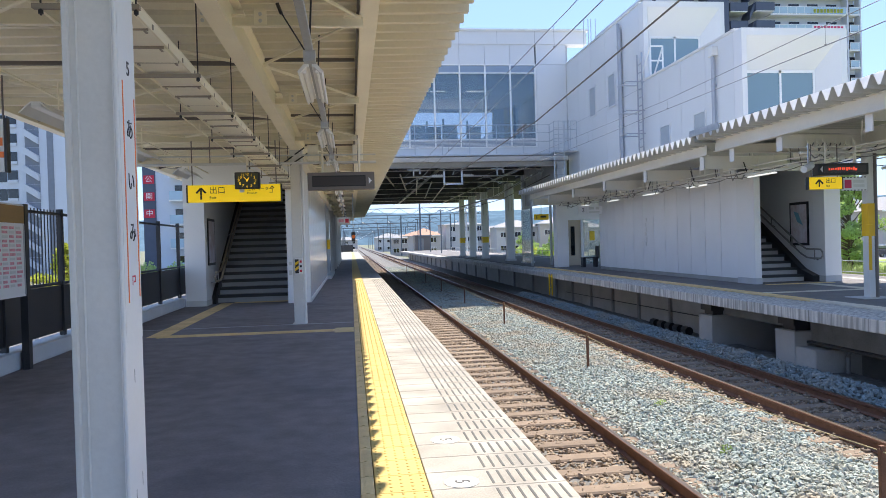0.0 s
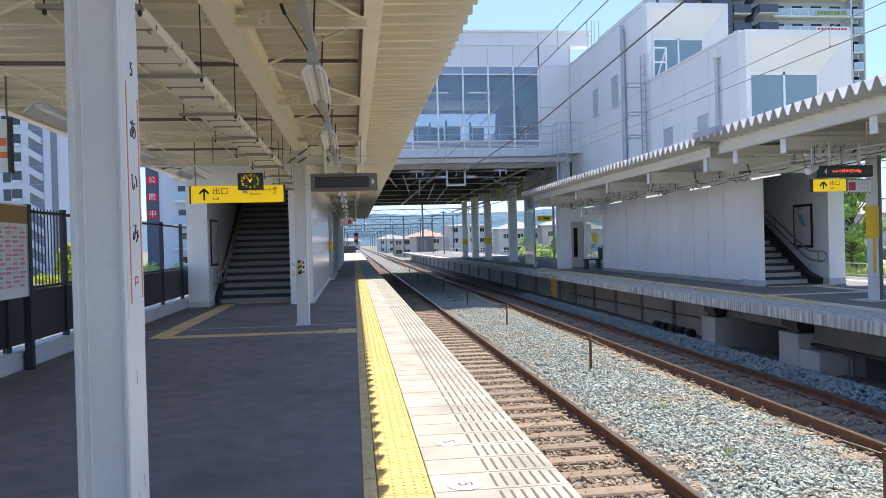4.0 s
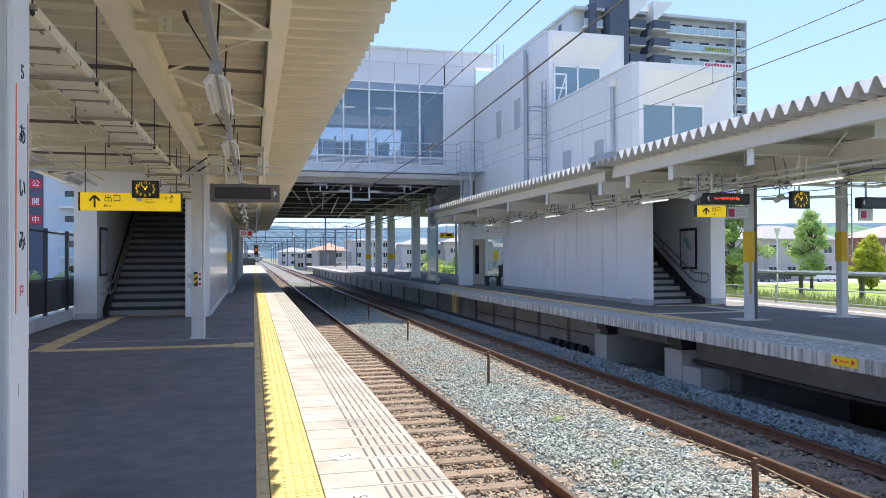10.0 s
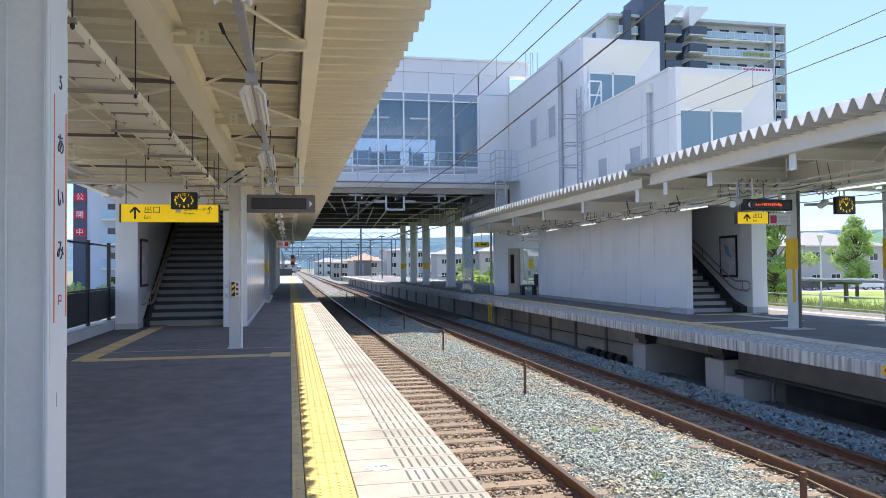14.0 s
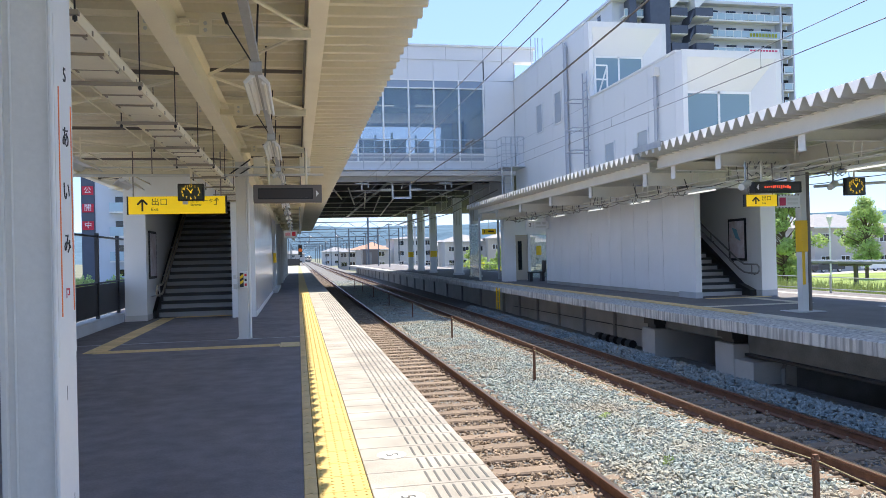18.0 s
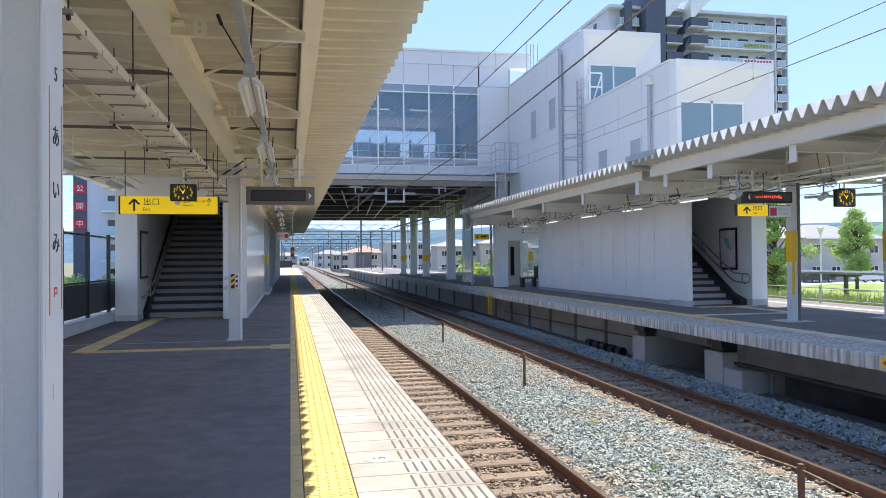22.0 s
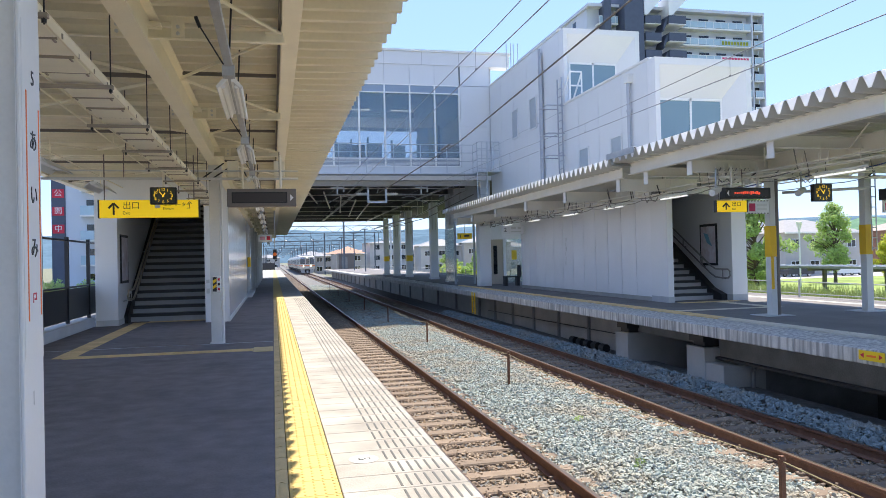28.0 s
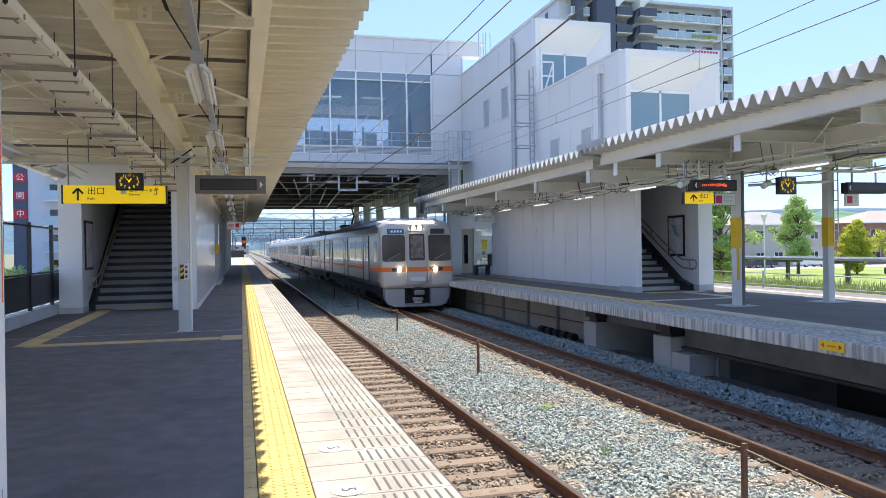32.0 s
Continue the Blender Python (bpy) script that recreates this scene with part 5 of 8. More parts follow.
def far_wiring():
    rng = random.Random(21)
    for k, (x, z, y0, y1) in enumerate(((8.5, 2.86, 12, 33), (8.75, 2.8, 12, 33), (9.6, 2.9, 4, 16), (10.9, 2.84, 3, 16))):
        c = thing("cable_bundle", (x, 0, z), "dark sagging cable bundle under the far canopy", "cable", "cable bundles")
        n = int((y1 - y0) / 1.6)
        for q in range(n):
            a, b = y0 + (y1 - y0) * q / n, y0 + (y1 - y0) * (q + 1) / n
            part("span", pipe_along([(0, a, 0), (0.02, (3 * a + b) / 4, -0.04), (0.02, (a + b) / 2, -0.055), (0.01, (a + 3 * b) / 4, -0.04), (0, b, 0)], 0.009 if k % 2 else 0.012), GREYD2 if k != 2 else BLUEC, c)
            part("tie", tube(bmesh.new(), (0, a, 0), (rng.uniform(-0.06, 0.06), a + 0.05, 0.42), 0.01, 5), GREYD2, c)
    for k in range(7):
        y = 17.2 + 2.35 * k
        b = thing("lamp_bracket", (8.3, y, 2.62), "grey lamp bracket with a drooping cable loop", "bracket", "lamp brackets")
        part("hook", pipe_along([(0, 0, 0.55), (0, 0, 0.2), (0.05, 0, 0.08), (0.16, 0, 0.06), (0.22, 0, 0.16)], 0.016), GREYM2, b)
        part("loop", pipe_along([(0.1, 0.02, 0.3), (0.02, 0.1, 0.1), (0.05, 0.25, 0.04), (0.1, 0.4, 0.14), (0.12, 0.5, 0.32)], 0.009), GREYD2, b)
        part("box", bx(-0.08, 0.06, 0.5, 0.64, 0.22, 0.4, bevel=0.01), CREAMF, b)
    for x, y in ((7.75, 13.3), (8.15, 13.35), (9.5, 13.3)):
        m = thing("cable_coil", (x, y, 2.75), "tangle of cream conduit over the far display", "conduit", "cable coils")
        for q in range(4):
            part("coil", pipe_along([(0.1 * q, 0, 0.3), (0.1 * q - 0.1, 0.02, 0.12), (0.1 * q, -0.03, 0.0), (0.1 * q + 0.12, 0.0, 0.06), (0.1 * q + 0.1, 0.03, 0.3)], 0.013), CREAMF if q % 2 else GREYD2, m)


BLUEC = mat("blue_cable", (0.03, 0.06, 0.22), 0.5, bump=0)
GREYM2 = mat("bracket_grey", (0.30, 0.30, 0.29), 0.5, 0.2, var=0.1)
far_wiring()
LED = mat("red_led", (0.5, 0.05, 0.02), 0.5, bump=0, emit=((1.0, 0.10, 0.05), 0.25))
LITTUBE = mat("lit_tube", (0.9, 0.9, 0.88), 0.4, bump=0, emit=((1.0, 1.0, 0.95), 0.22))
PINKR = mat("crimson_print", (0.6, 0.04, 0.12), 0.5, bump=0)
far_hangings()


def far_stairs():
    panel_wall("far_stair_wall", 9.3, 18.98, 30.2, 0.12, 3.2, 0.93, 0.13, -1, PANELW, "white panelled wall of the far stair enclosure")
    solid("far_wall_plinth", box(bmesh.new(), 9.31, 9.42, 18.98, 30.2, 0.0, 0.12), CONC, "concrete plinth of the stair wall", "plinth")
    solid("portal_pillar_left", box(bmesh.new(), 9.27, 9.45, 18.1, 18.97, 0.16, 3.0, 0.006), WHITE, "white pillar beside the stair opening", "pillar")
    solid("portal_plinth_left", box(bmesh.new(), 9.262, 9.458, 18.09, 18.975, 0.0, 0.16), CURB, "pale plinth under the stair pillar", "plinth")
    solid("portal_pillar_right", box(bmesh.new(), 11.24, 11.7, 18.1, 18.6, 0.16, 3.2, 0.006), WHITE, "white pillar beside the stair opening", "pillar")
    solid("portal_plinth_right", box(bmesh.new(), 11.232, 11.708, 18.09, 18.61, 0.0, 0.16), CURB, "pale plinth under the stair pillar", "plinth")
    solid("far_stair_side_wall", box(bmesh.new(), 11.24, 11.5, 18.6, 30.2, 0, 4.5), WHITE, "white side wall of the far stairs", "wall")
    solid("far_stair_ceiling", extrude(bmesh.new(), [(18.2, 2.95), (25, 6.2), (25, 6.4), (18.2, 3.15)], "x", 9.46, 11.24), WHITE, "sloping white ceiling over the far stairs", "ceiling")
    st = thing("far_staircase", (0, 0, 0), "grey staircase rising from the opposite platform", "staircase", kind="structure")
    step = mesh_of(bx(9.46, 11.05, 0, 0.34, -0.175, 0, bevel=0.006), "riser", RISERF)
    nose = mesh_of(bx(9.46, 11.05, -0.02, 0.33, -0.06, 0.006), "nosing", DARKTREAD)
    for k in range(20):
        for nm, me in (("riser", step), ("nosing", nose)):
            p = part(nm, me, None, st)
            p.location = (0, 18.75 + 0.3 * k, 0.175 * (k + 1))
    part("string_board", extrude(bmesh.new(), [(18.35, 0), (18.75, 0), (25, 3.65), (25, 4.1), (18.9, 0.32), (18.35, 0.16)], "x", 11.05, 11.235), DARK, st, "dark painted string board")
    r = thing("far_handrail", (11.14, 18.4, 0), "double grey steel handrail on the far stair wall", "handrail")
    part("rail", pipe_along([(0, 0.1, 0.62), (0, -0.25, 0.62), (0, -0.33, 0.68), (0, -0.33, 0.8), (0, -0.25, 0.86), (0, 0.35, 0.87), (0, 0.6, 0.97), (0, 6, 4.12)], 0.024, 8), RAILG, r)
    part("rail", pipe_along([(0, 0.1, 0.62), (0, 0.35, 0.64), (0, 0.6, 0.74), (0, 6, 3.89)], 0.024, 8), RAILG, r)
    for k in range(6):
        z = 0.58 + max(0.0, 0.583 * (k - 0.4))
        b = part("bracket", tube(bmesh.new(), (0, 1.0 * k, z), (0, 1.0 * k, z + 0.28), 0.016, 6), RAILG, r)
        part("wall_arm", tube(bmesh.new(), (0, 1.0 * k, z + 0.04), (0.1, 1.0 * k, z), 0.014, 6), DARK, b)
    p = thing("wall_poster", (11.22, 19.15, 1.56), "framed pink poster with a blue motif beside the stairs", "poster", "wall posters")
    part("frame", bx(-0.03, 0.0, -0.42, 0.42, -0.6, 0.6), DARK, p)
    part("sheet", bx(-0.034, -0.03, -0.36, 0.36, -0.53, 0.53), PINKISH, p)
    part("motif", extrude(bmesh.new(), [(-0.2, -0.05), (0.05, 0.05), (0.22, 0.35), (0.0, 0.3), (-0.1, 0.1)], "x", -0.038, -0.034), BLUEP, p, "pale blue motif")


RAILG = mat("grey_handrail", (0.36, 0.35, 0.33), 0.4, 0.2, var=0.08, bump=0.02)
DARKTREAD = mat("dark_tread", (0.055, 0.057, 0.06), 0.7, var=0.15, scale=3, fine=60)
PANELW = mat("white_wall_panel", (0.91, 0.91, 0.91), 0.38, var=0.05, scale=0.9, fine=25, bump=0.03, rand=0.03)
RISERF = mat("pale_riser", (0.50, 0.50, 0.51), 0.6, var=0.1)
BLUEP = mat("blue_print", (0.2, 0.45, 0.6), 0.5, bump=0)
far_stairs()


def far_booth():
    t = thing("lift_lobby", (0, 0, 0), "glazed white lift lobby on the opposite platform", "lift lobby", kind="structure")
    part("pillar", bx(8.3, 8.85, 33.2, 33.8, 0, 3.2, bevel=0.01), PANELW, t)
    part("wall", bx(8.86, 10.9, 34.5, 34.7, 2.2, 3.2), PANELW, t)
    part("wall", bx(8.86, 9.2, 34.5, 34.7, 0, 2.2), PANELW, t)
    d = part("door", bx(9.2, 9.85, 34.52, 34.58, 0.02, 2.2), BEIGE, t, "beige sliding door")
    part("pane", bx(9.36, 9.55, 34.50, 34.518, 0.5, 1.9), GLASSD, d)
    part("frame", bx(9.85, 9.98, 34.45, 34.7, 0, 2.25), WHITEP, t)
    part("glass_screen", bx(9.98, 10.9, 34.55, 34.57, 0.1, 2.2), GREENGLASS, t)
    part("sticker", bx(10.3, 10.55, 34.53, 34.548, 1.2, 1.65), SIGNY, t)
    part("glass_side", bx(7.95, 8.0, 36.6, 38.8, 0.1, 2.9), GREENGLASS, t)
    for x in (7.9, 8.9):
        part("frame_post", bx(x, x + 0.1, 36.5, 36.6, 0, 3.2), GALV, t)
    b = thing("platform_bench", (9.72, 32.6, 0), "small dark bench against the wall end", "bench")
    part("seat", bx(-0.45, 0.3, -0.22, 0.22, 0.4, 0.45), DARK, b)
    part("backrest", bx(0.26, 0.32, -0.22, 0.22, 0.45, 0.95), DARK, b)
    for x in (-0.35, 0.22):
        part("leg", bx(x - 0.1, x + 0.03, -0.16, 0.16, 0, 0.4), DARK, b)
    s = thing("platform_number_sign", (8.72, 29.6, 2.3), "pale hanging platform sign lettered 2", "sign")
    part("panel", bx(-0.5, 0.5, -0.04, 0.04, 0, 0.34), PANELW, s)
    lettering("lettering", "2", 0.24, BLACK, s, Matrix.Translation((-0.32, -0.043, 0.17)) @ FACE_BACK)
    part("divider", bx(-0.17, -0.155, -0.044, -0.04, 0.03, 0.31), GREYP, s)
    for x0, x1, z in ((-0.08, 0.14, 0.2), (0.22, 0.36, 0.2), (-0.08, 0.38, 0.07)):
        part("print_bar", bx(x0, x1, -0.044, -0.04, z, z + (0.1 if z > 0.1 else 0.05)), GREYP, s)
    part("hanger", tube(bmesh.new(), (-0.35, 0, 0.34), (-0.35, 0, 0.65), 0.014, 6), CREAMF, s)
    part("hanger", tube(bmesh.new(), (0.35, 0, 0.34), (0.35, 0, 0.65), 0.014, 6), CREAMF, s)
    s = thing("yellow_direction_sign", (7.58, 33.2, 2.22), "yellow hanging direction sign", "sign")
    part("panel", bx(-0.34, 0.34, -0.04, 0.04, 0, 0.26), SIGNY, s)
    part("print_bar", bx(-0.05, 0.22, -0.044, -0.04, 0.1, 0.18), BLACK, s)
    part("arrow", bx(-0.24, -0.2, -0.044, -0.04, 0.05, 0.2), BLACK, s)
    part("hanger", tube(bmesh.new(), (0, 0, 0.26), (0, 0, 1.0), 0.014, 6), CREAMF, s)
    f = thing("marker_strip", (9.285, 25.2, 1.0), "white dashed marker strip on the wall panel", "sign")
    for k in range(6):
        part("dash", bx(-0.008, 0.004, -0.06 if k % 2 else 0.0, 0.02 if k % 2 else 0.08, 0.17 * k, 0.17 * k + 0.13), WHITEP, f)


BEIGE = mat("beige_paint", (0.55, 0.47, 0.36), 0.5, var=0.06)
GREENGLASS = glass("green_glass", (0.32, 0.45, 0.40), alpha=0.45)
far_booth()


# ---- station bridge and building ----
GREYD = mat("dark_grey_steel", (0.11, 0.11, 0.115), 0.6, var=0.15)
GREYM = mat("mid_grey_steel", (0.52, 0.51, 0.48), 0.55, var=0.15)


def bridge():
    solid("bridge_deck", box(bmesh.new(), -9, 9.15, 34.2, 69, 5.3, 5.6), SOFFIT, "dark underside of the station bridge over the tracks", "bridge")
    root = thing("bridge_beams", (0, 0, 0), "steel beams under the station bridge, webs darkened as shade", "bridge", kind="structure")
    part("front_girder", hbeam(bmesh.new(), "x", -9, 9.1, 34.5, 4.82, 0.3, 0.47, 0.03, 0.02), GREYM, root)
    # dark webs and pale flanges: the beams' shade and light are in the colours
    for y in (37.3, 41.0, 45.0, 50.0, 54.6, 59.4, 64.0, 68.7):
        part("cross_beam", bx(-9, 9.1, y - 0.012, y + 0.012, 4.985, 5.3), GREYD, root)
        part("beam_flange", bx(-9, 9.1, y - 0.13, y + 0.13, 4.955, 4.984), CREAMF, root, "beam flange coloured pale as its lit underside")
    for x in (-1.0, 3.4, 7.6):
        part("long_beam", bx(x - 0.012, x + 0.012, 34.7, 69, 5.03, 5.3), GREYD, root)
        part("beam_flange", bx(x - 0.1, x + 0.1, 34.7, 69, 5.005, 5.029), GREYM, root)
    for k in range(5):
        part("conduit", tube(bmesh.new(), (0.4 + 1.1 * k, 36 + 2.5 * k, 4.9), (1.6 + 1.1 * k, 46 + 4.5 * k, 4.9), 0.045, 6), CREAMF, root)
    front = thing("bridge_front", (0, 0, 0), "silver-white panelled and glazed front of the station bridge", "facade", kind="structure")
    y0, y1 = 34.0, 34.25
    part("lower_wall", bx(-9, 9.2, y0 + 0.03, y1, 5.05, 5.68), PANEL, front)
    xs = [7.68 - 1.2 * k for k in range(14)]
    for k, x in enumerate(xs[:-1]):
        xl = xs[k + 1]
        part("spandrel", bx(xl + 0.05, x - 0.05, y0 + 0.02, y0 + 0.06, 5.74, 6.04), GLASSBAND, front)
        for q in range(5):
            part("louvre", bx(xl + 0.06, x - 0.06, y0 - 0.012, y0 + 0.018, 5.76 + 0.058 * q, 5.785 + 0.058 * q), PANEL, front)
        g = part("window", bx(xl + 0.03, x - 0.03, y0 + 0.06, y0 + 0.085, 6.08, 9.14), GLASS, front, "blue-tinted window pane")
        g.visible_shadow = False
        part("upper_band", bx(xl + 0.03, x - 0.03, y0 + 0.02, y0 + 0.06, 9.18, 9.52), GLASSBAND, front)
        part("top_panel", bx(xl + 0.006, x - 0.006, y0, y0 + 0.05, 9.56, 10.5), PANEL, front)
    for x in xs:
        part("mullion", bx(x - 0.035, x + 0.035, y0 - 0.03, y0 + 0.12, 5.7, 9.54), WHITEP, front)
    for z in (5.7, 6.06, 9.16, 9.54):
        part("transom", bx(-9, 7.71, y0 - 0.015, y0 + 0.1, z - 0.025, z + 0.025), WHITEP, front)
    part("cornice", bx(-9, 10.2, y0 - 0.05, y1 + 0.3, 10.5, 11.1), PANEL, front)
    for k in range(13):
        part("cornice_joint", bx(7.68 - 1.8 * k, 7.695 - 1.8 * k, y0 - 0.054, y0, 10.5, 11.1), JOINT, front)
    part("coping", bx(-9.1, 10.3, y0 - 0.12, y1 + 0.4, 11.1, 11.2), GREYP, front)
    for z0, z1 in ((5.68, 7.6), (7.61, 9.54), (9.56, 10.5)):
        part("side_panel", bx(7.74, 9.18, y0, y0 + 0.05, z0, z1), PANEL, front)
    part("backing", bx(7.74, 9.2, y0 + 0.051, y1, 5.06, 10.5), JOINT, front)
    solid("bridge_roof", box(bmesh.new(), -9, 9.2, 34.3, 45, 10.9, 11.12), PANEL, "flat roof of the station bridge", "roof")
    # inside
    solid("bridge_hall_floor", box(bmesh.new(), -9, 9.15, 34.3, 46, 5.62, 5.66), CURB, "pale floor of the bridge hall", "floor")
    solid("bridge_hall_wall", box(box(box(bmesh.new(), -9, 9.15, 44, 44.2, 5.66, 6.3), -9, 9.15, 44, 44.2, 9.1, 10.8), 7.6, 9.15, 44, 44.2, 6.3, 9.1), CURB, "pale rear wall of the bridge hall", "wall")
    solid("bridge_hall_ceiling", box(bmesh.new(), -9, 9.15, 34.4, 44, 9.3, 9.35), CURB, "pale ceiling of the bridge hall", "ceiling")
    for k in range(5):
        l = thing("hall_lamp", (-3.5 + 2.3 * k, 38.5, 9.22), "slim white ceiling lamp in the bridge hall", "lamp", "hall lamps")
        part("body", bx(-0.6, 0.6, -0.08, 0.08, 0.03, 0.08), WHITEP, l)
        part("tube", tube(bmesh.new(), (-0.58, 0, 0), (0.58, 0, 0), 0.03, 8), LITTUBE, l)
    bd = thing("hall_sign_band", (0, 37.0, 8.55), "long white sign band hanging in the bridge hall", "sign")
    part("band", bx(-4, 6.05, 0, 0.1, 0, 0.27), WHITEP, bd)
    for x in (-3, 0, 3, 5.5):
        part("hanger", tube(bmesh.new(), (x, 0.05, 0.27), (x, 0.05, 0.78), 0.02, 6), GALV, bd)
    for k, x in enumerate((2.2, 3.1, 3.9, 5.3, 6.6)):
        c = thing("hall_partition", (x, 39 + 0.7 * (k % 2), 5.66), "framed glass partition in the bridge hall", "partition", "hall partitions")
        part("frame", bx(-0.05, 0.05, -0.05, 0.05, 0, 2.2), GREYP, c)
        part("panel", bx(0.06, 0.75, -0.02, 0.02, 0.2, 1.9), BEIGE if k == 1 else PANELW, c)
    c = thing("hall_door", (7.0, 38, 5.66), "tall wooden door leaf in the bridge hall", "door")
    part("leaf", bx(0, 0.5, -0.03, 0.03, 0, 2.6), OCHRE, c)
    part("frame", bx(0.52, 0.6, -0.06, 0.06, 0, 2.7), DARK, c)
    solid("hall_end_wall", box(bmesh.new(), 9.16, 9.35, 34.3, 45, 5.62, 10.88), CURB, "pale end wall of the bridge hall", "wall")
    # outside walkway and railing
    w = thing("maintenance_walkway", (0, 33.9, 5.3), "galvanised maintenance walkway with railing on the bridge front", "walkway")
    part("floor", bx(-9, 9.15, -0.62, 0.0, -0.06, 0.0), GALV, w)
    part("floor", bx(8.1, 9.15, -1.6, -0.62, -0.06, 0.0), GALV, w)
    for z in (0.55, 0.95, 1.32):
        part("rail", tube(bmesh.new(), (-9, -0.58, z), (8.1, -0.58, z), 0.018, 6), GALV, w)
        part("rail", tube(bmesh.new(), (8.1, -1.56, z), (9.1, -1.56, z), 0.018, 6), GALV, w)
        part("rail", tube(bmesh.new(), (8.1, -0.58, z), (8.1, -1.56, z), 0.018, 6), GALV, w)
    for k in range(14):
        part("post", tube(bmesh.new(), (8.1 - 1.25 * k, -0.58, 0), (8.1 - 1.25 * k, -0.58, 1.32), 0.02, 6), GALV, w)
    for k in range(4):
        part("post", tube(bmesh.new(), (8.25 + 0.28 * k, -1.56, 0), (8.25 + 0.28 * k, -1.56, 1.32), 0.016, 6), GALV, w)
    for x in (8.0, 8.45):
        part("ladder_side", tube(bmesh.new(), (x, -1.66, -1.85), (x, -1.66, 1.3), 0.022, 6), GALV, w)
    for k in range(10):
        part("rung", tube(bmesh.new(), (8.0, -1.66, -1.7 + 0.3 * k), (8.45, -1.66, -1.7 + 0.3 * k), 0.012, 6), GALV, w)
    # supports
    for x, y, s, band in ((8.78, 40.9, 0.33, False), (9.05, 46.7, 0.33, False), (8.8, 54.3, 0.3, True), (8.82, 60.1, 0.33, False), (8.67, 64.7, 0.29, True), (-4.0, 46, 0.3, False), (-4.0, 60, 0.3, False)):
        c = thing("bridge_column", (x, y, 0), "pale steel column carrying the station bridge", "column", "bridge columns")
        s *= 0.76
        part("shaft", bx(-s, s, -s, s, 0, 4.96, bevel=0.02), PANEL, c)
        part("base", bx(-s - 0.06, s + 0.06, -s - 0.06, s + 0.06, 0, 0.12), CURB, c)
        for k in range(2):
            part("pipe", tube(bmesh.new(), (-s + 0.12 + 0.2 * k, -s - 0.06, 3.2), (-s + 0.12 + 0.2 * k, -s - 0.06, 4.95), 0.025, 6), GREYM, c)
        if band:
            part("yellow_band", bx(-s - 0.006, s + 0.006, -s - 0.006, s + 0.006, 1.18, 1.62), SIGNY, c)
    solid("bridge_side_panel", box(bmesh.new(), 8.72, 9.19, 34.3, 41, 3.2, 5.29), PANEL, "silver panel under the bridge beside the canopy", "wall")
    for k in range(4):
        c = thing("bridge_conduit", (7.5 + 0.3 * k, 36, 4.0 + 0.12 * (k % 3)), "grey conduit run under the station bridge", "conduit", "bridge conduits")
        part("pipe", pipe_along([(0, -1.5, 0.4), (0, 2, 0.25), (0.1, 10, -0.05), (0.2, 32, 0.1)], 0.022), DARK if k % 2 else GREYM, c)
        for j in range(4):
            part("hanger", tube(bmesh.new(), (0, 8.0 * j, 0), (0, 8.0 * j, 1.1), 0.012, 5), GREYM, c)
    # one drop frame between the tracks with an arm over each
    b = thing("overhead_wire_gantry", (3.78, 35.0, 4.1), "galvanised drop frame with insulated arms under the bridge front", "bracket", "catenary brackets")
    for x in (-0.43, 0.43):
        part("upright", bx(x - 0.045, x + 0.045, -0.045, 0.045, 0, 0.95), GALV, b)
    part("lower_bar", bx(-0.475, 0.475, -0.04, 0.04, -0.05, 0.035), GALV, b)
    part("upper_bar", bx(-0.62, 0.62, -0.04, 0.04, 0.72, 0.8), GALV, b)
    part("strut", tube(bmesh.new(), (0.0, 0, 0.42), (0.1, 0, 0.75), 0.03, 6), GALV, b)
    for s in (-1, 1):
        a = part("arm", tube(bmesh.new(), (s * 1.0, 0, 0.38), (s * 2.55, 0, 0.34), 0.028, 6), GALV, b)
        part("insulator", tube(bmesh.new(), (s * 0.48, 0, 0.39), (s * 1.0, 0, 0.38), 0.055, 8), WHITEP, a)
        for q in range(4):
            part("shed", tube(bmesh.new(), (s * (0.55 + 0.11 * q), 0, 0.387), (s * (0.58 + 0.11 * q), 0, 0.386), 0.085, 10), WHITEP, a)
        part("steady_arm", pipe_along([(s * 1.2, 0, 0.2), (s * 1.5, 0.05, 0.28), (s * 1.8, 0.08, 0.26), (s * 2.3, 0.1, -0.02)], 0.022), GALV, b)
    for x in (1.86, 5.85):
        c = thing("wire_bracket", (x, 34.6, 4.45), "small galvanised bracket holding the messenger wire", "bracket", "wire brackets")
        part("top_bar", bx(-0.36, 0.36, -0.04, 0.04, 0.6, 0.66), GALV, c)
        part("post", bx(-0.03, 0.03, -0.03, 0.03, 0, 0.66), GALV, c)
        part("side_post", bx(0.27, 0.33, -0.03, 0.03, 0.1, 0.62), GALV, c)
        part("cross_bar", bx(-0.3, 0.33, -0.03, 0.03, 0.28, 0.33), GALV, c)


GLASSBAND = mat("blue_spandrel", (0.27, 0.33, 0.40), 0.2, 0.1, var=0.04, bump=0)
bridge()


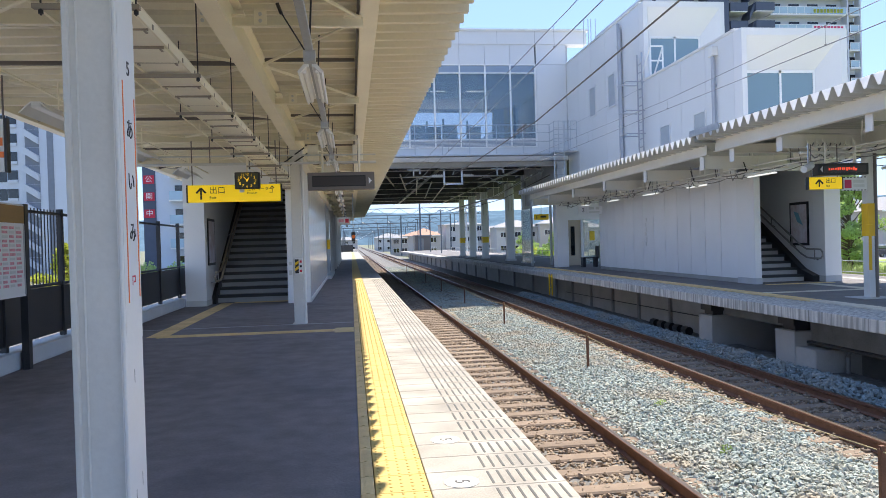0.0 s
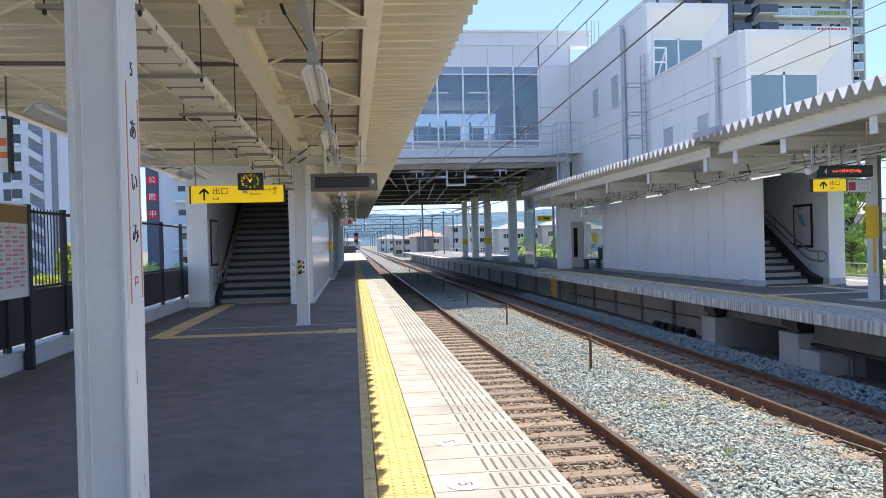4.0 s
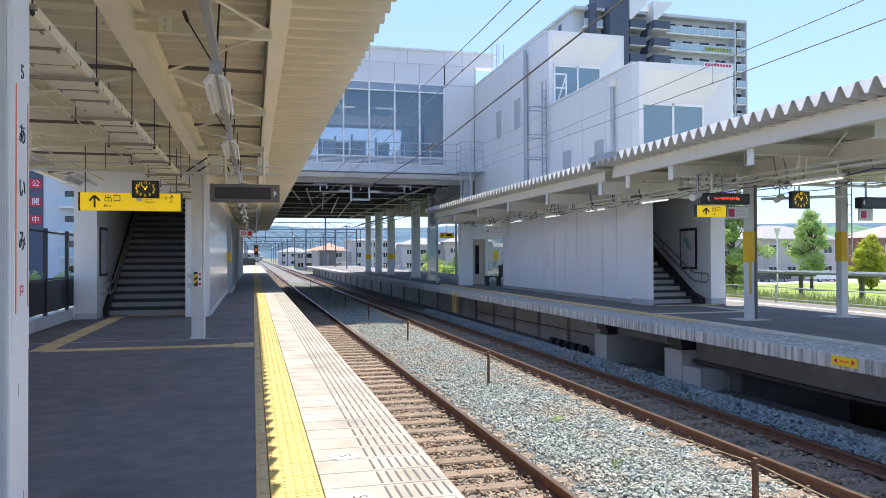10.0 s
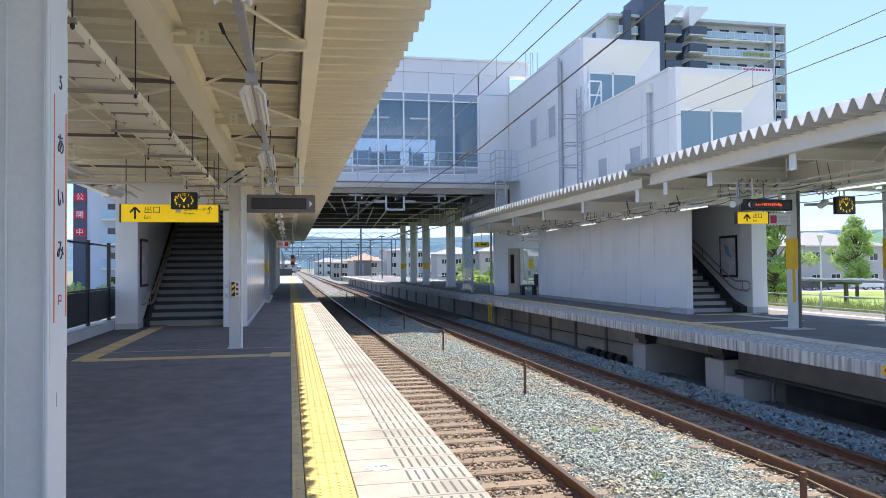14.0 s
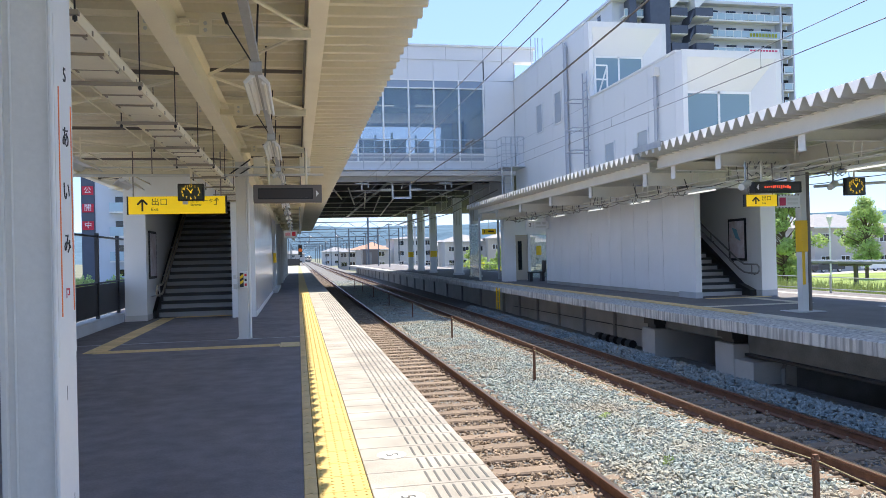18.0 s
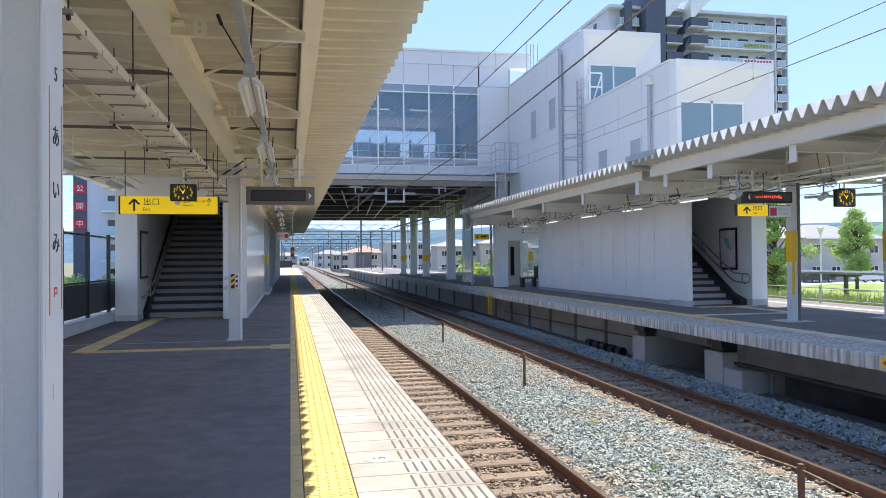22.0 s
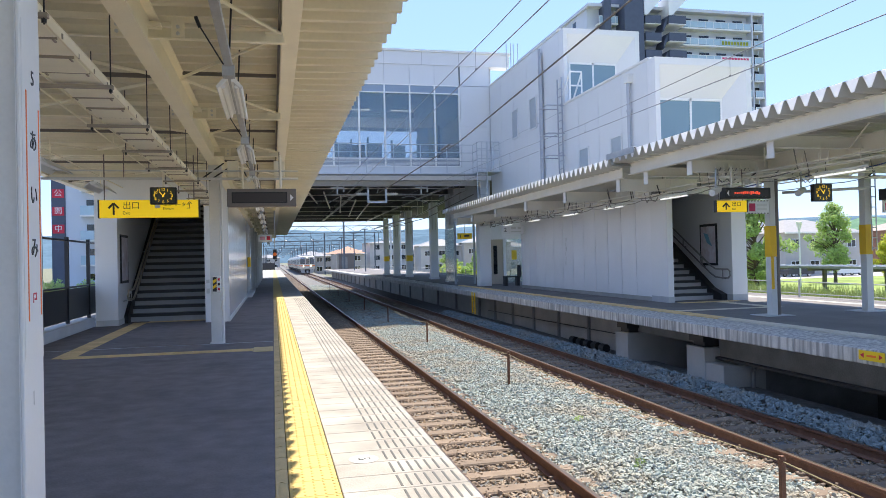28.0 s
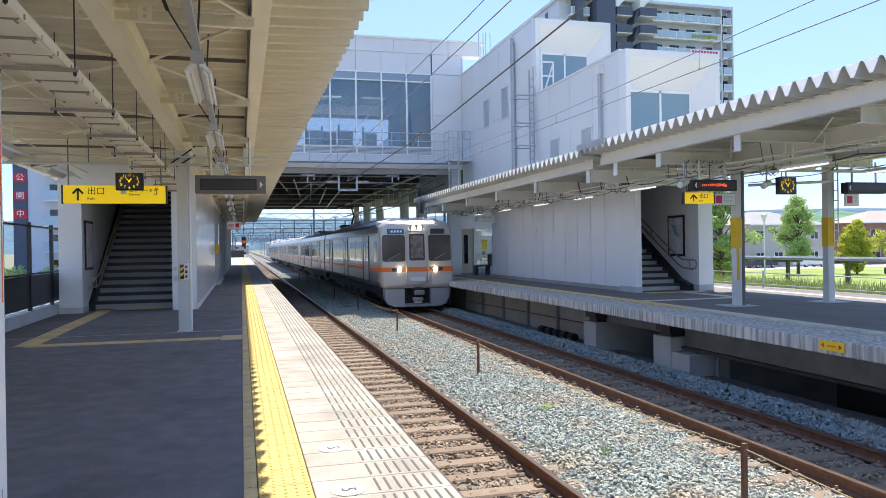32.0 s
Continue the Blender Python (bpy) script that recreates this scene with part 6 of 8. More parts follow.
def building():
    root = thing("station_building", (0, 0, 0), "silver-white panelled station building with stepped roofs", "building")
    x = 9.2
    # track-side wall as joined panels: two heights, tall sheets
    part("upper_wall", bx(x + 0.01, 12.2, 25.21, 33.99, 3.3, 9.52), JOINT, root)
    part("lower_wall", bx(x + 0.01, 12.2, 18.81, 25.2, 3.3, 6.75), JOINT, root)
    for k in range(5):
        y = 25.2 + 1.76 * k
        for z0, z1 in ((3.4, 6.58), (6.596, 9.55)):
            part("wall_panel", bx(x, x + 0.012, y + 0.008, y + 1.752, z0, z1, bevel=0.002), PANEL, root)
    for k in range(4):
        y = 18.8 + 1.6 * k
        part("wall_panel", bx(x, x + 0.012, y + 0.008, y + 1.592, 3.4, 6.76, bevel=0.002), PANEL, root)
    part("coping", bx(x - 0.03, 12.25, 25.1, 34.0, 9.55, 9.62), GREYP, root)
    part("coping", bx(x - 0.03, 12.25, 18.7, 25.1, 6.76, 6.83), GREYP, root)
    # end faces with deep splayed window reveals
    for yf, z0, z1, wx0, wx1, wz0, wz1, zb in ((25.2, 6.83, 9.55, 9.57, 11.45, 7.05, 8.42, 6.83), (18.8, 3.3, 6.76, 9.5, 11.5, 4.1, 5.72, 3.3)):
        X0, X1 = x, 12.2
        d = 0.42
        bm = bmesh.new()
        ox0, ox1, oz0, oz1 = X0 + 0.14, X1 - 0.16, wz0 - 0.15, z1 - 0.2
        o = [bm.verts.new((a, yf - d, b)) for a, b in ((X0, z0), (X1, z0), (X1, z1), (X0, z1))]
        r = [bm.verts.new((a, yf - d, b)) for a, b in ((ox0, oz0), (ox1, oz0), (ox1, oz1), (ox0, oz1))]
        i = [bm.verts.new((a, yf - 0.03, b)) for a, b in ((wx0, wz0), (wx1, wz0), (wx1, wz1), (wx0, wz1))]
        for k in range(4):
            j = (k + 1) % 4
            bm.faces.new((o[k], o[j], r[j], r[k]))
            bm.faces.new((r[k], r[j], i[j], i[k]))
        e = [bm.verts.new((a, yf, b)) for a, b in ((X0, z0), (X1, z0), (X1, z1), (X0, z1))]
        for k in range(4):
            j = (k + 1) % 4
            bm.faces.new((o[j], o[k], e[k], e[j]))
        part("end_face", bm, WHITEB, root, "white end face with splayed window reveal")
        w = part("window", bx(wx0, wx1, yf - 0.025, yf - 0.012, wz0, wz1), GLASSW, root)
        part("frame", bx((wx0 + wx1) / 2 - 0.03, (wx0 + wx1) / 2 + 0.03, yf - 0.05, yf - 0.026, wz0, wz1), WHITEP, w)
        part("frame", bx(wx0, wx1, yf - 0.05, yf - 0.026, wz1 - 0.07, wz1), WHITEP, w)
        part("frame", bx(wx0, wx0 + 0.05, yf - 0.05, yf - 0.026, wz0, wz1 - 0.07), WHITEP, w)
        part("frame", bx(wx1 - 0.05, wx1, yf - 0.05, yf - 0.026, wz0, wz1 - 0.07), WHITEP, w)
    for ya, yb, za, zb in ((29.9, 30.7, 6.8, 7.66), (27.58, 28.4, 6.8, 7.7), (22.77, 23.58, 4.42, 4.93), (20.38, 21.16, 4.54, 4.93)):
        w = part("small_window", bx(x - 0.012, x - 0.002, ya + 0.05, yb - 0.05, za - 0.3, zb), FROST, root)
        for a, b, c, d in ((ya, yb, zb, zb + 0.05), (ya, ya + 0.05, za - 0.3, zb), (yb - 0.05, yb, za - 0.3, zb), (ya, yb, za - 0.35, za - 0.3)):
            part("frame", bx(x - 0.04, x - 0.001, a, b, c, d), PANEL, w)
    for y, z0, z1 in ((26.99, 3.4, 9.4), (26.85, 3.4, 9.2), (19.78, 3.4, 6.6)):
        d = part("drain_pipe", tube(bmesh.new(), (x - 0.09, y, z0), (x - 0.09, y, z1), 0.055, 8), PIPEG, root)
        for q in range(int((z1 - z0) / 1.5)):
            part("pipe_clip", bx(x - 0.15, x - 0.001, y - 0.03, y + 0.03, z0 + 0.6 + 1.5 * q, z0 + 0.66 + 1.5 * q), PIPEG, d)
    part("rain_head", bx(x - 0.17, x - 0.001, 19.65, 19.9, 6.35, 6.6), GREYP, root)
    l = part("roof_ladder", bx(x - 0.14, x - 0.1, 24.72, 24.76, 3.4, 7.75), PIPEG, root, "galvanised roof ladder with hoops")
    part("side", bx(x - 0.14, x - 0.1, 25.12, 25.16, 3.4, 7.75), PIPEG, l)
    for k in range(14):
        part("rung", tube(bmesh.new(), (x - 0.12, 24.72, 3.6 + 0.29 * k), (x - 0.12, 25.16, 3.6 + 0.29 * k), 0.018, 6), PIPEG, l)
    for z in (4.9, 5.7, 6.7):
        for a, b in (((x - 0.1, 24.6), (x - 0.75, 24.6)), ((x - 0.75, 24.6), (x - 0.75, 25.3)), ((x - 0.75, 25.3), (x - 0.1, 25.3))):
            part("hoop", tube(bmesh.new(), (*a, z), (*b, z), 0.022, 6), PIPEG, l)
    bm = bmesh.new()
    for a, b in (((9.3, 24.5, 6.83), (9.3, 24.5, 7.9)), ((9.75, 24.5, 6.83), (9.75, 24.5, 7.9)), ((9.3, 24.5, 7.9), (9.75, 24.5, 7.9)), ((9.3, 24.5, 7.85), (9.15, 25.0, 6.9)), ((9.75, 24.5, 7.85), (9.6, 25.0, 6.9)), ((9.3, 24.5, 7.4), (9.75, 24.5, 7.4))):
        tube(bm, a, b, 0.03, 6)
    part("hatch_frame", bm, WHITEP, root)
    part("rear_block", bx(9.36, 16, 34.4, 69, 5.31, 9.4), PANEL, root)
    # dark sheet added to cover the green bounce light on the block's underside
    part("rear_shade_sheet", bx(9.36, 16, 34.4, 69, 5.2, 5.305), SOFFIT, root)
    part("roof", bx(x + 0.02, 12.2, 18.82, 25.1, 6.7, 6.8), GREYP, root)
    part("roof", bx(x + 0.02, 12.2, 25.22, 34, 9.45, 9.57), GREYP, root)
    for k in range(2):
        a = thing("roof_antenna", (9.9 + 0.35 * k, 33.4, 9.62), "thin forked antenna on the station roof", "antenna", "roof antennas")
        part("rod", tube(bmesh.new(), (0, 0, 0), (0, 0, 1.9), 0.02, 6), GALV, a)
        part("rod", tube(bmesh.new(), (0.22, 0, 0), (0.22, 0, 1.9), 0.02, 6), GALV, a)
        part("base", bx(-0.1, 0.32, -0.1, 0.1, 0, 0.1), GREYP, a)


GLASSW = glass("window_pane", (0.21, 0.31, 0.36), alpha=0.95, spec=0.6)
FROST = mat("frosted_pane", (0.36, 0.40, 0.43), 0.35, var=0.08, scale=3, bump=0)
WHITEB = mat("white_cladding", (0.72, 0.72, 0.715), 0.45, var=0.03, scale=0.6, fine=30, bump=0.03)
building()


# ---- overhead wires ----
FEEDER = mat("feeder_sheath", (0.16, 0.14, 0.12), 0.6, var=0.2)
WIREG = mat("wire_grey", (0.33, 0.33, 0.335), 0.5, var=0.2)


def wires():
    for x, contact, mess, drops in (
            (1.475, ((-20, 3.90), (7.4, 3.775), (13, 3.755), (25, 3.72), (36, 3.66)), ((-20, 4.3), (0, 4.07), (8.5, 4.05), (13, 4.1), (25.6, 4.2), (36, 4.5)), (4.1, 9.2, 14.3, 19.4, 24.5)),
            (5.465, ((-20, 3.85), (9, 3.915), (15, 3.98), (36, 4.1)), ((-20, 4.6), (0, 4.25), (9, 4.2), (15, 4.17), (19, 4.26), (36, 4.55)), (4.5, 9.6, 14.75, 19.9, 25.0))):
        w = thing("overhead_wire", (x, 0, 0), "thin grey overhead contact wire with its messenger", "overhead wire", "overhead wires")
        part("contact_wire", pipe_along([(0, y, z) for y, z in contact], 0.0075), WIREG, w)
        part("messenger", pipe_along([(0, y, z) for y, z in mess], 0.0065), WIREG, w)
        for y in drops:
            za, zb = (np.interp(y, [q[0] for q in line], [q[1] for q in line]) for line in (contact, mess))
            d = part("dropper", tube(bmesh.new(), (0, y, za), (0, y, zb), 0.0035, 5), WIREG, w)
            part("clamp", bx(-0.008, 0.008, y - 0.012, y + 0.012, za - 0.006, za + 0.02), GREYD2, d)
        part("far_contact_wire", tube(bmesh.new(), (0, 36, contact[-1][1]), (0, 420, contact[-1][1]), 0.011, 5), DARK, w)
        part("far_messenger", tube(bmesh.new(), (0, 36, mess[-1][1]), (0, 420, mess[-1][1] + 0.5), 0.011, 5), DARK, w)
    w = thing("feeder_cable", (0, 0, 0), "thick grey feeder cable over the tracks", "cable")
    part("cable", pipe_along([(5.9, -4.0, 8.4), (4.35, 10.0, 5.30), (4.05, 20.0, 4.62), (3.85, 30.0, 4.50), (3.78, 35.0, 4.51)], 0.019), FEEDER, w)
    for y, z in ((20.5, 4.59), (31.0, 4.5)):
        part("sleeve", tube(bmesh.new(), (3.85, y, z), (3.83, y + 0.9, z - 0.02), 0.034, 8), FEEDER, w)


wires()


MASTG = mat("mast_grey", (0.13, 0.15, 0.17), 0.6, 0.3, var=0.1)


def gantries():
    g = thing("catenary_gantry", (3.47, 115, -1.6), "grey lattice gantry carrying the overhead wires", "gantry", "catenary gantries")
    for s in (-7.5, 6.2, 17.0):
        part("mast", bx(s - 0.13, s + 0.13, -0.13, 0.13, 0, 9.0), MASTG, g)
    for z in (7.2, 8.25):
        part("chord", bx(-7.5, 17.0, -0.06, 0.06, z, z + 0.11), MASTG, g)
    for k in range(14):
        a, b = -7.5 + 24.5 * k / 14, -7.5 + 24.5 * (k + 1) / 14
        part("lattice", bar(bmesh.new(), (a, 0, 7.25 if k % 2 else 8.3), (b, 0, 8.3 if k % 2 else 7.25), 0.06, 0.07), MASTG, g)
    for x in (-2.0, 2.0, 8.5, 12.5):
        part("drop_post", bx(x - 0.9, x - 0.8, -0.05, 0.05, 5.2, 7.2), MASTG, g)
        part("bracket_arm", tube(bmesh.new(), (x - 0.85, 0, 6.3), (x + 0.4, 0, 5.7), 0.03, 6), MASTG, g)
        part("insulator", tube(bmesh.new(), (x - 0.85, 0, 6.3), (x - 0.5, 0, 6.13), 0.06, 6), WHITEP, g)
    for k in range(1, 9):
        copy_thing(g, pose(3.47, 115 + 44 * k, -1.6))
    for k, y in enumerate((100, 128, 146, 170, 196)):
        p = thing("utility_pole", (16 + 3 * k, y, -2.25), "grey concrete utility pole beside the line", "pole", "utility poles")
        part("shaft", tube(bmesh.new(), (0, 0, 0), (0, 0, 9.5), 0.16, 8, 0.1), CURB, p)
        part("crossarm", bx(-0.9, 0.9, -0.05, 0.05, 8.6, 8.7), GALV, p)
    for k, y in enumerate((86, 98, 116)):
        p = thing("platform_lamp_post", (9.4, y, 0), "slim grey lamp post on the open platform", "lamp post", "platform lamp posts")
        part("shaft", tube(bmesh.new(), (0, 0, 0), (0, 0, 5.0), 0.07, 8), MASTG, p)
        part("head", bx(-0.35, 0.35, -0.1, 0.1, 4.9, 5.02), MASTG, p)


gantries()


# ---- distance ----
# the blue of distant haze is mixed into this base colour
HILLS = mat("hazed_wooded_hills", (0.085, 0.14, 0.19), 1.0, var=0.18, scale=0.012, fine=0.06, bump=0, tint=(0.115, 0.18, 0.235), spec=0.0)
HILLG = mat("green_hills", (0.10, 0.19, 0.13), 1.0, var=0.25, scale=0.02, fine=0.09, bump=0, tint=(0.16, 0.26, 0.17), spec=0.0)
TILE_R = mat("terracotta_roof", (0.42, 0.245, 0.17), 0.8, var=0.15, scale=2, fine=12)
TILE_G = mat("grey_roof", (0.24, 0.245, 0.26), 0.7, var=0.12, scale=2, fine=12)
TILE_BR = mat("brown_grey_roof", (0.33, 0.27, 0.25), 0.75, var=0.12, scale=2, fine=12)
STUCCO = mat("pale_stucco", (0.47, 0.44, 0.41), 0.85, var=0.06, scale=1, fine=20)
STUCCOW = mat("white_stucco", (0.56, 0.55, 0.54), 0.85, var=0.06, scale=1, fine=20)
BROWNW = mat("brown_stucco", (0.30, 0.17, 0.13), 0.85, var=0.08, scale=1, fine=20)
APT = mat("apartment_grey", (0.60, 0.62, 0.66), 0.8, var=0.05, scale=0.4, fine=10)
NAVY = mat("apartment_navy", (0.085, 0.10, 0.14), 0.6, var=0.1)
BALC = mat("balcony_glass", (0.42, 0.55, 0.62), 0.15, var=0.05, bump=0)
PAVE = mat("pale_paving", (0.42, 0.405, 0.38), 0.9, var=0.12, scale=0.3, fine=8)
ROADM = mat("road_asphalt", (0.15, 0.15, 0.155), 0.9, var=0.15, scale=0.6, fine=20)
BARK = mat("bark", (0.13, 0.095, 0.07), 0.9, var=0.25, scale=5, fine=40, bump=0.4)


def leaf_mat(name, a, b):
    m = mat(name, a, 0.6, var=0.3, scale=1.8, fine=9, bump=0, tint=b)
    t = m.node_tree
    tr = t.nodes.new("ShaderNodeBsdfTranslucent")
    mx = t.nodes.new("ShaderNodeMixShader")
    mx.inputs[0].default_value = 0.45
    bsdf = t.nodes["Principled BSDF"]
    t.links.new(bsdf.inputs["Base Color"].links[0].from_socket, tr.inputs["Color"])
    t.links.new(bsdf.outputs[0], mx.inputs[1])
    t.links.new(tr.outputs[0], mx.inputs[2])
    t.links.new(mx.outputs[0], t.nodes["Material Output"].inputs["Surface"])
    return m


LEAF = leaf_mat("leaves", (0.30, 0.43, 0.13), (0.46, 0.58, 0.22))
LEAFY = leaf_mat("yellow_green_leaves", (0.42, 0.47, 0.05), (0.55, 0.56, 0.08))
BLADE = mat("tall_grass", (0.33, 0.40, 0.10), 0.8, var=0.4, scale=1.2, fine=6, bump=0, tint=(0.40, 0.42, 0.17))
LAWN = mat("bright_lawn", (0.16, 0.25, 0.04), 0.9, var=0.3, scale=0.25, fine=5, bump=0.3, tint=(0.25, 0.32, 0.07))


def hills(name, r, a0, a1, base, amp, seed, material, label):
    bm = bmesh.new()
    n = 90
    low, mid, top = [], [], []
    for k in range(n + 1):
        a = radians(a0 + (a1 - a0) * k / n)
        h = base + amp * (noise.noise((k * 0.09, seed, 0)) + 0.45 * noise.noise((k * 0.31, seed, 4)) + 0.14 * noise.noise((k * 1.1, seed, 8)))
        for row, rr, z in ((low, r, -3), (mid, r + 0.12 * r, h * 0.6), (top, r + 0.3 * r, h)):
            row.append(bm.verts.new((math.sin(a) * rr, math.cos(a) * rr, z)))
    for k in range(n):
        bm.faces.new((low[k], low[k + 1], mid[k + 1], mid[k]))
        bm.faces.new((mid[k], mid[k + 1], top[k + 1], top[k]))
    solid(name, bm, material, label, "hills")


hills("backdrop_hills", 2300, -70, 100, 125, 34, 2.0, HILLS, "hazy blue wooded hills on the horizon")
hills("backdrop_near_hills", 1500, 34, 90, 66, 26, 7.0, HILLG, "green wooded hill beyond the houses")


def window_unit(parent, x, y, z, w, h, face=-1):
    """A sunk window on a wall that faces -y."""
    g = part("window", bx(x - w / 2, x + w / 2, y - 0.02, y - 0.01, z, z + h), GLASSD, parent)
    for a, b, c, d in ((x - w / 2 - 0.06, x + w / 2 + 0.06, z + h, z + h + 0.06), (x - w / 2 - 0.06, x + w / 2 + 0.06, z - 0.06, z), (x - w / 2 - 0.06, x - w / 2, z, z + h), (x + w / 2, x + w / 2 + 0.06, z, z + h), (x - 0.03, x + 0.03, z, z + h)):
        part("frame", bx(a, b, y - 0.06, y - 0.021, c, d), WHITEP, g)


def house(x, y, w, d, h, rise, wall, roof, label, rz=0, storeys=2, eave=0.6):
    t = thing("house", (x, y, -2.25), label, "house", "houses", rz=rz)
    part("wall", bx(-w / 2, w / 2, -d / 2, d / 2, 0, h), wall, t)
    bm = bmesh.new()
    c = [bm.verts.new(p) for p in ((-w / 2 - eave, -d / 2 - eave, h), (w / 2 + eave, -d / 2 - eave, h), (w / 2 + eave, d / 2 + eave, h), (-w / 2 - eave, d / 2 + eave, h))]
    k = max(0.0, w / 2 - d / 2)
    r = [bm.verts.new((-k - 0.01, 0, h + rise)), bm.verts.new((k + 0.01, 0, h + rise))]
    for f in ((c[0], c[1], r[1], r[0]), (c[1], c[2], r[1]), (c[2], c[3], r[0], r[1]), (c[3], c[0], r[0]), (c[3], c[2], c[1], c[0])):
        bm.faces.new(f)
    ro = part("roof", bm, roof, t)
    part("fascia", bx(-w / 2 - eave, w / 2 + eave, -d / 2 - eave - 0.02, -d / 2 - eave + 0.06, h - 0.16, h), WHITEP, ro)
    for s in range(storeys):
        z = 0.9 + s * h / storeys
        n = max(2, int(w / 3.4))
        for i in range(n):
            window_unit(t, -w / 2 + w * (i + 0.5) / n, -d / 2, z, 1.5, 1.15)
    return t


house(73, 93, 14, 10, 6.0, 2.0, STUCCO, TILE_G, "two-storey beige house with a grey hipped roof", 8)
house(97, 92, 19, 10, 6.2, 1.9, BROWNW, TILE_BR, "two-storey brown house with a brown-grey roof", -6)
house(88, 118, 16, 10, 6.6, 2.2, STUCCO, TILE_G, "pale two-storey house behind the car park", 0)
house(60, 118, 12, 10, 6.2, 2.0, STUCCO, TILE_G, "pale house with a grey roof beyond the meadow", 10)
house(17.6, 190, 7.2, 7, 5.3, 1.9, STUCCO, TILE_R, "cream house with an orange tiled roof", 6)
house(12.4, 208, 4.6, 8, 5.0, 0.3, STUCCO, TILE_G, "low beige building beside the line", 0)
house(28.5, 196, 11, 9, 8.0, 0.6, STUCCOW, TILE_G, "three-storey white building near the line", 6, 3)
house(41, 188, 11, 9, 6.8, 1.8, STUCCOW, TILE_G, "pale house with a grey roof", 0)
house(52, 182, 12, 9, 7.4, 1.8, STUCCO, TILE_G, "white house with a grey roof behind the trees", -8)
house(34, 240, 12, 9, 6.2, 1.8, STUCCOW, TILE_G, "white house with a grey roof far down the line", 0)
house(-9, 240, 8, 9, 5.2, 1.6, STUCCO, TILE_G, "small pale house close to the line", 0)
house(15, 320, 12, 10, 6.0, 1.8, STUCCOW, TILE_G, "distant white house beside the line", 0)
house(24, 280, 12, 10, 6.0, 1.8, STUCCO, TILE_R, "distant cream house beside the line", 0)
house(-14, 330, 12, 10, 6.0, 1.8, STUCCOW, TILE_G, "distant white house close to the line", 0)


for hx, hy, hw, hh, wall, roof, lab in (
        (30.0, 260, 9, 5.6, STUCCO, TILE_BR, "small beige house beyond the platform end"),
        (44.0, 232, 10, 6.4, STUCCOW, TILE_G, "pale two-storey house beyond the platform end"),
        (57.0, 226, 11, 6.0, BROWNW, TILE_G, "brown house with a grey roof beyond the trees"),
        (68.0, 214, 11, 6.6, STUCCO, TILE_G, "beige house with a grey roof beyond the trees"),
        (22.0, 352, 12, 5.8, STUCCO, TILE_G, "distant beige house beside the line"),
        (38.0, 330, 13, 6.4, STUCCOW, TILE_BR, "distant pale house with a brown roof"),
        (-4.0, 420, 12, 6.0, STUCCO, TILE_G, "distant beige house close to the line")):
    house(hx, hy, hw, 9, hh, 1.8, wall, roof, lab, (hx * 7) % 23 - 11)


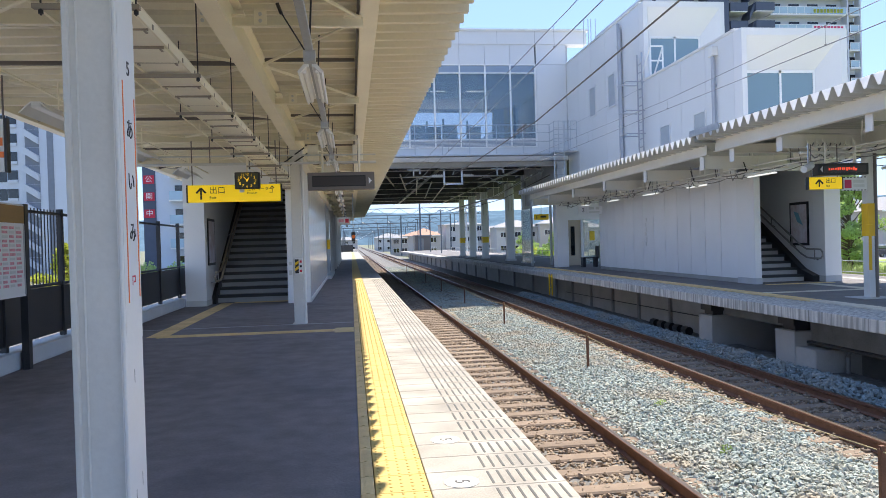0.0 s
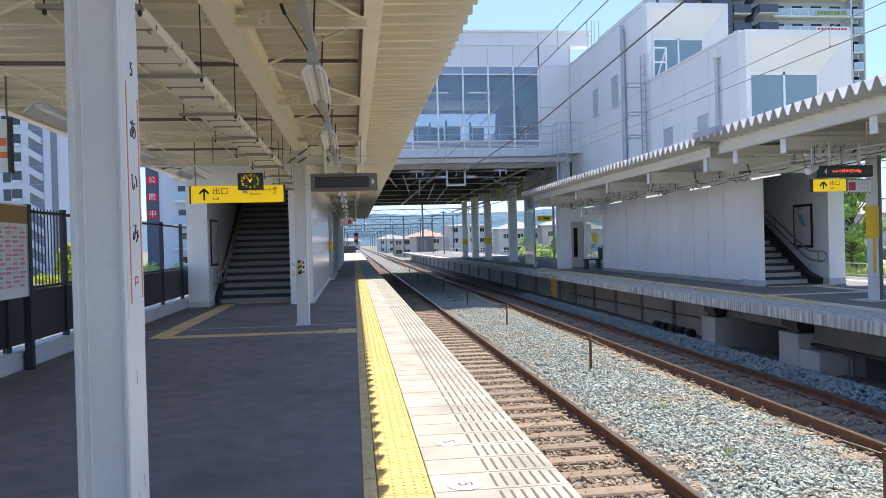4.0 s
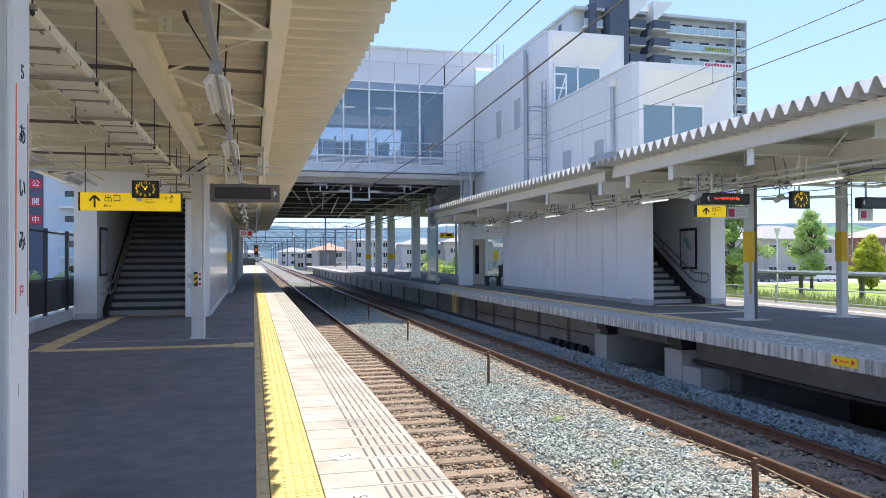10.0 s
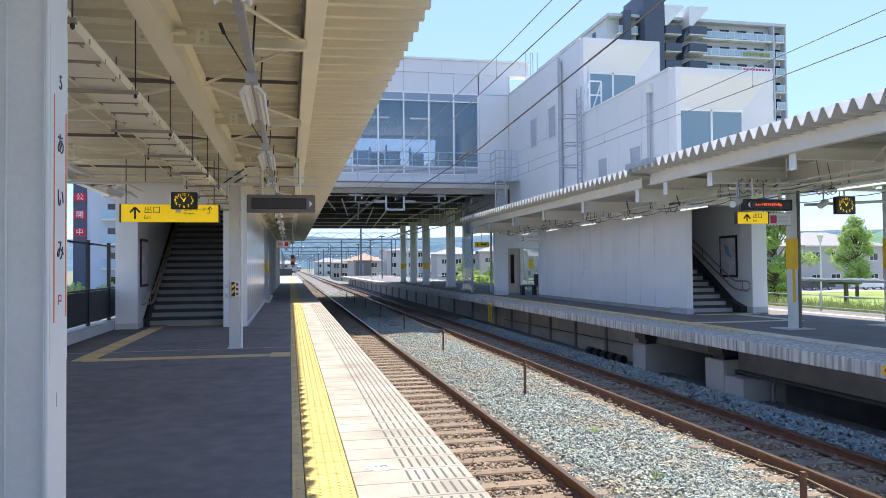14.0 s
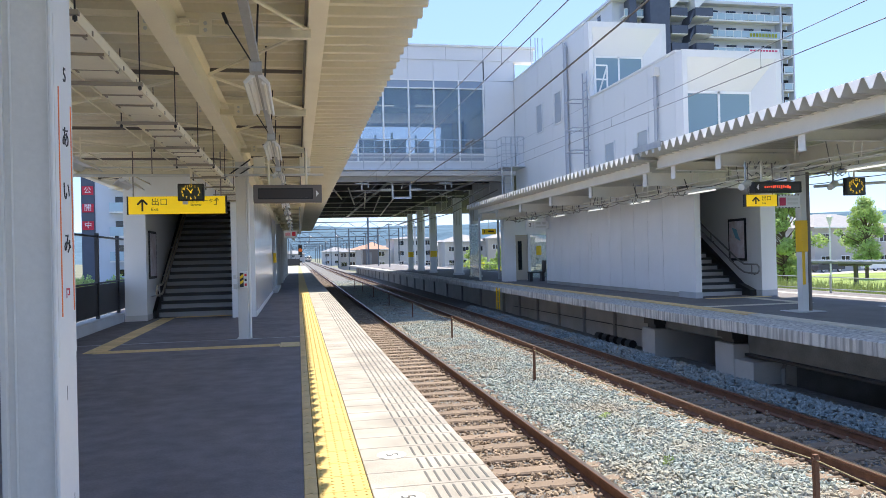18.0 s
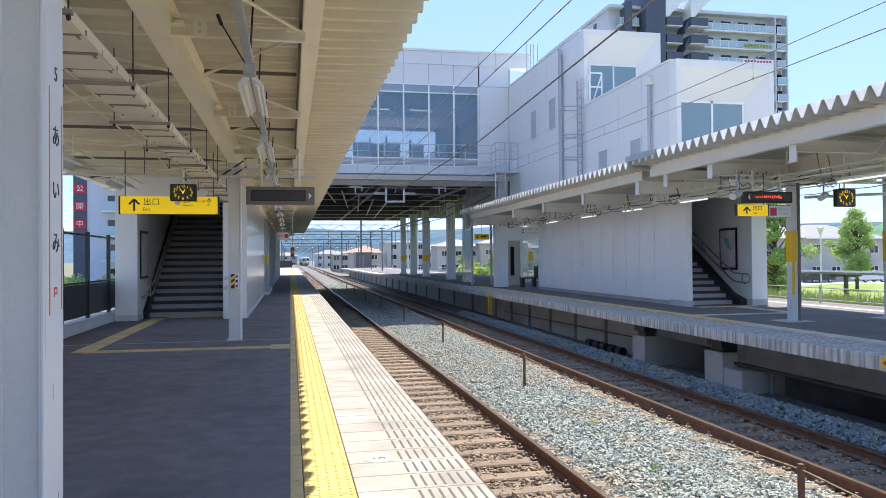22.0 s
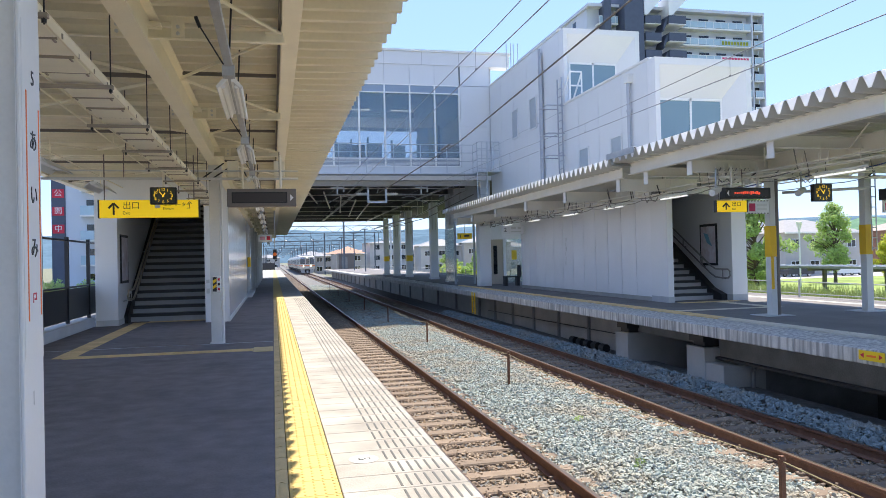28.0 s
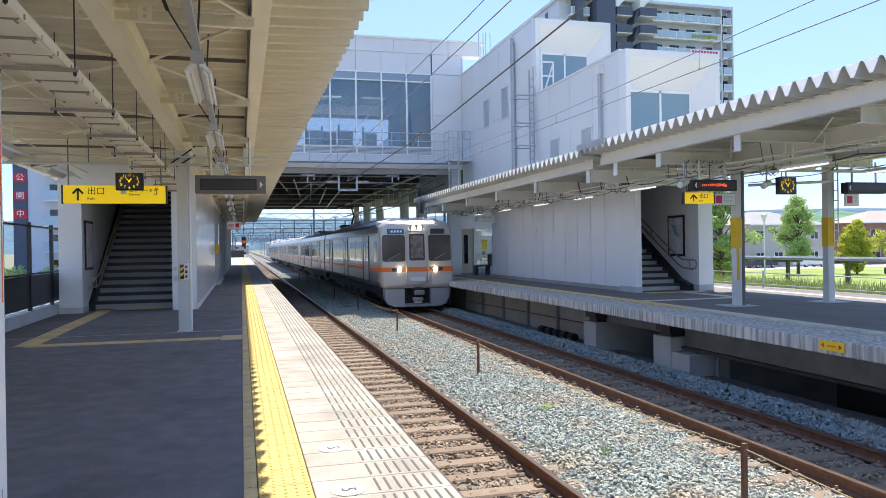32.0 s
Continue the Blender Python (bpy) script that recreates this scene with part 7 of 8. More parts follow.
def apartment():
    t = thing("apartment_tower", (51.5, 114, -2.25), "tall grey apartment tower with glass balconies", "apartment building")
    W, H = 32.9, 45.3
    part("wall", bx(0, W, 1.4, 36, 0, H), APT, t)
    part("roof_slab", bx(-0.4, W + 0.3, -0.1, 36.3, H, H + 0.5), APT, t)
    n = 14
    fh = 2.95
    for k in range(4, n):
        z = H - fh * (n - k)
        for x0, x1 in ((1.5, 5.0), (17.0, 30.5), (31.1, 32.9)):
            s = part("balcony", bx(x0, x1, -0.1, 1.4, z, z + 0.25), WHITEP, t)
            part("glass_front", bx(x0 + 0.05, x1 - 0.05, -0.12, -0.06, z + 0.3, z + 1.3), BALC, s)
            part("top_rail", bx(x0, x1, -0.14, -0.04, z + 1.32, z + 1.4), WHITEP, s)
            for i in range(int((x1 - x0) / 1.5) + 1):
                part("rail_post", bx(x0 + 1.5 * i, x0 + 1.5 * i + 0.07, -0.15, -0.05, z + 0.25, z + 1.32), WHITEP, s)
            m = max(1, int((x1 - x0) / 2.9))
            for i in range(m):
                cx = x0 + (x1 - x0) * (i + 0.5) / m
                part("window", bx(cx - 0.95, cx + 0.95, 1.36, 1.39, z + 0.25, z + 2.25), GLASSD, t)
        for x in (30.65, 32.95):
            part("fin_wall", bx(x, x + 0.25, -0.1, 1.4, z, z + fh), APT, t)
        # navy stair balconies
        for x0, x1, y0 in ((9.2, 12.2, -1.6), (13.4, 16.6, -2.0)):
            s = part("stair_landing", bx(x0, x1, y0, 1.4, z + 0.1, z + 1.45), NAVY, t, "navy stair landing")
            part("soffit", bx(x0 + 0.05, x1 - 0.05, y0 + 0.05, 1.35, z - 0.05, z + 0.09), WHITEP, s)
        part("stair_flight", extrude(bmesh.new(), [(12.6, z + 0.1 - fh * 0.45), (13.4, z + 0.4), (13.4, z + 1.45), (12.6, z + 1.0 - fh * 0.45)], "y", -1.5, 1.2), NAVY, t)
        # side wall windows
        for y in (6, 12, 18, 26):
            part("side_window", bx(-0.03, -0.005, y, y + 1.4, z + 0.5, z + 2.2), GLASSD, t)
        s = part("side_balcony", bx(-1.4, 0, 20.5, 25, z, z + 0.25), WHITEP, t)
        part("glass_front", bx(-1.42, -1.36, 20.5, 25, z + 0.3, z + 1.3), BALC, s)
    part("service_tower", bx(5.3, 8.8, -1.9, 6, 0, H + 4), NAVY, t, "dark navy service tower")
    part("service_tower", bx(2.2, 3.4, -0.8, 4, 0, H + 0.9), NAVY, t)
    for x0, x1 in ((8.9, 12.4), (13.4, 17.0)):
        part("roof_fin", extrude(bmesh.new(), [(x0, H - 1.6), (x0 + 0.5, H - 1.6), (x1, H + 1.5), (x1, H + 1.8), (x0, H + 1.8)], "y", -2.0, 1.4), WHITEP, t)
    for z, m in ((39.6, SIGNY), (36.75, PINK), (33.7, WHITEP)):
        x0 = 28.4 if m is WHITEP else 24.3
        part("banner", bx(x0, 30.2, -0.22, -0.16, z, z + 1.0), BALC if m is SIGNY else WHITEP, t, "sales banner with coloured print")
        for i in range(3 if m is WHITEP else 9):
            part("print_bar", bx(x0 + 0.25 + 0.6 * i, x0 + 0.7 + 0.6 * i, -0.24, -0.22, z + 0.15, z + 0.8), LEAFY if m is SIGNY else (PINKR if m is PINK else JOINT), t)


apartment()


def yard():
    """Low things beyond the open end of the far platform."""
    h = thing("platform_shed", (9.2, 119.5, -2.25), "dark brown shed at the end of the far platform", "shed")
    part("wall", bx(0, 2.6, 0, 3, 0, 4.6), TAUPE, h)
    part("roof", bx(-0.15, 2.75, -0.15, 3.15, 4.6, 4.75), TILE_G, h)
    part("door", bx(0.5, 1.4, -0.05, -0.005, 2.3, 4.2), GREYD2, h)
    f = thing("yard_fence", (0, 0, -2.25), "pale mesh fence along the yard beside the line", "fence", "wire fences")
    for k in range(26):
        part("post", tube(bmesh.new(), (13.6, 52 + 4.0 * k, 0), (13.6, 52 + 4.0 * k, 2.7), 0.04, 6), GREYM, f)
    for z in (2.0, 2.35, 2.7):
        part("rail", tube(bmesh.new(), (13.6, 52, z), (13.6, 152, z), 0.02, 6), GREYM, f)
    rng = random.Random(77)
    for k in range(5):
        x, y = 15.5 + 2.2 * k, 62 + 11.0 * k
        b = thing("shrub", (x, y, -2.25), "leafy green shrub beside the yard fence", "shrub", "shrubs")
        v, q = leaf_cloud(300 + k, [(rng.uniform(-1.2, 1.2), rng.uniform(-1, 1), rng.uniform(0.6, 2.4), rng.uniform(0.5, 0.9)) for i in range(9)], 1800, 0.13)
        me = bpy.data.meshes.new("foliage")
        me.from_pydata(v, [], q)
        me.materials.append(LEAF if k % 2 else LEAFY)
        part("foliage", me, None, b)
        part("stem", tube(bmesh.new(), (0, 0, 0), (0, 0, 1.5), 0.07, 6), BARK, b)


def left_town():
    t = thing("apartment_block", (-78.0, 130, -2.25), "white apartment block with dark recessed windows and a grey zigzag stair", "apartment building", "apartment blocks")
    part("wall", bx(0, 31.94, 0, 24, 0, 42), APTW, t)
    for k in range(13):
        z = 9.41 + 3.05 * (k - 3)
        w = part("window", bx(20.84, 22.42, -0.08, -0.01, z, z + 1.9), GLASSD, t)
        part("sill", bx(20.84, 22.42, -0.3, -0.08, z - 0.15, z + 0.35), APTW, w)
        w = part("window", bx(19.52, 20.72, -0.08, -0.01, z, z + 1.9), GLASSD, t)
        part("stair_flight", extrude(bmesh.new(), [(23.65, z + 1.6), (25.87, z + 0.1), (25.87, z + 1.2), (23.65, z + 2.7)], "y", -0.9, -0.1), APT, t, "pale grey stair flight")
        part("stair_void", bx(23.65, 25.87, -0.06, -0.01, z - 0.4, z + 2.6), GREYB, t)
    part("dark_strip", bx(27.11, 28.09, -0.12, -0.01, 0, 42), GREYB, t)
    t = thing("apartment_block", (-27.0, 97, -2.25), "pale apartment block with a dark strip of red sale signs", "apartment building", "apartment blocks")
    part("wall", bx(0, 14, 0, 16, 0, 32), APTW, t)
    part("dark_strip", bx(0.0, 1.55, -0.12, -0.01, 0, 32), NAVY, t)
    for k, ch in enumerate("公開中"):
        z = 11.95 - 2.15 * k
        s = part("sale_sign", bx(0.12, 1.42, -0.2, -0.125, z, z + 1.05), RED, t, "red sign with one white character")
        lettering("lettering", ch, 0.9, WHITEP, s, Matrix.Translation((0.77, -0.21, z + 0.53)) @ FACE_BACK)
    for k in range(10):
        z = 0.8 + 3.0 * k
        s = part("balcony", bx(3.4, 6.6, -1.2, 0, z - 0.2, z), WHITEP, t)
        part("glass_front", bx(3.45, 6.55, -1.24, -1.2, z, z + 1.1), BALC, s)
        part("window", bx(3.9, 6.0, -0.05, -0.01, z, z + 1.9), GLASSD, t)
    # mostly hidden pale ground, added to bounce sunlight up under the canopy
    solid("bounce_strip", box(bmesh.new(), -9.0, -6.0, -80, 120, -2.26, -2.0), PAVE, "pale ground strip added behind the platform for bounce light", "ground")
    solid("road", box(bmesh.new(), -22, -9, -80, 260, -2.26, -2.22), ROADM, "asphalt road behind the platform fence", "road")
    solid("pavement", box(bmesh.new(), -26, -22, -80, 260, -2.26, -2.1), PAVE, "pale pavement beyond the road", "pavement")
    g = thing("guard_rail", (-9.2, 0, -2.22), "white roadside guard rail", "guard rail")
    for z in (1.0, 1.45, 1.9, 2.4):
        part("rail", tube(bmesh.new(), (0, 5, z), (0, 120, z), 0.05, 6), CURB, g)
    for k in range(30):
        part("post", bx(-0.06, 0.06, 6 + 3.5 * k, 6.1 + 3.5 * k, 0, 2.45), CURB, g)


APTW = mat("apartment_white", (0.62, 0.65, 0.70), 0.8, var=0.04, scale=0.3, fine=8)
GREYB = mat("balcony_grey", (0.22, 0.24, 0.28), 0.7, var=0.1)
left_town()


# ---- plants ----
def leaf_cloud(bm_rng, centres, n, size):
    """Many small leaf blades round clump centres, as vertices and faces."""
    rng = np.random.default_rng(bm_rng)
    c = np.array([p[:3] for p in centres])
    r = np.array([p[3] for p in centres])
    pick = rng.integers(0, len(c), n)
    d = rng.normal(size=(n, 3))
    d /= np.linalg.norm(d, axis=1, keepdims=True)
    p = c[pick] + d * (r[pick] * rng.uniform(0.35, 1.0, n) ** 0.6)[:, None] * np.array([1, 1, 0.85])
    u = rng.normal(size=(n, 3))
    u /= np.linalg.norm(u, axis=1, keepdims=True)
    w = np.cross(u, rng.normal(size=(n, 3)))
    w /= np.linalg.norm(w, axis=1, keepdims=True)
    s = size * rng.uniform(0.6, 1.4, n)[:, None]
    v = np.stack([p - u * s, p + w * s * 0.55, p + u * s, p - w * s * 0.55], 1).reshape(-1, 3)
    f = np.arange(4 * n).reshape(-1, 4)
    return v.tolist(), f.tolist()


def tree(x, y, z, h, spread, seed, n, leaf, label, low=0.35, size=0.13):
    rng = random.Random(seed)
    t = thing("tree", (x, y, z), label, "tree", "trees")
    bm = tube(bmesh.new(), (0, 0, 0), (0.05, 0, h * 0.5), h * 0.022, 8, h * 0.014)
    tube(bm, (0.05, 0, h * 0.5), (0, 0.05, h * 0.9), h * 0.014, 6, h * 0.004)
    centres = []
    lobe = [rng.uniform(0.55, 1.15) for k in range(7)]
    for k in range(80):
        f = low + (0.97 - low) * (k + rng.random()) / 80
        a = rng.uniform(0, math.tau)
        rad = spread * math.sin(math.pi * min(1, max(0.12, (f - low) / (1.0 - low) * 0.85 + 0.15))) * rng.uniform(0.3, 1.0) * lobe[int(a / math.tau * 6.99)]
        e = (math.cos(a) * rad, math.sin(a) * rad, h * f + rng.uniform(-0.2, 0.3))
        tube(bm, (0, 0, h * f * 0.75), e, h * 0.007, 5, h * 0.002)
        centres.append((*e, spread * rng.uniform(0.12, 0.27)))
    part("trunk", bm, BARK, t)
    v, f = leaf_cloud(seed, centres, n, size)
    me = bpy.data.meshes.new("crown")
    me.from_pydata(v, [], f)
    me.materials.append(leaf)
    part("crown", me, None, t)
    return t


tree(55.4, 65.0, -2.25, 8.2, 2.9, 3, 12000, LEAF, "young leafy green tree on the lawn", 0.2, 0.10)
tree(31.5, 45.0, -2.25, 7.6, 2.3, 5, 20000, LEAF, "leafy green tree behind the far platform", 0.15, 0.10)
tree(60.0, 62.0, -2.25, 5.4, 2.6, 8, 11000, LEAFY, "yellow-green bushy tree by the car park", 0.12, 0.11)
tree(-20.5, 66.0, -2.25, 5.2, 1.1, 11, 2500, LEAF, "small street tree beyond the fence", 0.3, 0.14)
tree(-24.5, 64.0, -2.25, 4.2, 1.6, 12, 2500, LEAFY, "small bright street tree beyond the fence", 0.3, 0.14)
tree(-31.0, 62.0, -2.25, 4.6, 1.8, 13, 2500, LEAFY, "bushy street tree across the road", 0.25, 0.14)
tree(22.5, 98.0, -2.25, 5.0, 1.6, 14, 2500, LEAF, "small tree beside the far end of the platform", 0.2, 0.16)
tree(27.0, 100.0, -2.25, 4.2, 1.6, 15, 2500, LEAF, "low leafy tree beside the far platform", 0.2, 0.16)


yard()


def hedge(x0, x1, y0, y1, h, seed, label):
    t = thing("hedge", ((x0 + x1) / 2, (y0 + y1) / 2, -2.25), label, "hedge", "hedges")
    rng = random.Random(seed)
    w, d = (x1 - x0) / 2, (y1 - y0) / 2
    centres = [(rng.uniform(-w, w), rng.uniform(-d, d), rng.uniform(0.3, 0.9) * h, rng.uniform(0.3, 0.6) * h) for k in range(60)]
    v, f = leaf_cloud(seed, centres, 5000, 0.14)
    me = bpy.data.meshes.new("foliage")
    me.from_pydata(v, [], f)
    me.materials.append(LEAFY if seed % 2 else LEAF)
    part("foliage", me, None, t)
    part("stems", bx(-w * 0.9, w * 0.9, -d * 0.6, d * 0.6, 0, 0.4 * h), BARK, t)


hedge(-40, -20, 74, 77, 1.3, 21, "bright green hedge across the road")
hedge(-30, -12, 84, 88, 1.8, 22, "green hedge along the pavement")


def meadow():
    solid("lawn", box(bmesh.new(), 14.0, 80, 8, 78, -2.25, -2.16), LAWN, "bright green lawn beyond the far platform", "lawn")
    solid("car_park", box(bmesh.new(), 40, 110, 78.1, 108, -2.25, -2.18), PAVE, "pale paved car park before the houses", "paving")
    solid("lawn_path", box(bmesh.new(), 40.5, 43.0, 10, 78, -2.2, -2.12), PAVE, "pale path across the lawn", "path")
    solid("platform_rear_kerb", box(bmesh.new(), 12.55, 12.9, -14, 118, -0.5, 0.004), PAVE, "sunlit pale rear edge of the opposite platform", "kerb")
    solid("grass_bank", extrude(bmesh.new(), [(13.8, -2.2), (15.0, -0.85), (24.0, -0.95), (29.0, -2.2)], "y", -10, 70), LAWN, "low grassy bank behind the opposite platform", "ground")
    rng = np.random.default_rng(31)
    n = 24000
    p = np.stack([rng.uniform(14.9, 24, n), rng.uniform(8, 50, n), np.full(n, -0.95)], 1)
    h = rng.uniform(0.25, 0.85, n)
    a = rng.uniform(0, math.tau, n)
    w = np.stack([np.cos(a), np.sin(a), np.zeros(n)], 1) * 0.03
    lean = np.stack([rng.normal(0, 0.15, n), rng.normal(0, 0.15, n), h], 1)
    v = np.stack([p - w, p + w, p + lean], 1).reshape(-1, 3)
    me = bpy.data.meshes.new("tall_grass")
    me.from_pydata(v.tolist(), [], np.arange(3 * n).reshape(-1, 3).tolist())
    me.materials.append(BLADE)
    tagged(new("tall_grass", me), "tall seeding grass behind the platform", "grass", kind="stuff")
    f = thing("low_wire_fence", (13.6, 0, -2.25), "low grey post and wire fence behind the platform", "fence", "wire fences")
    for k in range(18):
        part("post", tube(bmesh.new(), (0, 4 + 2.4 * k, 0), (0, 4 + 2.4 * k, 2.75), 0.03, 6), GREYM, f)
    for z in (2.35, 2.68):
        part("wire", tube(bmesh.new(), (0, 4, z), (0, 45, z), 0.014, 6), GALV, f)
    c = thing("covered_walkway", (36.5, 0, -2.25), "long low covered walkway with a flat metal roof", "walkway")
    part("roof", bx(-1.4, 1.4, 26, 74, 2.3, 2.45), TILE_G, c)
    for k in range(48):
        part("roof_rib", bx(-1.42, 1.42, 26.2 + k, 26.3 + k, 2.45, 2.5), GALV, c)
    for k in range(9):
        part("post", bx(-0.1, 0.1, 28 + 5.4 * k, 28.22 + 5.4 * k, 0, 2.3), GREYD, c)
        part("arm", bx(-1.3, 1.3, 28.1 + 5.4 * k, 28.25 + 5.4 * k, 2.12, 2.3), GREYD, c)
    for k, (x, y) in enumerate(((47.2, 60), (44, 70))):
        l = thing("street_lamp", (x, y, -2.25), "slim grey street lamp with a flared head", "street lamp", "street lamps")
        part("pole", tube(bmesh.new(), (0, 0, 0), (0, 0, 5.6), 0.07, 8), GREYP, l)
        part("head", tube(bmesh.new(), (0, 0, 5.5), (0, 0, 6.2), 0.1, 10, 0.3), GREYP, l)
        part("cap", tube(bmesh.new(), (0, 0, 6.2), (0, 0, 6.28), 0.3, 10, 0.2), GALV, l)


meadow()


def weeds():
    for k, (x, y) in enumerate(((3.45, 10.80), (3.18, 8.32), (3.42, 10.79))):
        rng = np.random.default_rng(70 + k)
        g = thing("weed", (x, y, -1.22), "small yellow-green weed growing through the ballast", "weed", "weeds")
        v, f = leaf_cloud(80 + k, [(0, 0, 0.03, 0.06), (0.06, 0.03, 0.02, 0.05), (-0.05, -0.04, 0.0, 0.05)], 70, 0.014)
        me = bpy.data.meshes.new("leaves")
        me.from_pydata(v, [], f)
        me.materials.append(LEAF)
        part("leaves", me, None, g)


weeds()


def car(x, y, rz, paint, label):
    t = thing("parked_car", (x, y, -2.18), label, "car", "parked cars", rz=rz)
    prof = [(-2.1, 0.35), (2.1, 0.35), (2.15, 0.75), (1.7, 0.95), (1.0, 1.0), (0.45, 1.5), (-1.3, 1.52), (-1.9, 1.05), (-2.12, 0.9)]
    part("body", extrude(bmesh.new(), prof, "y", -0.85, 0.85), paint, t)
    part("side_glass", extrude(bmesh.new(), [(-1.6, 1.02), (0.85, 1.02), (0.4, 1.44), (-1.25, 1.46)], "y", -0.865, -0.851), GLASSD, t)
    part("windscreen", extrude(bmesh.new(), [(0.99, 1.02), (1.0, 1.02), (0.5, 1.46), (0.49, 1.46)], "y", -0.75, 0.75), GLASSD, t)
    for wx in (-1.3, 1.3):
        for s in (-0.8, 0.66):
            w = part("wheel", tube(bmesh.new(), (wx, s, 0.31), (wx, s + 0.16, 0.31), 0.31, 14), BLACK, t)
            part("rim", tube(bmesh.new(), (wx, s - 0.01, 0.31), (wx, s, 0.31), 0.2, 10), GALV, w)


CARW = mat("white_car_paint", (0.75, 0.76, 0.76), 0.25, var=0.02, bump=0)
CARD = mat("dark_car_paint", (0.03, 0.035, 0.05), 0.25, var=0.05, bump=0)
car(60, 84, 10, CARW, "white parked car before the houses")
car(66, 84, 6, CARD, "dark parked car before the houses")
car(73, 83, 0, CARW, "white parked van-like car by the houses")
car(58, 54, 5, CARD, "dark parked car beside the covered walkway")


# ---- train ----
STEEL = mat("stainless_body", (0.50, 0.49, 0.475), 0.28, 0.9, var=0.05, scale=0.7, fine=60, bump=0.02)
MASK = mat("silver_grey_mask", (0.56, 0.505, 0.445), 0.34, 0.25, var=0.03, bump=0)
ROOFG = mat("train_roof_grey", (0.42, 0.43, 0.44), 0.6, var=0.1)
UNDER = mat("underframe_dark", (0.03, 0.03, 0.032), 0.8, var=0.3)
HEADL = mat("headlight_lit", (1, 0.95, 0.85), 0.3, bump=0, emit=((1.0, 0.86, 0.55), 5.0))
DISPB = mat("blue_display", (0.03, 0.08, 0.2), 0.3, bump=0, emit=((0.05, 0.15, 0.4), 0.08))
CAB = glass("train_glass", (0.085, 0.077, 0.068), rough=0.06, alpha=1.0, spec=0.9)
# tan streaks that paint reflections on the door pane
PANEREFL = mat("pane_reflection", (0.20, 0.17, 0.14), 0.8, var=0.6, scale=7, fine=30)


def car_section(half=1.475):
    """Outline of the car body across the track, floor to roof (x, z over the rail)."""
    pts = [(-half + 0.06, 0.92), (half - 0.06, 0.92), (half, 1.1), (half, 2.95)]
    for k in range(1, 9):
        a = k / 9 * math.pi
        pts.append((half * math.cos(a) * (0.985 if k in (1, 8) else 1.0) if k in (1, 8) else 1.32 * math.cos(a), 3.0 + 0.54 * math.sin(a) ** 0.6))
    pts += [(-half, 2.95), (-half, 1.1)]
    return pts


def coach(root, y0, first):
    """One coach of the train as parts; y0: its front end."""
    L = 19.5
    a = y0 + (0.39 if first else 0.0)
    body = part("coach_body", extrude(bmesh.new(), car_section(), "y", a, y0 + L), STEEL, root)
    part("roof_skin", extrude(bmesh.new(), [(-1.18, 3.4), (1.18, 3.4), (0.9, 3.59), (-0.9, 3.59)], "y", a + 0.2, y0 + L - 0.1), ROOFG, body)
    for s in (-1, 1):
        X = s * 1.475
        def side(name, ya, yb, za, zb, m, off=0.006, lab=""):
            x0, x1 = sorted((X + s * 0.0005, X + s * off))
            return part(name, bx(x0, x1, ya, yb, za, zb), m, body, lab)
        side("orange_stripe", y0 + 0.3, y0 + L, 1.52, 1.64, ORANGE, 0.004)
        side("orange_stripe", y0 + 0.3, y0 + L, 1.70, 1.73, ORANGE, 0.004)
        for d in (2.6, 8.9, 15.4):
            side("door", y0 + d, y0 + d + 0.66, 1.08, 2.92, MASK, 0.01)
            side("door", y0 + d + 0.68, y0 + d + 1.34, 1.08, 2.92, MASK, 0.01)
            side("door_window", y0 + d + 0.12, y0 + d + 0.54, 1.9, 2.75, CAB, 0.014)
            side("door_window", y0 + d + 0.8, y0 + d + 1.22, 1.9, 2.75, CAB, 0.014)
            for e in (d - 0.05, d + 1.34):
                side("door_edge", y0 + e - 0.03, y0 + e + 0.08, 1.05, 2.95, UNDER, 0.016)
        for wa, wb in ((4.5, 6.2), (6.35, 8.2), (10.8, 12.7), (12.85, 14.8), (17.2, 18.9)):
            side("side_window", y0 + wa, y0 + wb, 1.86, 2.72, CAB, 0.006)
        if first:
            side("cab_window", y0 + 0.7, y0 + 1.25, 1.9, 2.7, CAB, 0.008)
        side("gutter", y0 + 0.4, y0 + L, 2.98, 3.02, MASK, 0.02)
    part("underframe", bx(-1.25, 1.25, y0 + 0.9, y0 + L - 0.4, 0.55, 0.92), UNDER, body)
    for bxy in (y0 + 2.9, y0 + L - 2.9):
        b = part("bogie", bx(-1.0, 1.0, bxy - 1.6, bxy + 1.6, 0.3, 0.62), UNDER, root)
        for w in (-1.05, 1.05):
            for s in (-1, 1):
                part("wheel", tube(bmesh.new(), (s * 0.53, bxy + w, 0.43), (s * 0.67, bxy + w, 0.43), 0.43, 16), UNDER, b)
    for k in range(4):
        part("equipment_box", bx(-1.2, 1.2, y0 + 5.4 + 2.2 * k, y0 + 7.2 + 2.2 * k, 0.25, 0.6, bevel=0.03), UNDER, body)
    part("roof_cooler", bx(-0.95, 0.95, y0 + 8.0, y0 + 11.6, 3.56, 3.78, bevel=0.06), ROOFG, body)
    for d in (4.5, 14.5):
        part("roof_vent", bx(-0.35, 0.35, y0 + d, y0 + d + 0.9, 3.56, 3.68, bevel=0.03), ROOFG, body)
    part("gangway", bx(-0.6, 0.6, y0 + L, y0 + L + 0.5, 1.05, 3.2), UNDER, body)


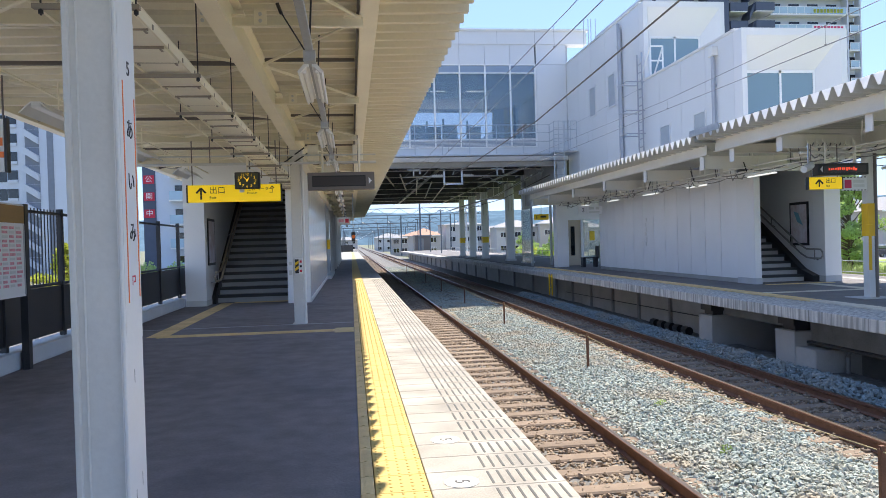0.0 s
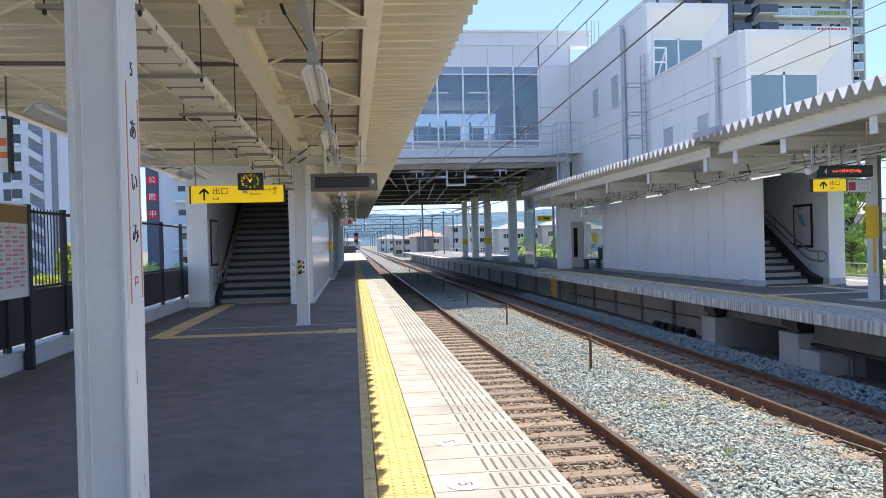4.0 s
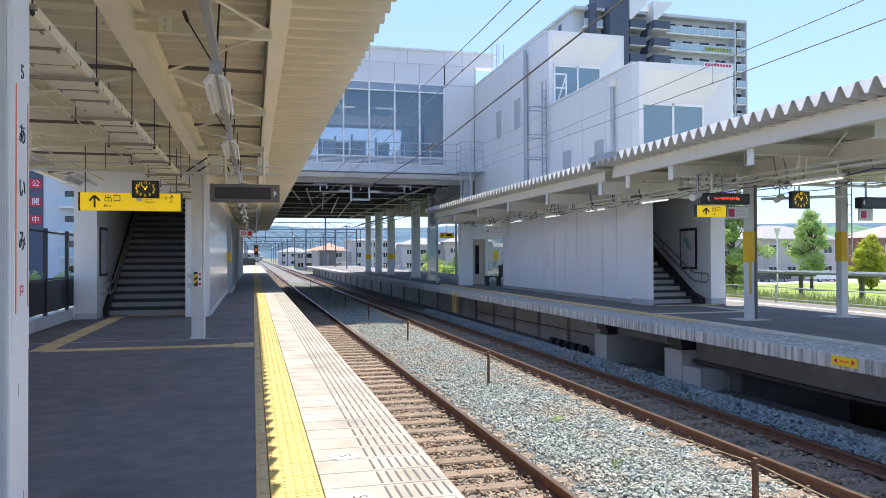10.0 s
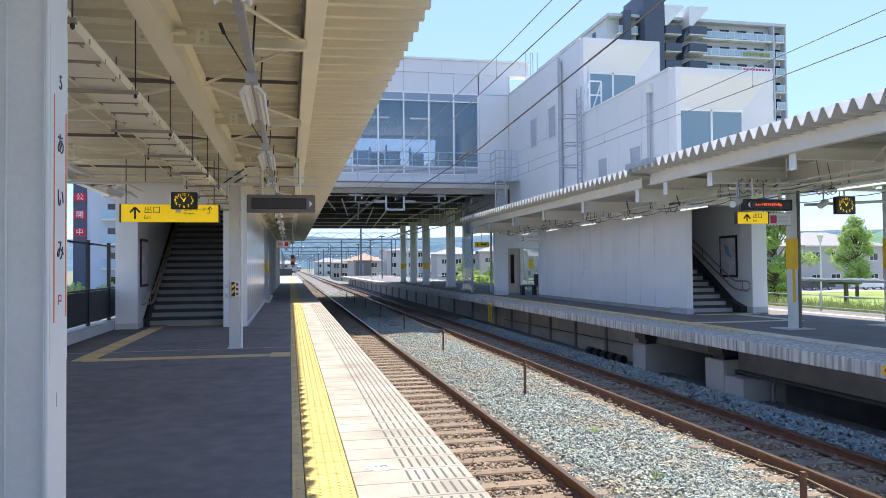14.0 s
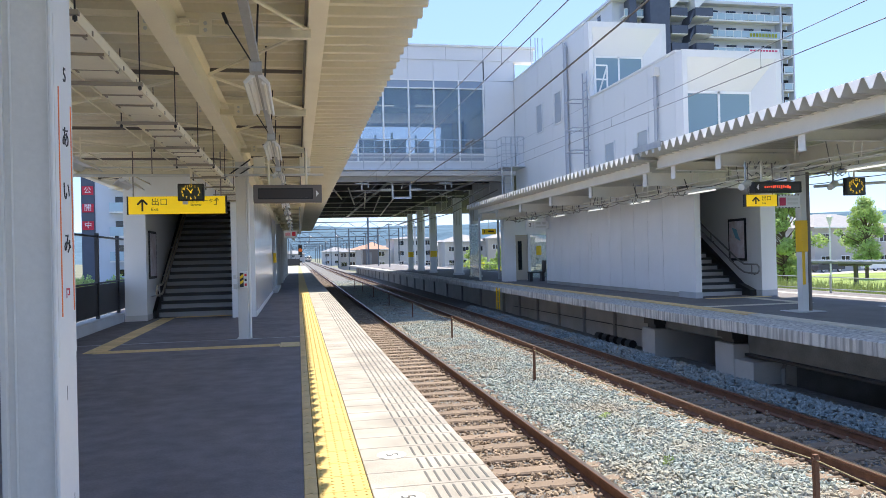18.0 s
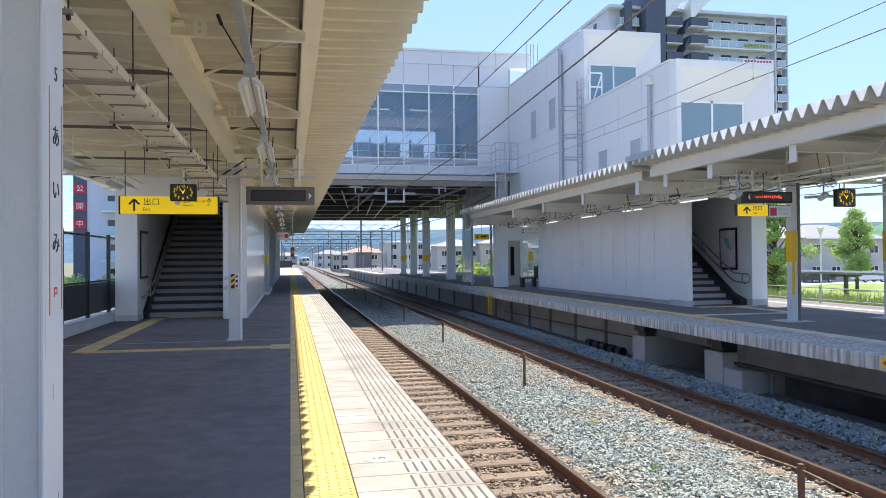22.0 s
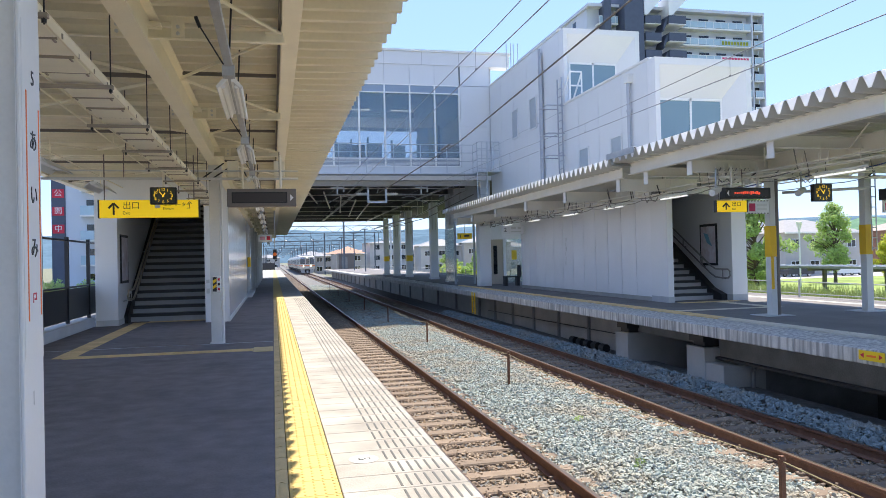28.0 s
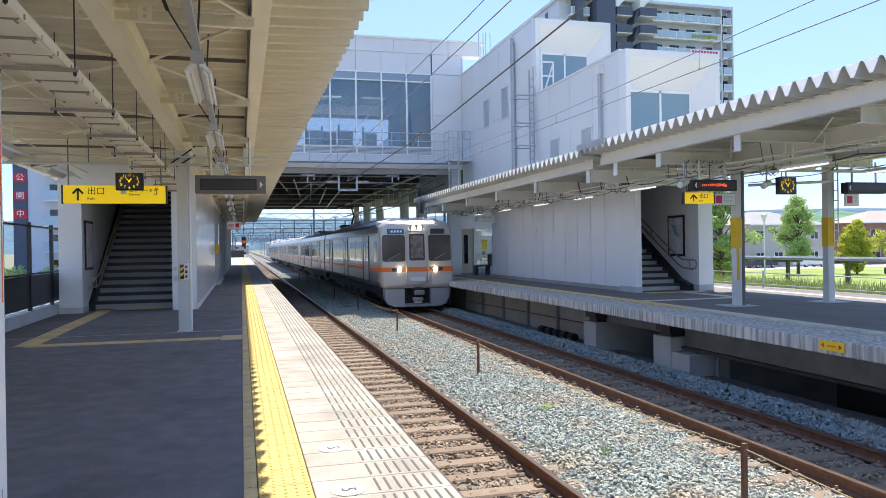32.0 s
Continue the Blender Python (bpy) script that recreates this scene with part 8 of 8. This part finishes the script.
def train():
    t = thing("train", (TRACKS[1], 28, RT), "silver electric train with orange stripes, headlights lit", "train")
    for k in range(6):
        coach(t, 20.0 * k, k == 0)
    # front end: rings of a rounded section, slightly raked and drawn in at its edges
    bm = bmesh.new()
    def ring_at(y, inset, top):
        pts = []
        for sx, zc, a0 in ((1, top - 0.42, 0), (-1, top - 0.42, 1)):
            for q in range(7):
                a = math.pi / 2 * (q / 6 + a0)
                pts.append((sx * (1.05 - inset) + (0.42 if sx > 0 else 0.42) * math.cos(a), zc + 0.42 * math.sin(a)))
        pts += [(-1.47 + inset, 1.1), (-1.42 + inset, 0.93), (-1.3 + inset, 0.86), (1.3 - inset, 0.86), (1.42 - inset, 0.93), (1.47 - inset, 1.1)]
        return [bm.verts.new((x, y + 0.13 * max(0.0, z - 1.15) / 1.9, z)) for x, z in pts]
    rings = [ring_at(0.0, 0.13, 3.30), ring_at(0.012, 0.075, 3.37), ring_at(0.06, 0.03, 3.42), ring_at(0.15, 0.008, 3.46), ring_at(0.38, 0.0, 3.5)]
    n = len(rings[0])
    for ra, rb in zip(rings, rings[1:]):
        for k in range(n):
            bm.faces.new((ra[k], ra[(k + 1) % n], rb[(k + 1) % n], rb[k]))
    bm.faces.new(rings[0][::-1])
    face = part("front_mask", mesh_of(bm, "front_mask", MASK, True), None, t, "silver-grey front mask")
    def fy(z, x=0.0):
        return 0.13 * max(0, z - 1.15) / 1.9 + 0.02 * max(0.0, (abs(x) - 1.3) / 0.12)
    def plate(name, x0, x1, z0, z1, m, off=0.012, parent=face, lab="", r=0.0):
        """A thin plate on the raked face, with rounded corners of radius r."""
        cs = []
        for cx, cz, a0 in ((x1 - r, z1 - r, 0), (x0 + r, z1 - r, 1), (x0 + r, z0 + r, 2), (x1 - r, z0 + r, 3)):
            for q in range(5 if r else 1):
                a = math.pi / 2 * (a0 + q / 4)
                cs.append((cx + r * math.cos(a), cz + r * math.sin(a)))
        b = bmesh.new()
        back = [b.verts.new((x, fy(z, x) + 0.004, z)) for x, z in cs]
        front = [b.verts.new((x, fy(z, x) - off, z)) for x, z in cs]
        for k in range(len(cs)):
            b.faces.new((back[k], back[(k + 1) % len(cs)], front[(k + 1) % len(cs)], front[k]))
        b.faces.new(front)
        b.faces.new(back[::-1])
        return part(name, b, m, parent, lab)
    plate("orange_band", -1.33, 1.33, 1.50, 1.68, ORANGE, 0.012, face, "orange stripe across the nose")
    for s in (-1, 1):
        b = bmesh.new()
        row = [[b.verts.new((s * x, y, z)) for z in (1.50, 1.68)] for x, y in ((1.325, 0.03), (1.34, 0.02), (1.40, 0.035), (1.45, 0.09), (1.472, 0.18), (1.481, 0.42))]
        for ra, rb in zip(row, row[1:]):
            b.faces.new((ra[0], ra[1], rb[1], rb[0]))
        part("orange_wrap", b, ORANGE, face)
    plate("lower_panel", -1.33, -0.56, 0.98, 1.36, MASK, 0.008, face, "", 0.05)
    plate("lower_panel", 0.56, 1.33, 0.98, 1.36, MASK, 0.008, face, "", 0.05)
    for x0, x1, sx in ((-1.345, -0.50, -1), (0.50, 1.345, 1)):
        w = plate("window_surround", x0 - 0.03, x1 + 0.03, 1.90, 2.93, UNDERL, 0.010, face, "", 0.09)
        plate("windscreen", x0, x1, 1.93, 2.90, CAB, 0.016, w, "", 0.07)
        part("wiper", bar(bmesh.new(), (x0 + 0.18, fy(1.98) - 0.03, 1.96), (x0 + 0.68, fy(2.25) - 0.03, 2.22), 0.012, 0.022), GREYD2, w)
    d = plate("end_door", -0.38, 0.38, 1.08, 3.06, MASK, 0.03, face, "grey end door with a window", 0.1)
    w = plate("door_surround", -0.31, 0.31, 1.93, 2.97, UNDERL, 0.034, d, "", 0.07)
    plate("door_window", -0.285, 0.285, 1.96, 2.94, CAB, 0.038, d, "", 0.06)
    plate("door_stripe", -0.37, 0.37, 1.50, 1.68, ORANGE, 0.036, d)
    # pleated sheet just before the opaque pane, in place of its reflections
    b = bmesh.new()
    row = [[b.verts.new((-0.25 + 0.5 * q / 14, fy(z) - 0.0392 - (0.004 if q % 2 else 0.0) - 0.001 * (q % 3), z)) for z in (2.02, 2.9)] for q in range(15)]
    for ra, rb in zip(row, row[1:]):
        b.faces.new((ra[0], ra[1], rb[1], rb[0]))
    part("door_reflection", b, PANEREFL, d, "pleated tan sheet on the door pane, painted for reflections")
    loop = [(-0.43, 1.12), (-0.43, 3.0), (-0.36, 3.1), (0.36, 3.1), (0.43, 3.0), (0.43, 1.12), (0.36, 1.03), (-0.36, 1.03), (-0.43, 1.12)]
    part("door_rim", pipe_along([(x, fy(z) - 0.03, z) for x, z in loop], 0.032, 8), MASK, face, "raised rim round the end door")
    plate("step_plate", -0.30, 0.30, 1.12, 1.28, GREYP, 0.07, face, "grey folded gangway step", 0.05)
    for x0, x1, m in ((-1.12, -0.55, DISPB), (0.6, 1.1, SCREEN)):
        q = plate("display_surround", x0 - 0.04, x1 + 0.04, 2.965, 3.17, UNDERL, 0.012, face, "", 0.03)
        plate("display", x0, x1, 2.99, 3.15, m, 0.02, q)
    for k in range(4):
        plate("print_bar", -1.02 + 0.12 * k, -0.95 + 0.12 * k, 3.03, 3.11, WHITEP, 0.024, face)
    for s in (-1, 1):
        h = plate("lamp_housing", 0.58 if s > 0 else -1.02, 1.02 if s > 0 else -0.58, 1.515, 1.665, UNDERL, 0.018, face, "", 0.05)
        part("headlight", tube(bmesh.new(), (s * 0.72, -0.05, 1.59), (s * 0.72, -0.012, 1.59), 0.088, 16), HEADL, h, "lit round headlight")
        part("tail_light", tube(bmesh.new(), (s * 0.92, -0.035, 1.59), (s * 0.92, -0.012, 1.59), 0.06, 12), UNDERL, h)
        part("grab_rail", pipe_along([(s * 1.40, 0.02, 1.15), (s * 1.40, -0.03, 1.2), (s * 1.40, -0.03, 1.42), (s * 1.40, 0.02, 1.47)], 0.012), GALV, face)
    for x in (-0.13, 0.13):
        part("roof_headlight", tube(bmesh.new(), (x, 0.04, 3.2), (x, 0.18, 3.2), 0.085, 14), HEADL, face, "lit roof headlight")
    part("lamp_pod", bx(-0.27, 0.27, 0.09, 0.3, 3.12, 3.30, bevel=0.04), UNDERL, face)
    bm = bmesh.new()
    vr = []
    for y, hw, zb, zt in ((0.10, 1.02, 3.30, 3.36), (0.16, 1.18, 3.27, 3.43), (0.42, 1.26, 3.25, 3.52), (1.6, 1.3, 3.25, 3.60)):
        vr.append([bm.verts.new((x, y + 0.06 * abs(x), z - 0.10 * (abs(x) / 1.3) ** 3)) for x, z in [(hw * (q / 6 - 1), zt) for q in range(13)] + [(hw, zb), (-hw, zb)]])
    n = len(vr[0])
    for ra, rb in zip(vr, vr[1:]):
        for k in range(n):
            bm.faces.new((ra[k], ra[(k + 1) % n], rb[(k + 1) % n], rb[k]))
    bm.faces.new(vr[0][::-1])
    bm.faces.new(vr[-1])
    # white colour carries the sun glare on the roof front
    part("visor", mesh_of(bm, "visor", WHITEP), None, face, "roof visor coloured white for sun glare")
    for s in (-1, 1):
        part("skirt", extrude(bmesh.new(), [(s * 1.30, 0.84), (s * 1.27, 0.45), (s * 1.16, 0.24), (s * 0.92, 0.14), (s * 0.52, 0.12), (s * 0.52, 0.84)], "y", 0.05, 0.5), SKIRT, t, "grey front skirt")
    part("skirt_bar", bx(-0.515, 0.515, 0.06, 0.5, 0.12, 0.24, bevel=0.03), SKIRT, t)
    part("coupler_pocket", bx(-0.515, 0.515, 0.3, 0.8, 0.25, 0.84), UNDER, t)
    c = part("coupler", bx(-0.17, 0.17, -0.22, 0.3, 0.62, 0.9, bevel=0.05), UNDER, t, "dark automatic coupler")
    part("coupler_face", bx(-0.2, 0.2, -0.27, -0.2, 0.6, 0.78, bevel=0.02), GREYD2, c)
    part("jumper_box", bx(-0.2, 0.2, -0.08, 0.1, 0.36, 0.5, bevel=0.02), GALV, c)
    part("jumper_box", bx(-0.16, 0.16, -0.02, 0.1, 0.26, 0.34, bevel=0.02), GREYP, c)
    for s in (-1, 1):
        part("hose", pipe_along([(s * 0.25, 0.28, 0.75), (s * 0.3, 0.05, 0.6), (s * 0.34, 0.1, 0.42), (s * 0.4, 0.28, 0.4)], 0.025), BLACK, c)
    p = part("pantograph", bx(-0.7, 0.7, 16.5, 18.0, 3.7, 3.85), UNDER, t, "raised single-arm pantograph")
    part("lower_arm", bar(bmesh.new(), (0, 17.9, 3.85), (0, 16.6, 4.4), 0.08, 0.08), UNDER, p)
    part("upper_arm", bar(bmesh.new(), (0, 16.6, 4.4), (0, 17.7, 5.02), 0.06, 0.06), UNDER, p)
    part("contact_strip", bar(bmesh.new(), (-0.85, 17.7, 5.04), (0.85, 17.7, 5.04), 0.25, 0.05), UNDER, p)
    part("roof_cable_tray", bx(-0.9, -0.6, 2.5, 16, 3.58, 3.66), ROOFG, t)
    return t


SKIRT = mat("skirt_grey", (0.36, 0.365, 0.37), 0.5, 0.1, var=0.08, bump=0)
UNDERL = mat("lamp_surround", (0.05, 0.045, 0.045), 0.4, bump=0)
TRAIN = train()


# ---- what moves ----
def motions():
    # the train runs in at a steady thirty metres a second
    rows = [(t, pose(TRACKS[1], 28.0 + 30.0 * (32 - t), RT)) for t in [0.5 * k for k in range(65)]]
    rows.insert(-1, (31.9, pose(TRACKS[1], 31.0, RT)))
    walk(TRAIN, rows)


motions()
